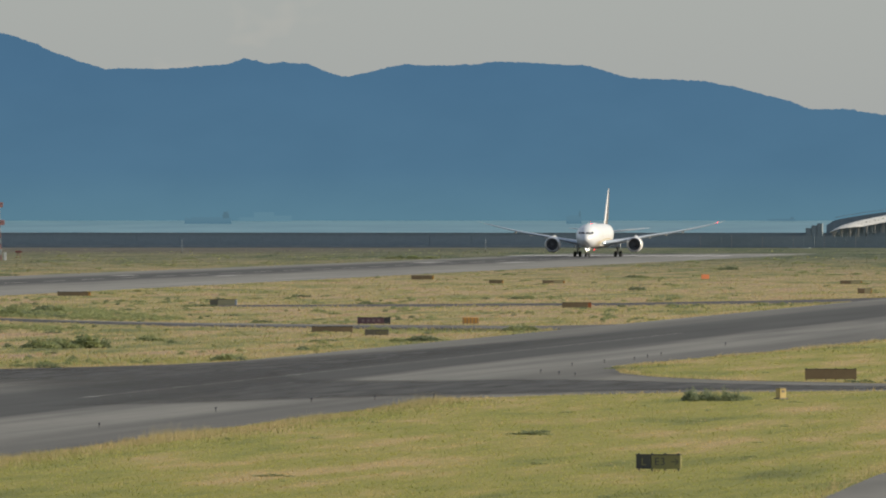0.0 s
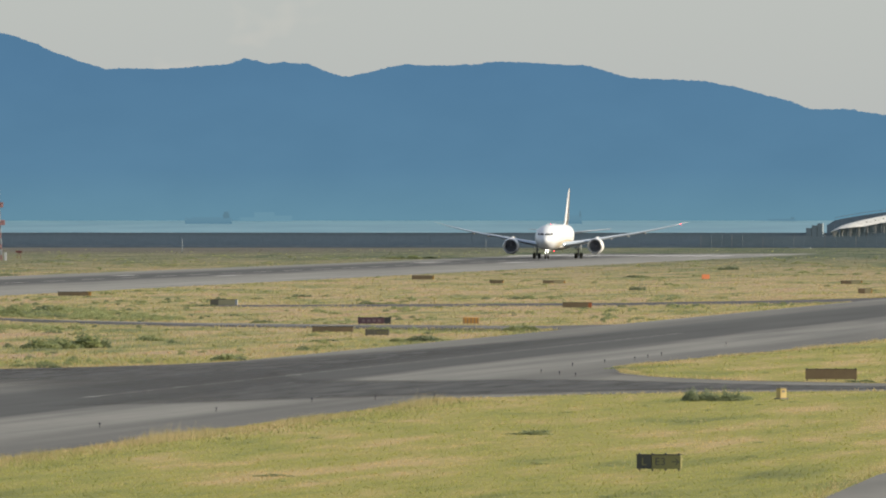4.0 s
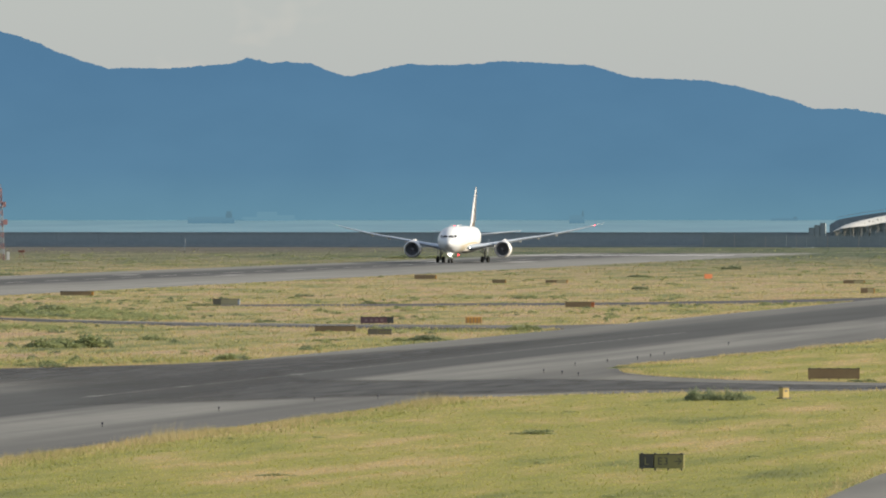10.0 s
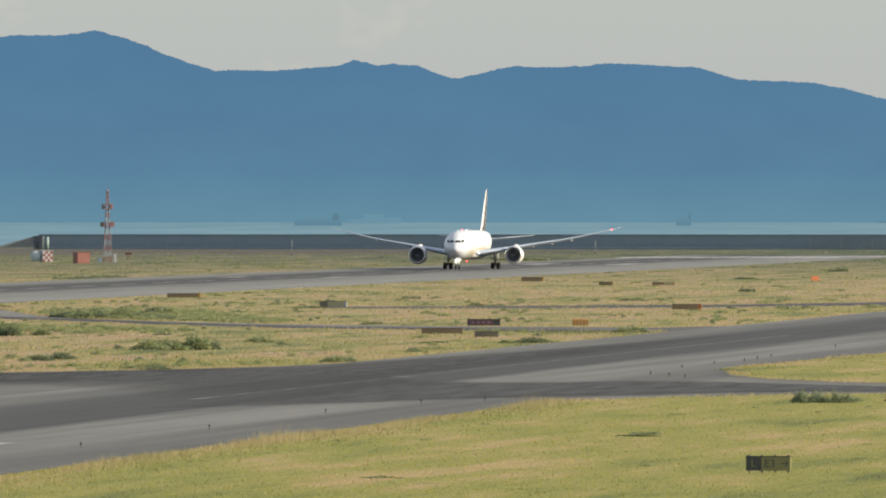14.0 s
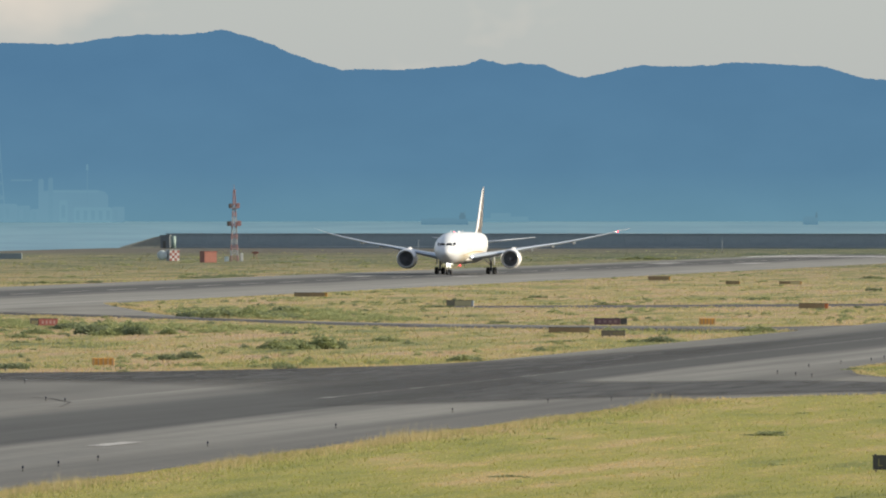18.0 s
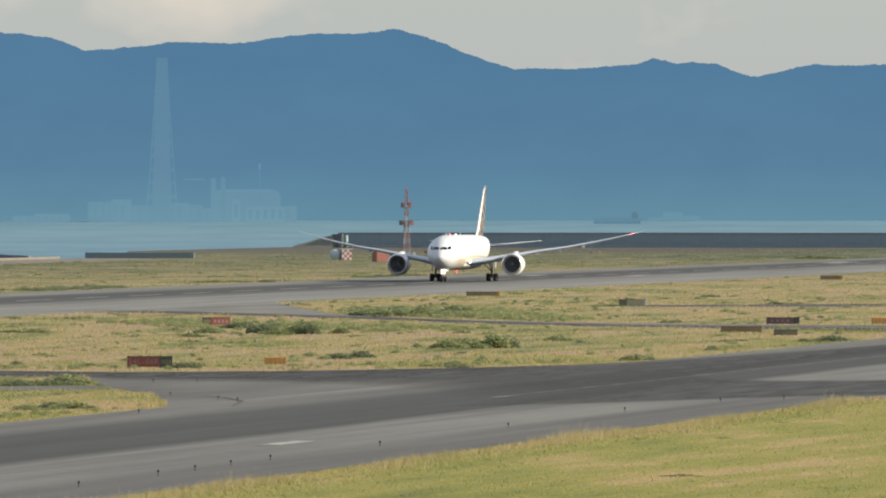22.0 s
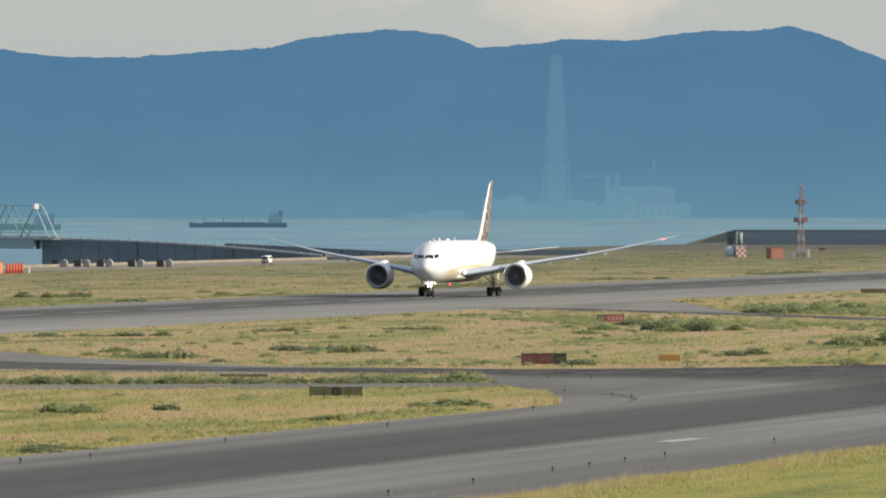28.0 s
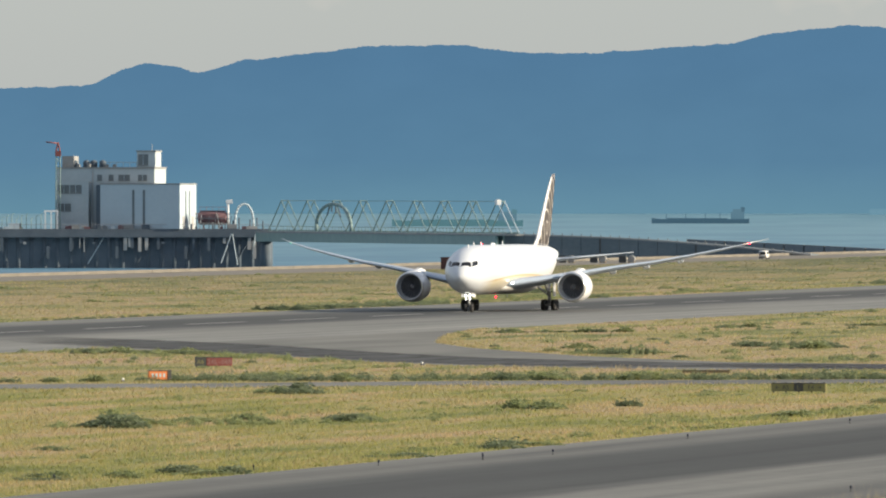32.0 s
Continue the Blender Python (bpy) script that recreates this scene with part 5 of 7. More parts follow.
part("deck", block(-60, 31.5, 0, 30, 8.0, 9.2, .15), PILE, berth, "dark concrete deck")
part("fender_beam", block(-60, 31.5, -.6, 0, 7.2, 8.6, .1), PILE, berth, "grey edge beam")
pile_mesh = None
for i in range(30):
    for j in range(5):
        if pile_mesh is None:
            ob = part("pile", rod((0, 0, -3), (0, 0, 8), .62, 10), PILE, berth, "", True)
            pile_mesh = ob.data
        else:
            ob = new("pile", pile_mesh)
            ob.parent = berth
        ob.location = (-58 + 3.05 * i + (.7 if j % 2 else -.6), 1.5 + 6.2 * j, 0)
for i in range(23):
    x = -58 + 3.85 * i
    part("bracing", rod((x, 1.0 + 3 * (i % 3), 1.0), (x + 3.85, 1.0 + 3 * (i % 3), 7.4), .16, 6), PILE if i % 4 else PANEL, berth)
for i in range(16):
    x = -54 + 5.4 * i
    part("fender", block(x, x + .8, -1.1, -.6, 2.2 + 1.7 * ((i * 7) % 3), 5.2 + (i * 5) % 3, .1), BELLY if i % 5 == 0 else PILE, berth, "rubbing strip on the pier's face")
# sheet added to darken the gaps between piles like the shade under the deck
part("dark_screen", block(-60, 31, 1.15, 1.5, -1, 8.0), PILE, berth, "dark sheet standing in for the shade among the piles")
for k in range(40):
    x = -59 + 2.3 * k
    part("rail_post", block(x - .04, x + .04, .2, .28, 9.2, 10.3), GEAR_GREY, berth)
part("rail", rod((-59.5, .24, 10.3), (31, .24, 10.3), .05, 6), GEAR_GREY, berth)
dice = random.Random(3)
for k in range(44):                     # pipes, valves and boxes along the deck's edge and hung under it
    x, w, h = dice.uniform(-58, 30), dice.uniform(.4, 2.6), dice.uniform(.4, 1.5)
    part("pipework", block(x, x + w, .5 + dice.uniform(0, 2), 1.6 + dice.uniform(.5, 2), 9.2, 9.2 + h, .05), (PILE, CONCRETE_GREY, BELLY, FADED_RED, PANEL)[dice.randrange(5)], berth)
    if k % 2:
        part("hanger", block(x + w, x + w + dice.uniform(.2, .9), -.3, .3, dice.uniform(3.5, 6.2), 8, .04), (PILE, PILE, CONCRETE_GREY, BELLY)[dice.randrange(4)], berth)


def window_on(parent, x0, x1, y, z0, z1):
    w = part("window", block(x0, x1, y - .06, y + .02, z0, z1), DULL_PANE, parent, "dark window strip")
    part("sill", block(x0 - .1, x1 + .1, y - .16, y, z0 - .12, z0), CONCRETE_GREY, w)
    n = max(1, round((x1 - x0) / 1.4))
    for k in range(1, n):
        x = x0 + (x1 - x0) * k / n
        part("mullion", block(x - .05, x + .05, y - .1, y - .05, z0, z1), PANEL, w)


def lifted(ob, parent_pose):
    ob.matrix_basis = parent_pose
    return ob


base = berth.matrix_basis @ pose(0, 0, 9.2)
office = lifted(tagged(new("berth_office"), "pale stepped control building on the pier", "building"), base @ pose(-19.2, 13, 0, 0, 0, -16))
block_a = part("wall", block(0, 24.0, 0, 10, 0, 14.2, .06), FACADE, office, "pale rendered wall")
part("roof", block(-.2, 24.2, -.2, 10.2, 14.2, 14.6, .05), CONCRETE_GREY, office)
tower = part("stair_tower", block(19.6, 24.1, .4, 5.5, 14.6, 18.2, .06), FACADE, office, "pale stair tower")
part("tower_cap", block(19.4, 24.3, .2, 5.7, 18.2, 18.5, .05), CONCRETE_GREY, tower)
window_on(tower, 19.9, 22.4, .4, 15.0, 17.6)
part("annex", block(.3, 8.5, -2.2, 0, 0, 11.2, .06), FACADE, office, "lower pale annex")
window_on(block_a, 1.0, 6.8, -2.2, 8.4, 10.4)
window_on(block_a, 1.0, 4.2, -2.2, 4.2, 6.0)
for x0, x1 in ((10.0, 11.2), (12.8, 14.0), (15.2, 18.0), (20.0, 22.2)):
    window_on(block_a, x0, x1, 0, 11.4, 12.8)
part("roof_house", block(.5, 3.4, 3, 7, 14.6, 17.2, .05), CONCRETE_GREY, office, "grey lift house")
for x in (4.6, 7.2, 11.6, 13.4):
    part("vent", block(x, x + .7, 1.2, 1.9, 14.6, 15.3, .04), CONCRETE_GREY, office, "grey roof vent")
part("mast", rod((22.9, 2, 18.5), (22.9, 2, 20.0), .07, 6), BELLY, office)
part("drain_pipe", rod((8.9, -.1, 0), (8.9, -.1, 14), .1, 8), BELLY, office)
for x, r in ((3.2, .9), (6.2, .8), (8.0, .85), (10.2, .8)):
    part("roof_tank", lathe([(-.8, .05), (-.78, r), (.5, r), (.8, r * .5), (.9, .05)], 16), PILE, office, "dark roof tank", True).matrix_basis = pose(x, 4, 15.4, 90)
part("roof_rail", rod((11.5, .3, 15.7), (19.5, .3, 15.7), .06, 6), BELLY, office)
for k in range(6):
    part("rail_post", rod((11.5 + 1.6 * k, .3, 14.6), (11.5 + 1.6 * k, .3, 15.7), .05, 6), BELLY, office)

hall = lifted(tagged(new("berth_hall"), "pale windowless panel-clad hall with dark slots", "building"), base @ pose(-8.9, 5.0, 0, 0, 0, -17))
clad = part("wall", block(0, 19.6, 0, 13.5, 0, 10.5, .08), PANEL, hall, "pale panel wall")
part("parapet", block(-.12, 19.72, -.12, 13.62, 10.5, 10.75, .04), CONCRETE_GREY, hall)
for x in (7.9, 10.5):
    part("slot_window", block(x, x + .55, -.05, .02, .9, 9.2), DULL_PANE, clad, "tall dark slot window")
for k in range(1, 7):
    if k not in (3,):
        part("panel_joint", block(2.8 * k - .03, 2.8 * k + .03, -.012, .0, .1, 10.4), PANEL, clad)
for y in (4.4, 7.4):
    part("slot_window", block(19.58, 19.65, y, y + .8, 1.2, 9.0), DULL_PANE, clad, "tall dark slot window")
for y in (2.2, 9.6):
    part("door", block(19.58, 19.66, y, y + 1.8, 0, 3.0), BELLY, clad, "grey door")
# block put in as the shade on the hall's left side
part("side_shade", block(-1.3, -.05, 1.0, 12, 0, 10.4), PILE, hall, "dark block standing for the shade beside the office")

crane = lifted(tagged(new("jib_crane"), "red-topped lattice jib crane on the pier", "crane"), base @ pose(-18.8, 8, 0))
legs = bmesh.new()
for k in range(9):
    z0, z1 = 1.9 * k, 1.9 * (k + 1)
    for a, b in (((-.5, -.5), (.5, -.5)), ((.5, -.5), (.5, .5)), ((.5, .5), (-.5, .5)), ((-.5, .5), (-.5, -.5))):
        rod((*a, z0), (*a, z1), .1, 6, legs)
        rod((*a, z0), (*b, z1), .07, 5, legs)
part("tower", legs, STEEL_GREEN, crane, "grey lattice tower")
part("slew_cab", block(-.7, .7, -.7, .7, 17.1, 18.4, .08), RED, crane, "red slewing cab")
part("jib", rod((0, 0, 20.2), (-2.9, -.5, 20.5), .16, 8), RED, crane, "red jib", True)
part("a_frame", rod((.4, 0, 18.4), (0, 0, 20.4), .18, 8), RED, crane, "red frame")
part("a_frame", rod((-.5, 0, 18.4), (0, 0, 20.4), .18, 8), RED, crane, "red frame")

frame_ob = lifted(tagged(new("gangway_frame"), "white gantry frame at the pier's edge", "gantry"), base @ pose(-20.4, 2, 0))
for x in (-1.4, 0, 1.4):
    part("post", block(x - .14, x + .14, -.14, .14, 0, 4.0), WHITE, frame_ob)
part("beam", block(-1.7, 1.7, -.18, .18, 4.0, 4.4, .03), WHITE, frame_ob)
for k in range(9):
    ob = lifted(tagged(new("mooring_post"), "pale mooring post on the pier deck", "post", "mooring posts"), base @ pose(-32 + 1.15 * k, 1.5 + (k % 2), 0))
    part("pole", rod((0, 0, 0), (0, 0, 2.6 + .4 * (k % 3)), .09, 8), STEEL_GREEN, ob, "", True)
    part("cap", rod((0, 0, 2.5 + .4 * (k % 3)), (.5, 0, 2.9 + .4 * (k % 3)), .07, 6), STEEL_GREEN, ob, "", True)
tank = lifted(tagged(new("red_tank"), "faded red horizontal tank on a steel cradle", "tank"), base @ pose(17.6, 4, 0, 0, 0, 90))
part("shell", lathe([(-3.6, .05), (-3.4, 1.2), (-2.8, 1.6), (2.8, 1.6), (3.4, 1.2), (3.6, .05)], 20), FADED_RED, tank, "", True).location.z = 2.6
for y in (-2.2, 0, 2.2):
    part("cradle", block(-1.5, 1.5, y - .2, y + .2, 0, 1.6, .04), BELLY, tank)
part("walkway", block(-.5, .5, -3.2, 3.2, 4.2, 4.35), FADED_RED, tank)
for k, y in enumerate((-3.9, -2.9, -1.6, -.4, .9, 2.0, 3.1, 3.9)):
    part("riser", rod((-1.75, y, 0), (-1.75 + .3 * (k % 2), y + .5 * (k % 3 - 1), 3.0 + .9 * ((k * 5) % 4) / 3), .1, 6), (PILE, FADED_RED, HAZED_WHITE, CONCRETE_GREY)[k % 4], tank, "thin riser pipe")
for z in (1.3, 2.4, 3.5):
    part("header_pipe", rod((-1.85, -4.2, z), (-1.85, 4.2, z + .1), .09, 6), (FADED_RED, CONCRETE_GREY, PILE)[int(z) % 3], tank, "header pipe")
for k in range(5):
    part("rail_post", rod((.5, -3 + 1.5 * k, 4.3), (.5, -3 + 1.5 * k, 5.2), .05, 6), FADED_RED, tank)
part("rail", rod((.5, -3.1, 5.2), (.5, 3.1, 5.2), .05, 6), FADED_RED, tank)
arm = lifted(tagged(new("loading_arm"), "white marine loading arm with a curved hose", "loading arm"), base @ pose(21.2, 3, 0))
part("column", rod((0, 0, 0), (0, 0, 6.6), .28, 12), WHITE, arm, "white column", True)
part("head", block(-.5, 1.1, -.5, .5, 6.0, 6.9, .08), WHITE, arm, "white head")
hose = bmesh.new()
pts = [(1.6 + 2.2 * (1 - math.cos(math.pi * k / 14)) , 0, .3 + 5.6 * math.sin(math.pi * k / 14) ** .7) for k in range(15)]
for p, q in zip(pts, pts[1:]):
    rod(p, q, .28, 8, hose)
part("hose", hose, PANEL, arm, "pale curved hose", True)
for x in (1.2, 2.6, 5.2, 6.8, 8.2):
    part("pipe_stand", rod((x, .8, 0), (x, .8, 2.2 + .5 * math.sin(x * 3)), .16, 8), PILE, arm)
for x0, x1, z0, z1 in ((19.5, 22.0, 1.2, 8.2), (23.4, 22.2, .8, 8.0), (27.0, 27.6, 3.4, 8.0)):
    part("bracing", rod((x0, -.9, z0), (x1, -.9, z1), .13, 8), PANEL, berth, "pale raking strut")

# the approach bridge and its ramp
A, B = polar(-11.96, 3318, 0), Vector((-268.6, 3054, 0))
bridge = tagged(new("truss_bridge"), "pale green steel truss bridge to the pier", "bridge")
along = (B - A).normalized()
side = Vector((-along.y, along.x, 0))
bridge.matrix_basis = Matrix(((along.x, side.x, 0, A.x), (along.y, side.y, 0, A.y), (0, 0, 1, 0), (0, 0, 0, 1)))
LENGTH, PANELS, TRUSS_HIGH, START = (B - A).length + 8, 9, 11.9, 8.0
part("deck", block(0, LENGTH, -2.2, 2.2, 4.35, 4.75, .05), CONCRETE_GREY, bridge, "grey bridge deck")
for y in (-1.7, 0, 1.7):
    part("girder", block(0, LENGTH - 8, y - .3, y + .3, 2.3, 4.35, .05), STEEL_GREEN, bridge, "green plate girder")
step = (LENGTH - 8 - START + 9) / PANELS
for y in (-.85, .85):
    part("bottom_chord", block(START, START + step * PANELS, y - .14, y + .14, 4.8, 5.1), STEEL_GREEN, bridge)
    part("top_chord", block(START + step * .5, START + step * (PANELS - .5), y - .07, y + .07, TRUSS_HIGH - .07, TRUSS_HIGH + .07), STEEL_GREEN, bridge)
    for k in range(PANELS):
        x0 = START + step * k
        for a, b in (((x0, 5.0), (x0 + step * .5, TRUSS_HIGH)), ((x0 + step * .5, TRUSS_HIGH), (x0 + step, 5.0))):
            part("diagonal", rod((a[0], y, a[1]), (b[0], y, b[1]), .14, 8), STEEL_GREEN if (k < PANELS - 1 or a[1] < b[1]) else PANEL, bridge)
        for j in range(4):
            part("rail_post", block(x0 + step * j / 4, x0 + step * j / 4 + .12, y * 2.4, y * 2.4 + .1, 4.75, 5.9), STEEL_GREEN, bridge)
    part("hand_rail", block(0, LENGTH, y * 2.4, y * 2.4 + .08, 5.85, 5.95), STEEL_GREEN, bridge)
for k in range(PANELS):
    part("cross_beam", rod((START + step * (k + .5), -.85, TRUSS_HIGH), (START + step * (k + .5), .85, TRUSS_HIGH), .15, 6), STEEL_GREEN, bridge)
xp = START + step * (PANELS - .5)
part("portal", block(xp - .3, xp + 1.4, -1.3, -.3, TRUSS_HIGH - .8, TRUSS_HIGH + .4, .06), WHITE, bridge, "pale portal head")
hoop = bmesh.new()
pts = [(step * 2.3 + 20 - 16 * math.cos(math.pi * k / 16), -2.6, 5.0 + 6.2 * math.sin(math.pi * k / 16) ** .8) for k in range(17)]
for p, q in zip(pts, pts[1:]):
    rod(p, q, .4, 8, hoop)
part("hoop", hoop, STEEL_GREEN, bridge, "pale arched pipe loop", True)
for dx, z in ((-6, 8.6), (-2, 9.4), (2, 9.0), (6, 8.2)):
    part("hanger", rod((step * 2.3 + 20 + dx, -2.5, z), (step * 2.3 + 20 + dx * .7, -2.5, z + 2.0), .16, 6), PILE, bridge, "dark pipe hanger")
for x in (2,):
    part("pier_column", rod((x, 0, -5), (x, 0, 2.3), 1.3, 14), PILE, bridge, "", True)

ramp_ob = tagged(new("ramp_causeway"), "dark walled causeway sloping down to the island", "causeway")
C, D = Vector((-268.6, 3054, 4.75)), Vector((-201.5, 3062, .25))
n = 16
for k in range(n):
    ends = [(C.lerp(D, j / n), C.z + (D.z - C.z) * j / n + .85 * math.sin(math.pi * j / n)) for j in (k, k + 1)]
    (p, zp), (q, zq) = ends
    part("wall_panel", loft([[(x, y + dy, z) for dy, z in ((0, -5), (0, top), (11, top), (11, -5))] for x, y, top in ((p.x + .04, p.y, zp), (q.x - .04, q.y, zq))]), SEA_STONE, ramp_ob)
    part("coping", loft([[(x, y + dy, z) for dy, z in ((-.12, top - .3), (-.12, top + .05), (.5, top + .05), (.5, top - .3))] for x, y, top in ((p.x, p.y, zp), (q.x, q.y, zq))]), CONCRETE_GREY, ramp_ob, "paler coping")
    if k % 5 == 4:
        part("joint", loft([[(x, q.y + dy, z) for dy, z in ((-.06, -4), (-.06, zq - .3), (.0, zq - .3), (.0, -4))] for x in (q.x - .22, q.x + .22)]), BLACK, ramp_ob, "dark expansion joint")
    for j in range(2):
        r, zr = p.lerp(q, j / 2), zp + (zq - zp) * j / 2
        part("rail_post", block(r.x, r.x + .16, r.y + .2, r.y + .4, zr, zr + .55), CONCRETE_GREY, ramp_ob)

breakwater = tagged(new("breakwater"), "low dark breakwater out in the water", "breakwater")
b0, b1 = polar(-10.25, 3560, 0), polar(-9.44, 3420, 0)
for k in range(10):
    p, q = b0.lerp(b1, k / 10), b0.lerp(b1, (k + 1) / 10)
    top = 2.0 - .19 * k
    part("wall_panel", loft([[(p.x, p.y + dy, z) for dy, z in ((0, -5), (2, top), (6, top), (9, -5))], [(q.x - .3, q.y + dy, z) for dy, z in ((0, -5), (2, top - .19), (6, top - .19), (9, -5))]]), SEA_STONE, breakwater)

# the white-roofed hall and works beyond the runway's right end
terminal = tagged(new("arched_hall"), "curved white-roofed hall on dark pillars beyond the dike", "building")
terminal.matrix_basis = pose(5.6, 3960, 0)
def roof_z(x):
    return 4.45 + 4.75 * (max(0, x - 4.6) / 15.7) ** .62 if x < 30 else 10.9


def deck_z(x):
    return 7.6 - .6 * max(0, 3.0 - x) + 2.8 * (max(0, x - 3.0) / 17.5) ** .8 if x < 30 else 11.9


for k in range(-1, 14):
    x0, x1 = 4.7 + 2.2 * k, 6.88 + 2.2 * k
    part("upper_deck", loft([[(x, y, z) for y, z in ((36, 0), (36, deck_z(x)), (50, deck_z(x)), (50, 0))] for x in (x0 - 1.6, x1 - 1.62)]), DARK_CONCRETE, terminal, "grey upper deck")
    if k < 0:
        continue
    part("roof_panel", loft([[(x, y + x - 4.7, roof_z(x) + dz) for y, dz in ((-1.2, -.2 - 1.6 * min(1, (x - 4.6) / 9)), (1.0, -.15 - .8 * min(1, (x - 4.6) / 9)), (3.6, 0), (9, .3), (9, -.4))] for x in (x0, x1)]), ROOF_PALE, terminal, "off-white curved roof panel")
    part("deck_rail", rod((x0 - 1.6, 36.1, deck_z(x0 - 1.6) + .7), (x1 - 1.6, 36.1, deck_z(x1 - 1.6) + .7), .06, 6), CONCRETE_GREY, terminal)
    part("pillar", block(x0 + .4, x0 + .9, 2.2 * k + 2.2, 2.2 * k + 2.9, 0, roof_z(x0 + .4) - .5), CONCRETE_GREY, terminal)
    part("strut", rod((x0 + .65, 2.2 * k + 2.5, roof_z(x0) - 2.2), (x0 + 1.7, 2.2 * k + 2.6, roof_z(x0 + 1.7) - .8), .14, 6), CONCRETE_GREY, terminal, "raking roof strut")
    part("back_wall", block(x0, x1, 2.2 * k + 5.4, 2.2 * k + 5.8, 0, roof_z(x0) - .3), DARK_CONCRETE, terminal, "dark wall under the roof")
    if k % 4 == 2:
        part("window", block(x0 + .3, x0 + 1.3, 2.2 * k + 5.3, 2.2 * k + 5.4, 3.0, 4.1), DULL_PANE, terminal, "pale window under the roof")
for x, z in ((-2.2, 5.6), (-.6, 6.3), (1.0, 6.9)):       # stepped equipment beside the roof's tip
    part("plant_box", block(x, x + 1.5, 1, 4, 0, z, .06), DARK_CONCRETE, terminal, "grey plant box")
kiosk = tagged(new("site_hut"), "pale grey hut beside the dark fence", "hut")
kiosk.matrix_basis = pose(3, 3945, 0)
part("wall", block(-3, 3, -2, 2, 0, 3.0, .05), PANEL, kiosk)
part("roof", block(-3.3, 3.3, -2.3, 2.3, 3.0, 3.3, .05), CONCRETE_GREY, kiosk)
part("door", block(-.5, .5, -2.05, -2, 0, 2.1), BELLY, kiosk)
fence = tagged(new("mesh_fence"), "dark high fence with close posts", "fence")
fence.matrix_basis = pose(-24, 3935, 0)
for k in range(26):
    part("post", block(2.9 * k - .09, 2.9 * k + .09, -.08, .1, 0, 3.6 + .25 * math.sin(7 * k)), DARK_CONCRETE if k % 3 else CONCRETE_GREY, fence)
    part("slat", block(2.9 * k + .12, 2.9 * k + 2.78, -.03, .03, .2, 3.3), DARK_CONCRETE, fence, "dark fence sheet")
# the gatehouse and pale tank where the dike ends
gate = tagged(new("dike_hut"), "small dark blue hut on the end of the dike", "hut")
gate.matrix_basis = pose(-245.4, 3962, 0)
part("wall", block(-1.6, 1.0, -1.5, 1.5, 0, 3.6, .05), SEA_STONE, gate)
part("roof", block(-1.8, 1.2, -1.7, 1.7, 3.6, 3.8, .03), SEA_STONE, gate)
part("tank", rod((2.0, 0, 0), (2.0, 0, 3.5), .62, 16), STEEL_GREEN, gate, "pale upright tank", True)
part("door", block(-.9, 0, -1.53, -1.5, 0, 2.1), BLACK, gate)


# ---- far over the bay: ships and a power station, all at the edge of the water ----
def make_ship(bearing, r, z, length, height, hull_share, label, paint=FAR_HULL):
    ob = tagged(new("cargo_ship"), label, "ship", "ships in the bay")
    ob.matrix_basis = Matrix.Translation(polar(bearing, r, z)) @ pose(0, 0, 0, 0, 0, -bearing)
    hl, hh, w = length / 2, height * hull_share, length * .07
    rows = []
    for x, k, up in ((-hl, .25, 1.25), (-hl * .93, .7, 1.12), (-hl * .8, 1, 1), (hl * .8, 1, 1), (hl * .96, .9, 1.05), (hl, .75, 1.1)):
        rows.append([(x + (0 if abs(x) < hl else 0), y * w * k, zz) for y, zz in ((-1, hh * up), (-.9, -.3), (.9, -.3), (1, hh * up))])
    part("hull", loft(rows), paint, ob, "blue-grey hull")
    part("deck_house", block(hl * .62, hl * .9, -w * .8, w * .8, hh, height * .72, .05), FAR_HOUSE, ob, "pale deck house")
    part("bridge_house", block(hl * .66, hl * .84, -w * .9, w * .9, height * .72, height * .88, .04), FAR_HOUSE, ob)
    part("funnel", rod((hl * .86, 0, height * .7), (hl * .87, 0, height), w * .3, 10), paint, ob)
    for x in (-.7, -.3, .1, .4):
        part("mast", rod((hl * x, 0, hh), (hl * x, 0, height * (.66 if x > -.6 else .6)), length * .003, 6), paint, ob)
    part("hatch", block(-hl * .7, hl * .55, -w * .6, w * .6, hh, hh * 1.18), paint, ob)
    return ob


make_ship(-7.053, 4800, 5.0, 15.9, 4.8, .42, "hazy coaster lying off the far shore", FAR_PALE_HULL)
make_ship(-10.189, 4630, 3.1, 32.0, 5.6, .30, "long dark bulk carrier lying in the bay")
make_ship(-11.174, 4560, 2.4, 42.3, 5.6, .36, "long green-grey bulk carrier behind the bridge", FAR_GREEN_HULL)
make_ship(-5.569, 4800, 5.0, 5.2, 5.0, .5, "small dark ship seen end on", FAR_PALE_HULL)
make_ship(-4.727, 4880, 5.9, 9.4, 1.5, .5, "faint low ship under the far shore", FAR_PALE_HULL)

plant = new("power_station")
tagged(plant, "pale hazy power station with a tall tapering lattice stack", "power station")
plant.matrix_basis = Matrix.Translation(polar(-8.898, 4862, 5.2)) @ pose(0, 0, 0, 0, 0, 8.898)
S = 4862 / 25000                        # metres to a part of the stack's width as it is seen
stack = bmesh.new()
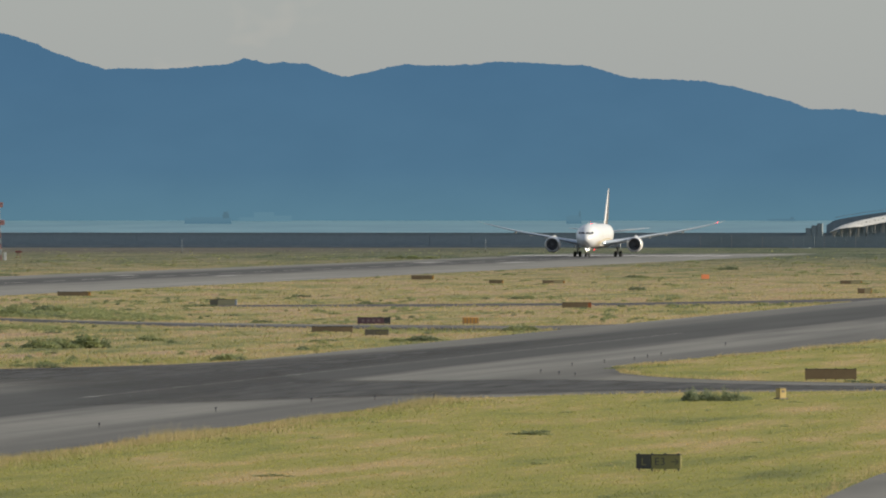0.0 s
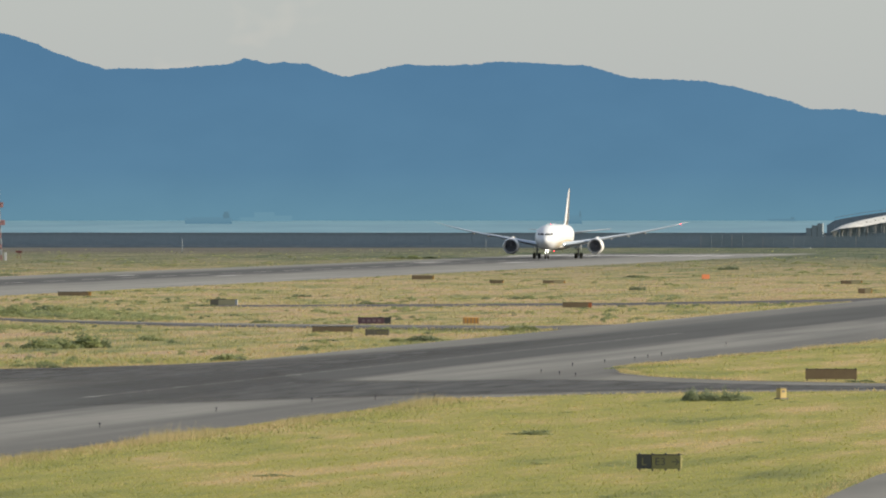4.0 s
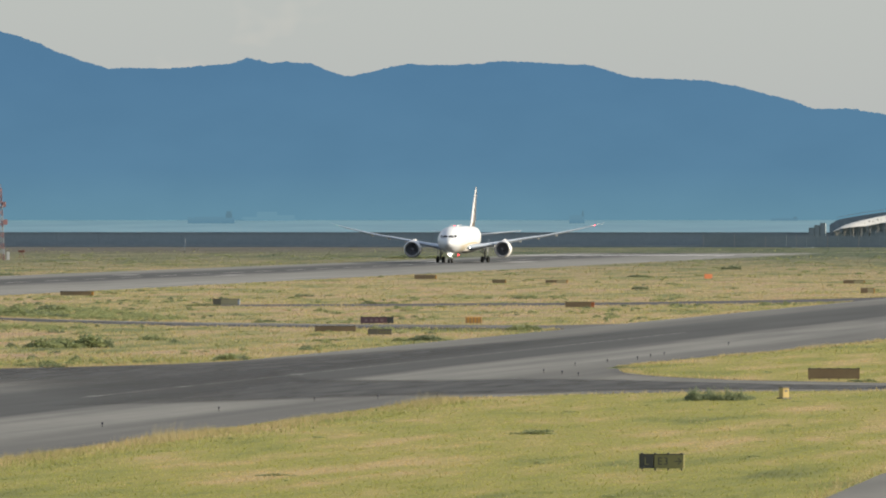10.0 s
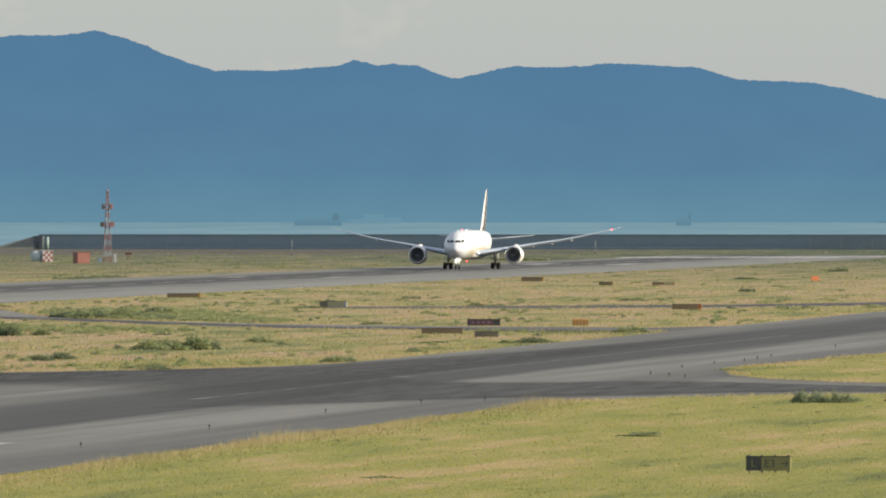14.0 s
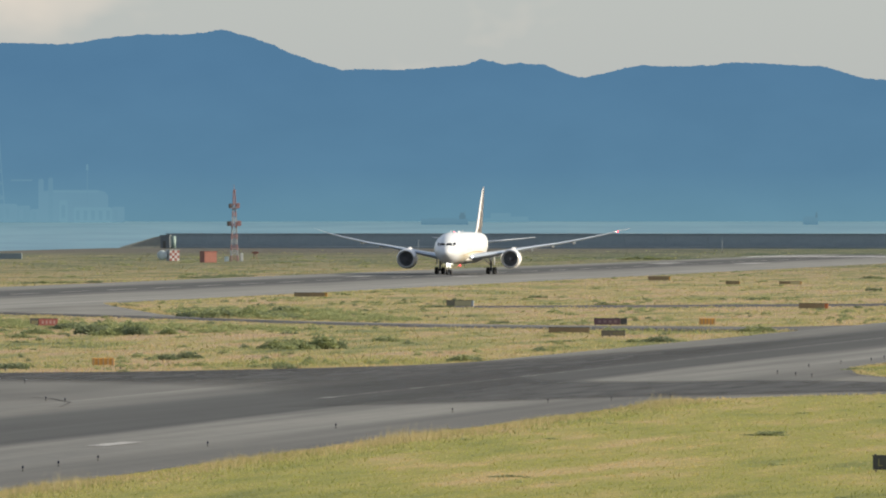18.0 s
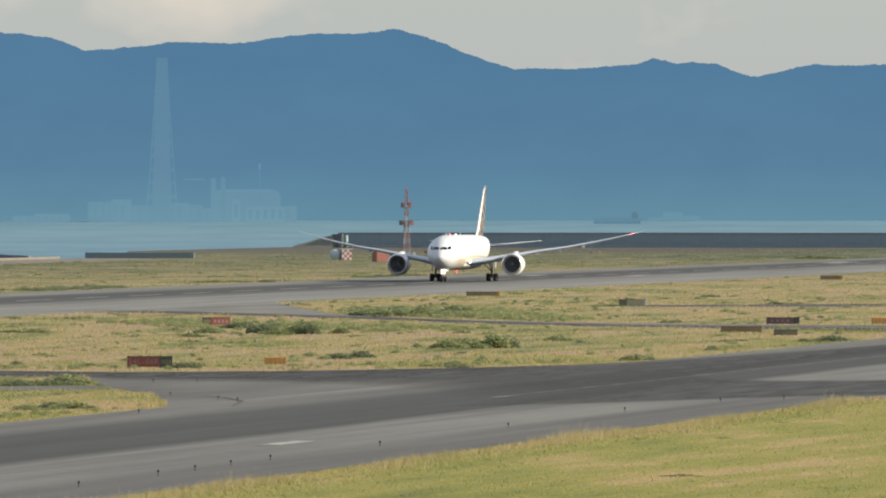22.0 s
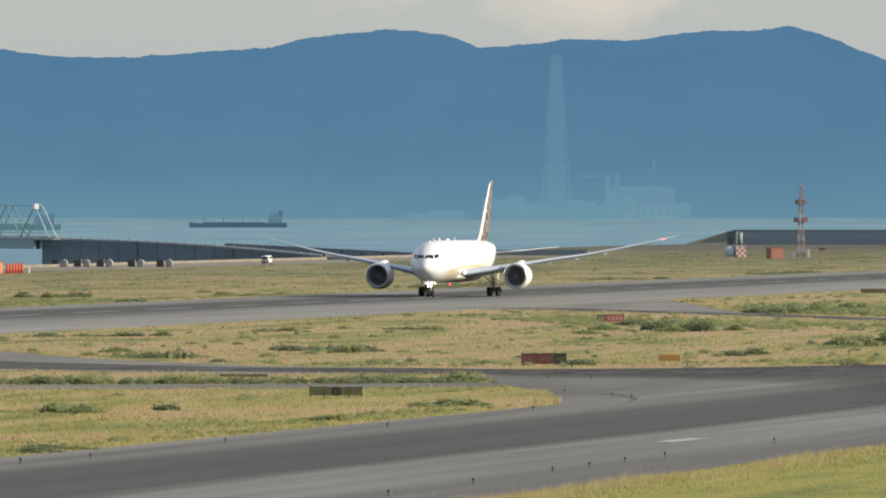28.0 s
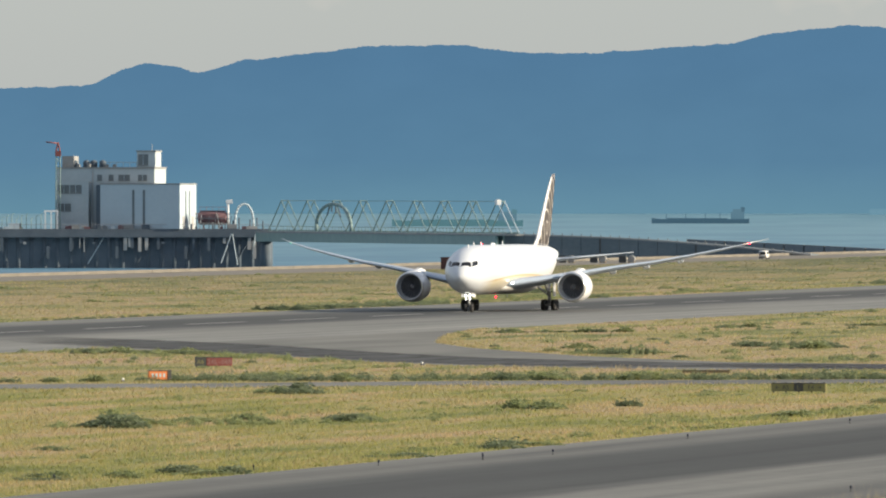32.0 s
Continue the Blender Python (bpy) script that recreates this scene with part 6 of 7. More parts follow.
for i in range(4):
    c = [(1, 1), (-1, 1), (-1, -1), (1, -1)][i]
    d = [(-1, 1), (-1, -1), (1, -1), (1, 1)][i]
    for k in range(12):
        z0, z1 = 56 * k / 12, 56 * (k + 1) / 12
        h = lambda z: 3.9 * (1 - z / 56) ** 1.2 + 1.7
        rod((c[0] * h(z0), c[1] * h(z0), z0), (c[0] * h(z1), c[1] * h(z1), z1), .22, 6, stack)
        rod((c[0] * h(z0), c[1] * h(z0), z0), (d[0] * h(z1), d[1] * h(z1), z1), .13, 5, stack)
        rod((c[0] * h(z1), c[1] * h(z1), z1), (d[0] * h(z1), d[1] * h(z1), z1), .13, 5, stack)
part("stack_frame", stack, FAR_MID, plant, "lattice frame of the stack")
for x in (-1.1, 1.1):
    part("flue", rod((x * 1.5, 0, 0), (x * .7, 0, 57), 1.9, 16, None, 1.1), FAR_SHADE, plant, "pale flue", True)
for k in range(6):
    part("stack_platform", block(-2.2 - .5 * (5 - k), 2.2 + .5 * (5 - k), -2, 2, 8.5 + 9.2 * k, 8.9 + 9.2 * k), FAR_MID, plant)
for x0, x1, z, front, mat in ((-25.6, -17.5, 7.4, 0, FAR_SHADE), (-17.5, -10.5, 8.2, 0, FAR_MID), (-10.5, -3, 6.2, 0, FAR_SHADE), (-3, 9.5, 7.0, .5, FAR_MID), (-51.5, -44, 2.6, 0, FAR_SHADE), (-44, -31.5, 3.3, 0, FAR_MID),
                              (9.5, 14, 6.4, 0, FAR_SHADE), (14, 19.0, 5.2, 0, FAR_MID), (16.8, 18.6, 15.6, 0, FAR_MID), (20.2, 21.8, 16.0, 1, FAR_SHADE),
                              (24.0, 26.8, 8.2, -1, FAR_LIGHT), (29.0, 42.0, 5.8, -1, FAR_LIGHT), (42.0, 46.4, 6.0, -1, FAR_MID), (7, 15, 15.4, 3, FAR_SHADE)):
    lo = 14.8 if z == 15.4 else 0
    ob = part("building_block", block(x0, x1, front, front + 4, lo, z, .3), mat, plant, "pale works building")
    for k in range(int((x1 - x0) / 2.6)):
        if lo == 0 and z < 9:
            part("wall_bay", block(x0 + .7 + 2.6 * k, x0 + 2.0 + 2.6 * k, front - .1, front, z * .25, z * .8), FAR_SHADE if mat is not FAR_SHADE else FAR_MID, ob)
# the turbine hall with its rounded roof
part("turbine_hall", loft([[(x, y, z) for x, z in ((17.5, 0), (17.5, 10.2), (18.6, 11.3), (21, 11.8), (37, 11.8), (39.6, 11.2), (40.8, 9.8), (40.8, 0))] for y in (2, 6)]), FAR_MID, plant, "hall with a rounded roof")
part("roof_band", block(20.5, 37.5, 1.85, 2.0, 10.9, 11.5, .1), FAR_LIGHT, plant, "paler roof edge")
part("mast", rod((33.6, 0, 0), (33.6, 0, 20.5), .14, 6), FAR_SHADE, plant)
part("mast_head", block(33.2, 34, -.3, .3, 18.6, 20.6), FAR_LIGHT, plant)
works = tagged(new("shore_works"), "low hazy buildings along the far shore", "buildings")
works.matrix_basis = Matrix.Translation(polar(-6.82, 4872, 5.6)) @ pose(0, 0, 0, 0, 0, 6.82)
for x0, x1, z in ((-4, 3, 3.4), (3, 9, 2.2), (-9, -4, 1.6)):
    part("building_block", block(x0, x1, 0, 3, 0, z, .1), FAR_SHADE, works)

# the white van on the shore road
van = tagged(new("white_van"), "small white van driving along the shore road", "car")
shell = part("body", loft([[(x * w, y, z) for x, z in ((-1, .35), (-1, 1.0), (-.86, t), (.86, t), (1, 1.0), (1, .35))] for y, w, t in
                           ((-2.1, .7, 1.25), (-1.95, .8, 1.75), (.6, .82, 1.8), (1.25, .8, 1.7), (1.75, .76, 1.08), (2.15, .68, .95))]), WHITE, van, "white body", True)
# window made large so that its dark pane stands for the shaded rear
part("rear_window", block(-.62, .62, -2.12, -2.04, .98, 1.58), PANE, shell, "dark rear window, enlarged to stand for the shaded back")
for s in (-1, 1):
    part("side_window", block(s * .77 - .04, s * .77 + .04, -1.6, .9, 1.1, 1.55), PANE, shell, "dark side window")
    part("tail_light", block(s * .6 - .09, s * .6 + .09, -2.14, -2.06, .7, 1.0), RED, shell)
    for y in (-1.35, 1.4):
        make_wheel(van, s * .7, y, .31, .31, .2)
part("bumper", block(-.74, .74, -2.2, -2.05, .35, .6, .03), BLACK, shell)

# ---- weeds and grass, last and most numerous ----
# clumps of weeds: x, y, width across the view, height
WEEDS_FAR = [(86.4, 2020, 1.9, 0.81), (122.4, 1991, 3.2, 0.56), (178.8, 1674, 1.6, 0.81), (90.9, 2513, 4.5, 0.61), (120.3, 2183, 2.2, 1.05), (84.1, 2783, 2.7, 1.12), (129.6, 1616, 2.6, 0.46), (163.3, 1901, 2.3, 0.53), (93.6, 1854, 3.4, 0.52), (112, 1876, 4.5, 0.6), (-33.7, 3275, 9.2, 1.05), (89.4, 1688, 16.7, 1.16), (84.6, 1745, 10.1, 1.06), (-34.8, 2367, 11.5, 0.48), (-16.2, 2502, 8.5, 0.61), (-194.8, 3143, 7.6, 1.27), (-22.6, 1861, 9.4, 0.91), (-35.5, 1985, 2, 0.56), (49.6, 1869, 3, 0.45), (-52.6, 1939, 10.2, 1.02), (87.1, 1696, 11.6, 1.3)]
WEEDS_MID = [(169.5, 1524, 2.4, 0.75), (144.7, 1340, 6.8, 1.3), (161.6, 1191, 3.1, 0.67), (170.8, 1250, 1.9, 0.65), (176.6, 1324, 3.2, 0.53), (143.4, 1420, 1.1, 0.74), (161.1, 1405, 2, 0.45), (170.8, 1417, 5.7, 0.8), (177, 1452, 4.7, 0.88), (100.5, 1450, 1.2, 0.7), (95.7, 1491, 2.7, 0.9), (92.2, 1543, 5, 1.06), (107, 1480, 9.6, 1.44), (143.7, 1256, 2.3, 0.71), (161.5, 1191, 3.6, 0.58), (171.9, 1241, 2, 0.75), (127.3, 1245, 2.4, 0.55), (130.1, 1187, 1, 0.58), (139.6, 1188, 1.9, 0.58)]
WEEDS_EXIT = [(54.3, 1410, 13.2, 0.57), (85.3, 1245, 1.3, 0.61), (83.5, 1267, 1, 0.72), (94.9, 1233, 5.8, 0.7), (105.2, 1209, 1.4, 0.64), (98.2, 1292, 2.6, 0.73), (105.2, 1274, 3.1, 0.93), (119, 1056, 5.4, 0.69), (128.5, 1057, 3.9, 0.77), (134.2, 1057, 5.1, 0.69), (141.7, 1058, 8.1, 0.77), (149.3, 1059, 7.3, 0.86), (75.1, 1496, 4.8, 0.54), (62.6, 1469, 4.8, 0.48), (51.2, 1228, 9, 0.65), (59.2, 1220, 6.5, 0.65), (69.1, 1213, 9.9, 0.59), (101.8, 1056, 5.6, 0.77), (115.4, 990, 3.6, 0.76), (106.9, 1054, 3.4, 0.73), (86.2, 1042, 5.5, 0.64)]
WEEDS_NEAR = [(146.7, 919, 3.5, 0.86), (151.3, 936, 1.1, 0.61), (168.6, 897, 2.0, 0.78), (173.1, 789, 3.8, 0.54), (170.7, 855, 1, 0.28), (165.6, 955, 2.8, 0.62), (167.6, 960, 1.9, 0.72), (134.5, 847, 5.5, 0.93), (136.3, 863, 5.3, 0.53), (143.7, 873, 4.1, 0.57), (166.8, 770, 0.5, 0.31), (148.6, 767, 2, 0.34), (171.8, 710, 5.8, 0.52), (166.3, 696, 5.7, 0.4), (172.9, 751, 1.2, 0.27), (171.4, 756, 3.7, 0.37), (172.2, 783, 4.1, 0.51), (212.4, 1186, 1.6, 0.55), (246, 1104, 2.6, 0.45), (236.9, 723, 1.5, 0.29), (215.3, 907, 1.5, 0.29), (236.7, 866, 2.1, 0.38), (239.4, 1104, 2.7, 0.35)]


def inside(px, py, poly):
    hit = np.zeros(len(px), bool)
    for (x0, y0), (x1, y1) in zip(poly, poly[1:] + poly[:1]):
        if y0 != y1:
            hit ^= ((y0 > py) != (y1 > py)) & (px < (x1 - x0) * (py - y0) / (y1 - y0) + x0)
    return hit


def bare(px, py):
    hit = (px < COAST + 2) | (py > END - 24)
    for poly in PAVED:
        hit |= inside(px, py, poly)
    return hit


def blades(px, py, wide, tall, per, rng, z=0.0, flare=0.6, single=False, slim=1.0):
    """One mesh of tufts: per blades at each place, each a bent leaf of two triangles."""
    n = len(px) * per
    bx, by = np.repeat(px, per), np.repeat(py, per)
    w, h = np.repeat(wide, per), np.repeat(tall, per) * rng.uniform(.55, 1.1, n)
    turn, off = rng.uniform(0, 2 * np.pi, n), rng.uniform(0, 2 * np.pi, n)
    bx, by = bx + np.cos(off) * w * rng.uniform(0, .6, n), by + np.sin(off) * w * rng.uniform(0, .6, n)
    half = w * rng.uniform(.10, .22, n) * slim
    lean = h * flare * rng.uniform(-.8, .8, n)
    c, s = np.cos(turn), np.sin(turn)
    foot = np.full(n, z - .03)
    if single:
        v = np.stack((np.stack((bx - c * half, by - s * half, foot), 1), np.stack((bx + c * half, by + s * half, foot), 1), np.stack((bx + c * lean, by + s * lean, z + h), 1)), 1)
        return v.reshape(-1, 3), np.arange(n * 3).reshape(-1, 3)
    v = np.zeros((n, 4, 3))
    v[:, 0] = np.stack((bx - c * half, by - s * half, foot), 1)
    v[:, 1] = np.stack((bx + c * half, by + s * half, foot), 1)
    v[:, 2] = np.stack((bx + c * half * .9 + c * lean * .4, by + s * half * .9 + s * lean * .4, z + h * .6), 1)
    v[:, 3] = np.stack((bx + c * lean - c * half * .3, by + s * lean - s * half * .3, z + h), 1)
    base = np.arange(n)[:, None] * 4
    f = np.concatenate((base + [0, 1, 2], base + [0, 2, 3]), 1).reshape(-1, 3)
    return v.reshape(-1, 3), f


def mesh_of(name, v, f, mat, upright=False):
    me = bpy.data.meshes.new(name)
    me.from_pydata(v, [], f)
    if upright:
        me.normals_split_custom_set_from_vertices(np.tile((0.0, 0.0, 1.0), (len(v), 1)))
    me.materials.append(mat)
    return me


def mound(rng, n, leaf):
    """Leaves of a low straggling clump, one metre wide and high: a few lobes of unlike height."""
    k = 7
    a, r = rng.uniform(0, 2 * np.pi, k), .28 * np.sqrt(rng.uniform(0, 1, k))
    cx, cy, rad, high = r * np.cos(a), r * np.sin(a), rng.uniform(.17, .3, k), rng.uniform(.3, .85, k)
    cx[0], cy[0], rad[0], high[0] = 0, 0, .46, .45
    of = np.where(rng.uniform(0, 1, n) < .4, 0, rng.integers(0, k, n))
    a, q = rng.uniform(0, 2 * np.pi, n), np.sqrt(rng.uniform(0, 1, n))
    z = high[of] * np.sqrt(np.clip(1 - .9 * q ** 2, 0, 1)) * rng.uniform(.15, 1, n) ** .6
    at = np.stack((cx[of] + q * rad[of] * np.cos(a), cy[of] + q * rad[of] * np.sin(a), z), 1)
    d, e = rng.normal(0, 1, (n, 3)), rng.normal(0, 1, (n, 3))
    d[:, 2] += .8
    d /= np.linalg.norm(d, axis=1)[:, None]
    e = np.cross(d, e)
    e /= np.linalg.norm(e, axis=1)[:, None]
    v = np.stack((at - d * leaf, at + e * leaf * .5, at + d * leaf, at - e * leaf * .5), 1)
    base = np.arange(n)[:, None] * 4
    return v.reshape(-1, 3), np.concatenate((base + [0, 1, 2], base + [0, 2, 3]), 1).reshape(-1, 3)


def make_weeds():
    """Five bushes of small leaves; their copies make up the weeds."""
    rng = np.random.default_rng(5)
    return [mesh_of("weed_clump", *mound(rng, 560, .075), mat) for mat in (WEED, DARK_WEED, WEED, DARK_WEED, WEED)]


WEED_KINDS = make_weeds()
rnd = random.Random(11)
for field in (WEEDS_FAR, WEEDS_MID, WEEDS_EXIT, WEEDS_NEAR):
    for x, y, w, h in field:
        n = min(max(1, round(w / (.8 + .7 * h))), 8)
        for k in range(n):
            size = (.9 + .9 * h) * rnd.uniform(.8, 1.9)
            px, py = x + w * ((k + .5) / n - .5) + rnd.uniform(-.6, .6), y + rnd.uniform(-4, 12)
            for _ in range(8):          # off the pavement, onto the grass behind it
                if bare(np.array([px]), np.array([py - 2]))[0]:
                    py += 4
            if bare(np.array([px]), np.array([py - 2]))[0] or bare(np.array([px + .8]), np.array([py]))[0]:
                continue
            ob = new("weed_clump", WEED_KINDS[rnd.randrange(5)])
            ob.matrix_basis = pose(px, py, -.04, 0, 0, rnd.uniform(-25, 25) + rnd.choice((0, 180)))
            ob.scale = (size * 1.5, size, h * rnd.choice((.75, .9, 1.05, 1.25, 1.5)))
            tagged(ob, "grey-green clump of weeds in the dry grass", "weeds", "weed clumps on the field")


def scatter(name, count, near, far, wide, tall, per, mat, label, seed, keep=None, slim=1.0):
    """Grass between two distances from the eye, denser near it, kept off the pavements."""
    rng = np.random.default_rng(seed)
    d = 1 / rng.uniform(1 / far, 1 / near, count)
    b = np.radians(rng.uniform(-13.9, -3.7, count))
    px, py = EYE.x + d * np.sin(b), EYE.y + d * np.cos(b)
    ok = ~bare(px, py)
    if keep is not None:
        ok &= keep(px, py, rng)
    px, py, d = px[ok], py[ok], d[ok]
    v, f = blades(px, py, wide * d / 1000 * rng.uniform(.6, 1.4, len(px)), tall * rng.uniform(.5, 1.3, len(px)), per, rng, 0.0, .6, True, slim)
    ob = new(name, mesh_of(name, v, f, mat, True))
    return tagged(ob, label, "grass", kind="stuff")


def patchy(scale, level, seed):
    def keep(px, py, rng):
        s = np.sin(px * scale + seed) * np.cos(py * scale * .35 + seed * 2) + .6 * np.sin(px * scale * 2.7 + py * scale * .9 + seed)
        return s + rng.uniform(-.5, .5, len(px)) > level
    return keep


near_field = lambda px, py, rng: px > 205 + rng.uniform(-6, 6, len(px))
mid_field = lambda px, py, rng: px < 212 + rng.uniform(-6, 6, len(px))
scatter("grass", 170000, 560, 1500, .34, .09, 3, LAWN, "short yellow-green grass of the near field", 21, near_field, .6)
scatter("dry_grass", 300000, 560, 3900, .40, .18, 4, STRAW, "dry straw-coloured grass between the pavements", 22, mid_field, .45)
scatter("green_grass", 60000, 1120, 3900, .28, .2, 2, GREEN_GRASS, "greener patches in the dry grass", 23, patchy(.06, .55, 1.3))


def within(*polys):
    def keep(px, py, rng):
        hit = np.zeros(len(px), bool)
        for poly in polys:
            hit |= inside(px + rng.normal(0, 1.2, len(px)), py + rng.normal(0, 5, len(px)), list(poly))
        return hit
    return keep


VERGES = (((-24.5, 1200), (-25, 1900), (-28.5, 2150), (-28.5, 2600), (-36, 2500), (-38, 2150), (-33, 1740), (-33, 1200)), ((41, 1900), (41, 2600), (47, 2600), (47, 1900)), ((166, 700), (173, 700), (173, 930), (168, 930)), ((140, 1195), (170, 1222), (176, 1300), (160, 1270)), ((216, 600), (216, 1005), (222, 1005), (221, 600)))
scatter("verge_weeds", 420000, 600, 2950, .24, .17, 2, GREEN_GRASS, "ragged green verge along the pavement edges", 33, within(*VERGES))


# tall pale grass along the edges of the pavements, round the signs' feet and in drifts over the fields
def edge_places(poly, per_metre, reach, rng):
    """Places along an outline, up to reach metres off it, on the grass."""
    xs, ys = [], []
    for (x0, y0), (x1, y1) in zip(poly, poly[1:] + poly[:1]):
        d = math.hypot(x1 - x0, y1 - y0)
        k = rng.uniform(0, 1, min(int(d * per_metre), 6000))
        off = np.abs(rng.normal(0, reach, len(k))) * rng.choice((-1, 1), len(k))
        xs.append(x0 + (x1 - x0) * k + off * (y1 - y0) / d)
        ys.append(y0 + (y1 - y0) * k - off * (x1 - x0) / d)
    px, py = np.concatenate(xs), np.concatenate(ys)
    ok = ~bare(px, py) & (py > 560) & (py < 2300) & (px < 290)
    return px[ok], py[ok]


def tall_grass(name, px, py, wide, tall, per, mat, label, rng):
    sway = .55 + .45 * np.sin(px * .35 + py * .027) * np.sin(px * .11 - py * .061 + 1)
    v, f = blades(px, py, wide * np.hypot(px - EYE.x, py) / 1000 * rng.uniform(.6, 1.4, len(px)), tall * sway * rng.uniform(.5, 1.25, len(px)), per, rng, 0.0, .5, True, .6)
    return tagged(new(name, mesh_of(name, v, f, mat, True)), label, "grass", kind="stuff")


tall_rng = np.random.default_rng(71)
for outline in PAVED[1:]:
    if outline[0][0] < 0:
        continue
    px, py = edge_places(outline, 9, .9, tall_rng)
    if len(px):
        tall_grass("edge_grass", px, py, .24, .42, 3, TALL, "tall pale grass leaning over the pavement's edge", tall_rng)
px, py = edge_places([(217, 560), (217, 1000), (218, 1000), (218, 560)], 14, .8, tall_rng)
tall_grass("edge_grass", px, py, .16, .62, 2, TALL, "wispy tall stalks on the near field's edge", tall_rng)
# scattered stands of seeding stalks, some a metre high, where the near field meets the taxiway
cx, cy = tall_rng.uniform(216.6, 219.5, 60), tall_rng.uniform(600, 1000, 60)
px, py = np.repeat(cx, 26) + tall_rng.normal(0, .35, 1560), np.repeat(cy, 26) + tall_rng.normal(0, 1.6, 1560)
tall_grass("seed_stalks", px, py, .1, 1.05, 2, TALL, "thin seeding stalks standing over the short grass", tall_rng)
foot = np.array([(x + dx, y - .5 - dy) for x, y, w in SIGN_FEET for dx, dy in zip(tall_rng.uniform(-w * .6, w * .6, 46), tall_rng.uniform(0, 2.5, 46))])
tall_grass("sign_grass", foot[:, 0], foot[:, 1], .2, .34, 2, TALL, "tall pale grass round the feet of the signs", tall_rng)
scatter("drift_grass", 60000, 620, 2300, .26, .26, 2, TALL, "drifts of tall pale grass over the dry fields", 72,
        lambda px, py, rng: mid_field(px, py, rng) & patchy(.11, .35, 4.1)(px, py, rng))
scatter("drift_grass", 20000, 560, 1200, .2, .15, 2, TALL, "thin drifts of pale grass on the near field", 73,
        lambda px, py, rng: near_field(px, py, rng) & patchy(.17, .5, 2.2)(px, py, rng))

# bands of taller green growth along the pavements
def thicket(name, poly, count, wide, tall, mat, label, seed):
    """Low bushes crowded into an outline, in one mesh."""
    rng = np.random.default_rng(seed)
    lo, hi = np.min(poly, 0), np.max(poly, 0)
    px, py = rng.uniform(lo[0], hi[0], count * 4), rng.uniform(lo[1], hi[1], count * 4)
    ok = inside(px, py, list(poly)) & ~bare(px, py)
    px, py = px[ok][:count], py[ok][:count]
    vs, fs, at = [], [], 0
    for x, y in zip(px, py):
        v, f = mound(rng, 260, .062)
        s = wide * rng.uniform(.6, 1.5)
        vs.append(v * (s, s, tall * rng.uniform(.7, 1.5)) + (x, y, -.04))
        fs.append(f + at)
        at += len(v)
    ob = new(name, mesh_of(name, np.concatenate(vs), np.concatenate(fs), mat))
    return tagged(ob, label, "weeds", kind="stuff")


HEDGE_LABEL = "band of dark green weeds along the pavement's edge"
BAND_EXIT = (
    (((92, 1050), (102, 1054), (110, 1058), (126, 1063), (139, 1068), (150, 1078), (148, 1084), (137, 1076), (124, 1071), (108, 1066), (92, 1058)), 260, 1.1, .8, DARK_WEED),
    (((40, 1268), (58, 1238), (74, 1210), (89, 1180), (84, 1166), (66, 1190), (50, 1220), (34, 1245)), 70, 1.2, .55, WEED),
    (((66, 1800), (75, 1735), (87, 1695), (103, 1656), (118, 1630), (116, 1665), (102, 1720), (86, 1800)), 240, 1.6, .75, WEED),
)
BAND_MID = (
    (((60, 1842), (76, 1842), (102, 1700), (88, 1710)), 60, 1.5, .6, WEED),
    (((66, 1650), (92, 1606), (122, 1535), (116, 1490), (98, 1520), (80, 1560), (64, 1610)), 230, 1.5, .7, WEED),
    (((130, 838), (150, 866), (151, 882), (131, 860)), 55, .9, .55, WEED),
)
BAND_NEAR = (
    (((95, 1292), (104, 1292), (104, 1300), (95, 1300)), 26, 1.1, .9, DARK_WEED),
    (((168, 760), (172, 760), (172, 1000), (166, 960)), 50, .9, .4, WEED),
    (((108, 1200), (118, 1180), (136, 1172), (152, 1178), (170, 1235), (160, 1240), (140, 1200), (118, 1205)), 60, 1.0, .6, WEED),
)
BAND_RUNWAY = (
    (((-24.5, 1535), (-24.5, 1605), (-27, 1607), (-27, 1537)), 50, 1.0, .4, DARK_WEED),
    (((-29, 2500), (-29, 2570), (-35, 2580), (-35, 2510)), 40, 1.8, .7, DARK_WEED),
    (((233.6, 1004), (238.2, 1004), (238.2, 1010), (233.6, 1010)), 26, 1.1, 1.0, DARK_WEED),
    (((-25, 1660), (-25, 1765), (-29, 1775), (-31, 1670)), 150, 1.3, .8, DARK_WEED),
    (((-25.5, 1770), (-26, 1890), (-46, 1900), (-42, 1780)), 150, 1.5, .5, WEED),
    (((-27, 1900), (-28.5, 2010), (-34, 2030), (-34, 1910)), 40, 1.6, .5, WEED),
    (((-28.5, 2140), (-28.5, 2230), (-38, 2240), (-39, 2150)), 110, 1.6, .75, DARK_WEED),
)
for seed, (poly, count, wide, tall, mat) in enumerate(BAND_EXIT + BAND_MID + BAND_NEAR + BAND_RUNWAY):
    thicket("weed_band", poly, count, wide, tall, mat, HEDGE_LABEL, 40 + seed)

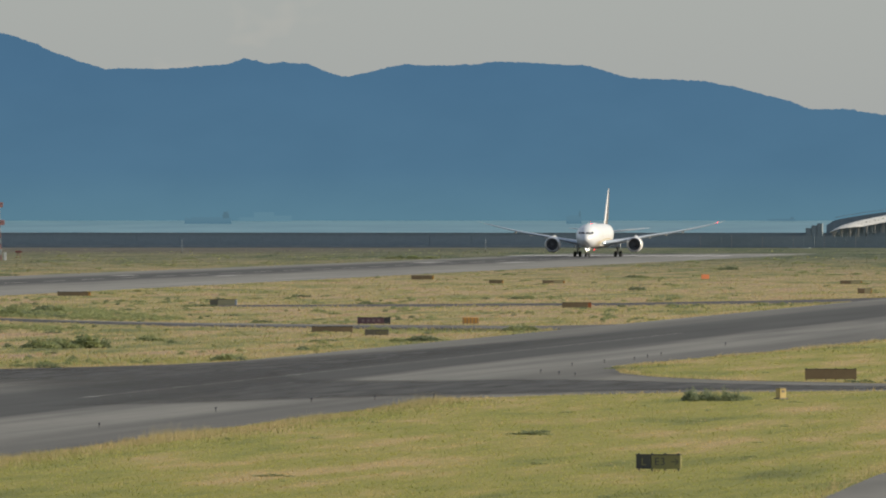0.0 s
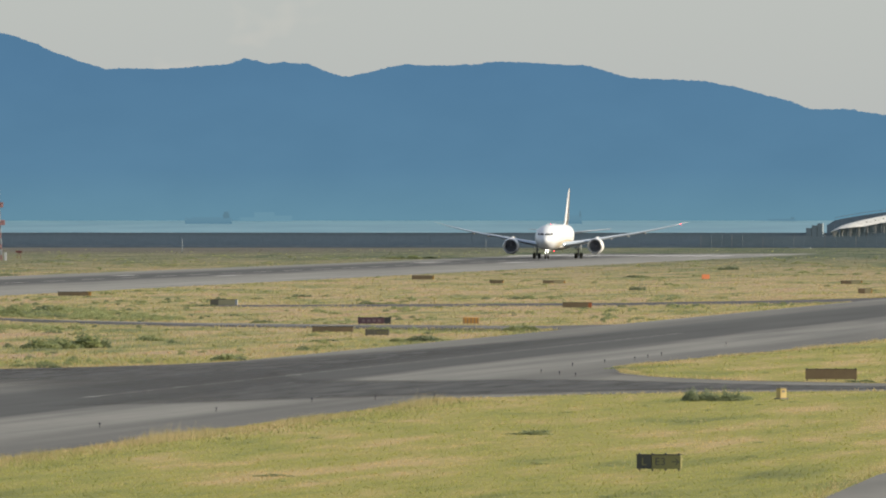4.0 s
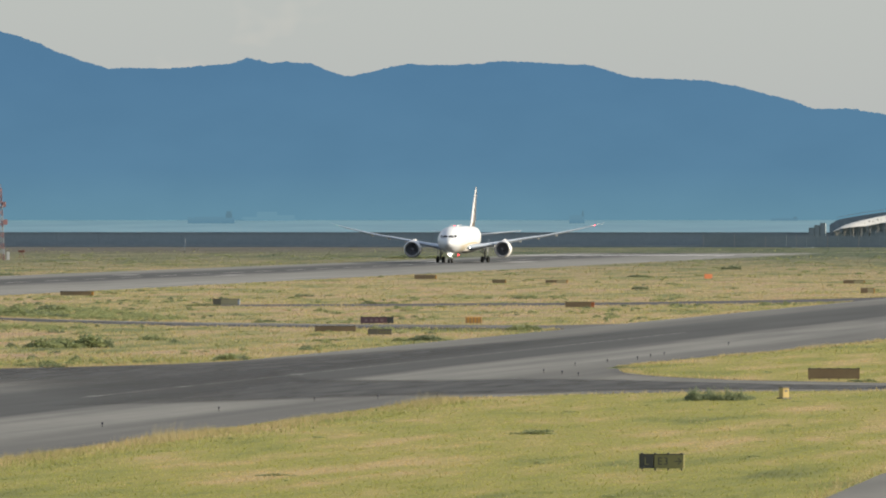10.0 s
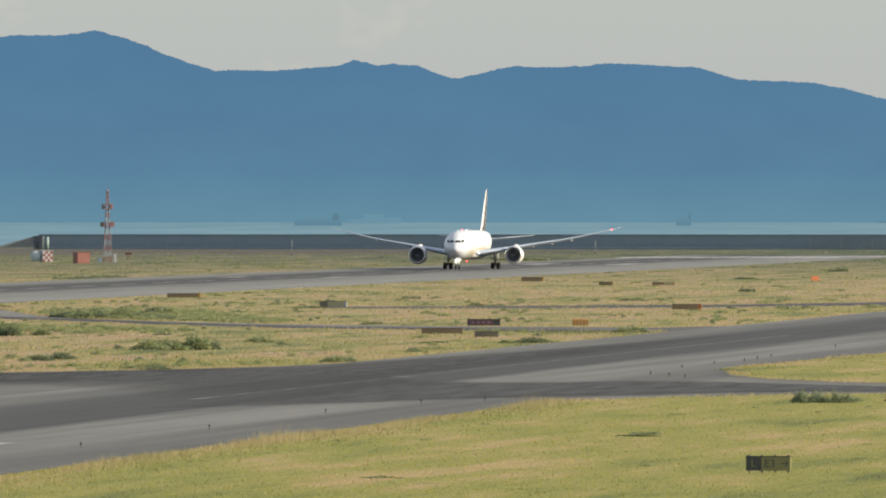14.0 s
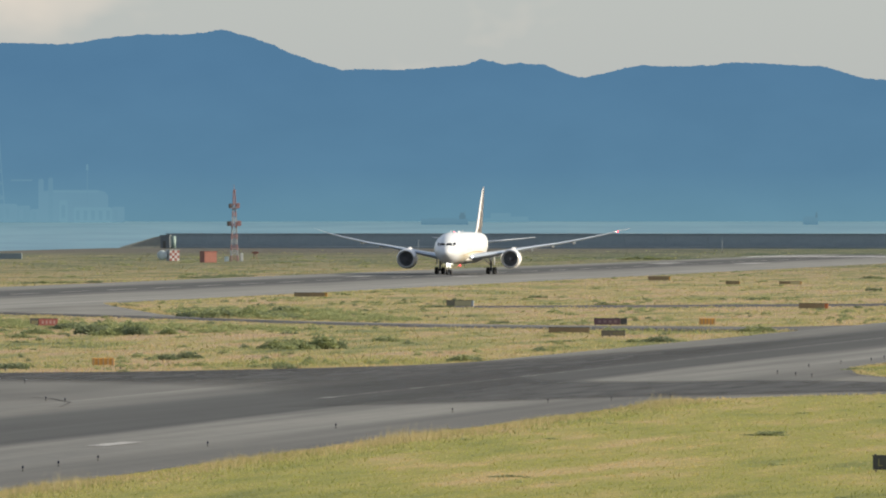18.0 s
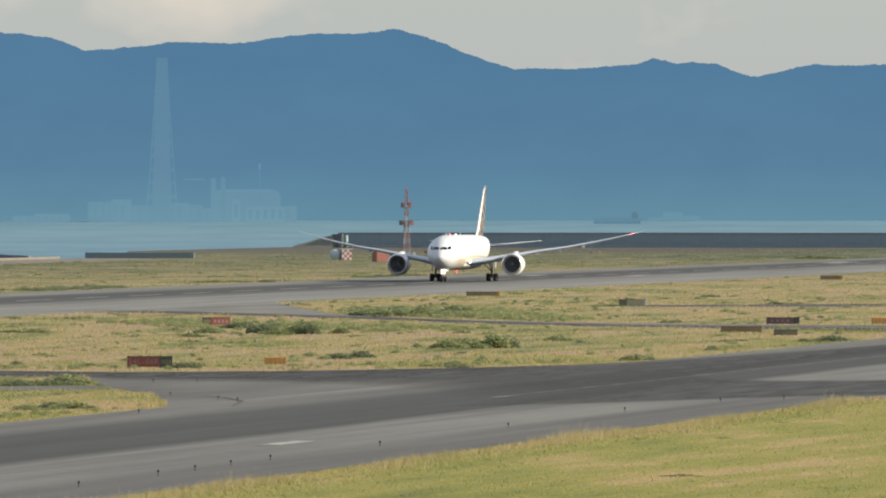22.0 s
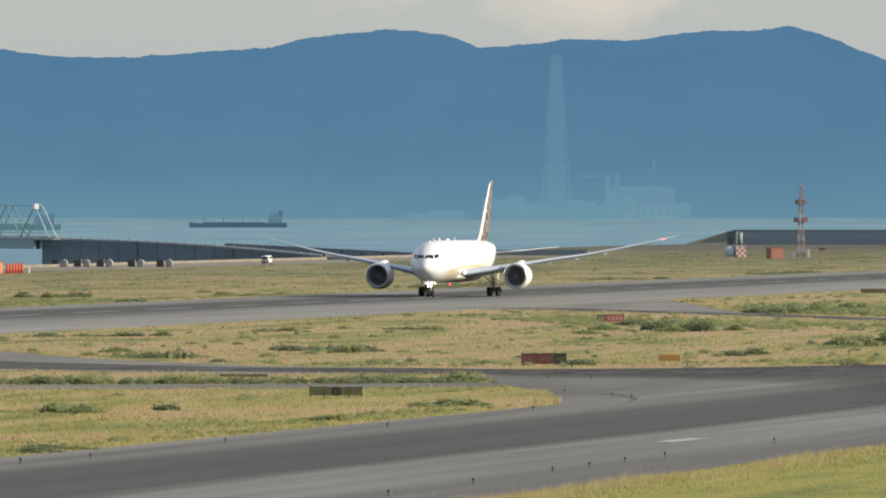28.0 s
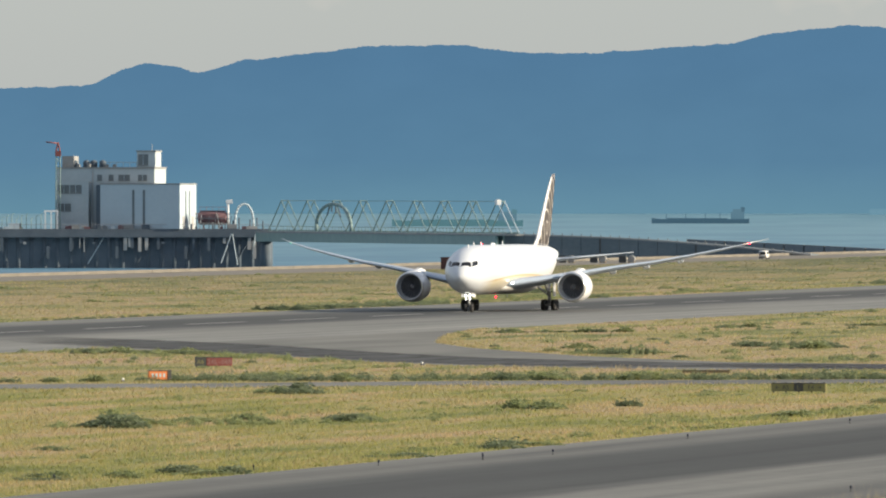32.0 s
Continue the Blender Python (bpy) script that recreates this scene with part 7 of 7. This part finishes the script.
# single bushes strewn over the fields, thin in some places and thick in others
def strewn(name, x0, x1, y0, y1, count, wide, tall, mat, seed):
    rng = np.random.default_rng(seed)
    px, py = rng.uniform(x0, x1, count * 6), rng.uniform(y0, y1, count * 6)
    ok = ~bare(px, py)
    ok &= np.sin(px * .21 + seed) * np.sin(py * .021 + seed * 2) + .5 * np.sin(px * .5 + py * .06) + rng.uniform(-.6, .6, len(px)) > .35
    px, py = px[ok][:count], py[ok][:count]
    vs, fs, at = [], [], 0
    for x, y in zip(px, py):
        v, f = mound(rng, 170, .08)
        s = wide * rng.uniform(.5, 1.9)
        vs.append(v * (s, s, tall * rng.uniform(.7, 1.6)) + (x, y, -.04))
        fs.append(f + at)
        at += len(v)
    ob = new(name, mesh_of(name, np.concatenate(vs), np.concatenate(fs), mat))
    return tagged(ob, "small dark green weeds strewn through the dry grass", "weeds", kind="stuff")


strewn("field_weeds", 45, 172, 1120, 2000, 300, 1.1, .5, WEED, 51)
strewn("field_weeds", 45, 172, 1120, 2000, 120, .9, .55, DARK_WEED, 57)
strewn("field_weeds", 45, 172, 1900, 3300, 150, 1.9, .5, WEED, 52)
strewn("field_weeds", -178, -34, 1500, 3500, 210, 2.4, .5, WEED, 53)
strewn("field_weeds", 100, 172, 640, 1120, 120, .9, .36, WEED, 54)
strewn("field_weeds", 217, 266, 560, 1400, 50, .8, .2, WEED, 55)

# stiff upright stalks beside the exit
stalk_rng = np.random.default_rng(8)
STALK = mesh_of("stalk_tuft", *blades(np.zeros(1), np.zeros(1), np.full(1, .34), np.full(1, .95), 22, stalk_rng, 0, .3), DARK_WEED)
for k in range(13):
    ob = new("stalk_tuft", STALK)
    ob.matrix_basis = pose(90.5 + .75 * k + .2 * math.sin(5 * k), 1238 - .9 * k, 0, 0, 0, 50 * k)
    ob.scale = (1, 1, .6 + .3 * math.sin(3 * k) ** 2)
    tagged(ob, "upright tuft of dark green stalks in dry grass", "weeds", "stalks beside the exit")
# ---- what moves ----
def motions():
    # the take-off run: seconds and the nose wheel's place along the runway
    run = [(0, 3357.9), (1, 3336.5), (2, 3310.5), (3, 3285.4), (4, 3258.7), (5, 3228.5), (6, 3195.9), (7, 3161.8), (8, 3124.2), (9, 3084.0), (10, 3041.9), (11, 2998.2), (12, 2950.5), (13, 2901.0), (14, 2850.9), (15, 2797.7), (16, 2742.9), (17, 2683.6), (18, 2626.5), (19, 2567.0), (20, 2506.3), (21, 2444.2), (22, 2379.9), (23, 2314.0), (24, 2246.4), (25, 2176.0), (26, 2103.6), (27, 2030.8), (28, 1956.1), (29, 1881.0), (30, 1805.8), (31, 1727.9), (32, 1647.8)]
    walk(plane, [(t, pose(0, y, 0)) for t, y in run])
    walk(van, [(0, pose(-183, 2564.8, .012)), (32, pose(-183, 2896.9, .012))])


motions()
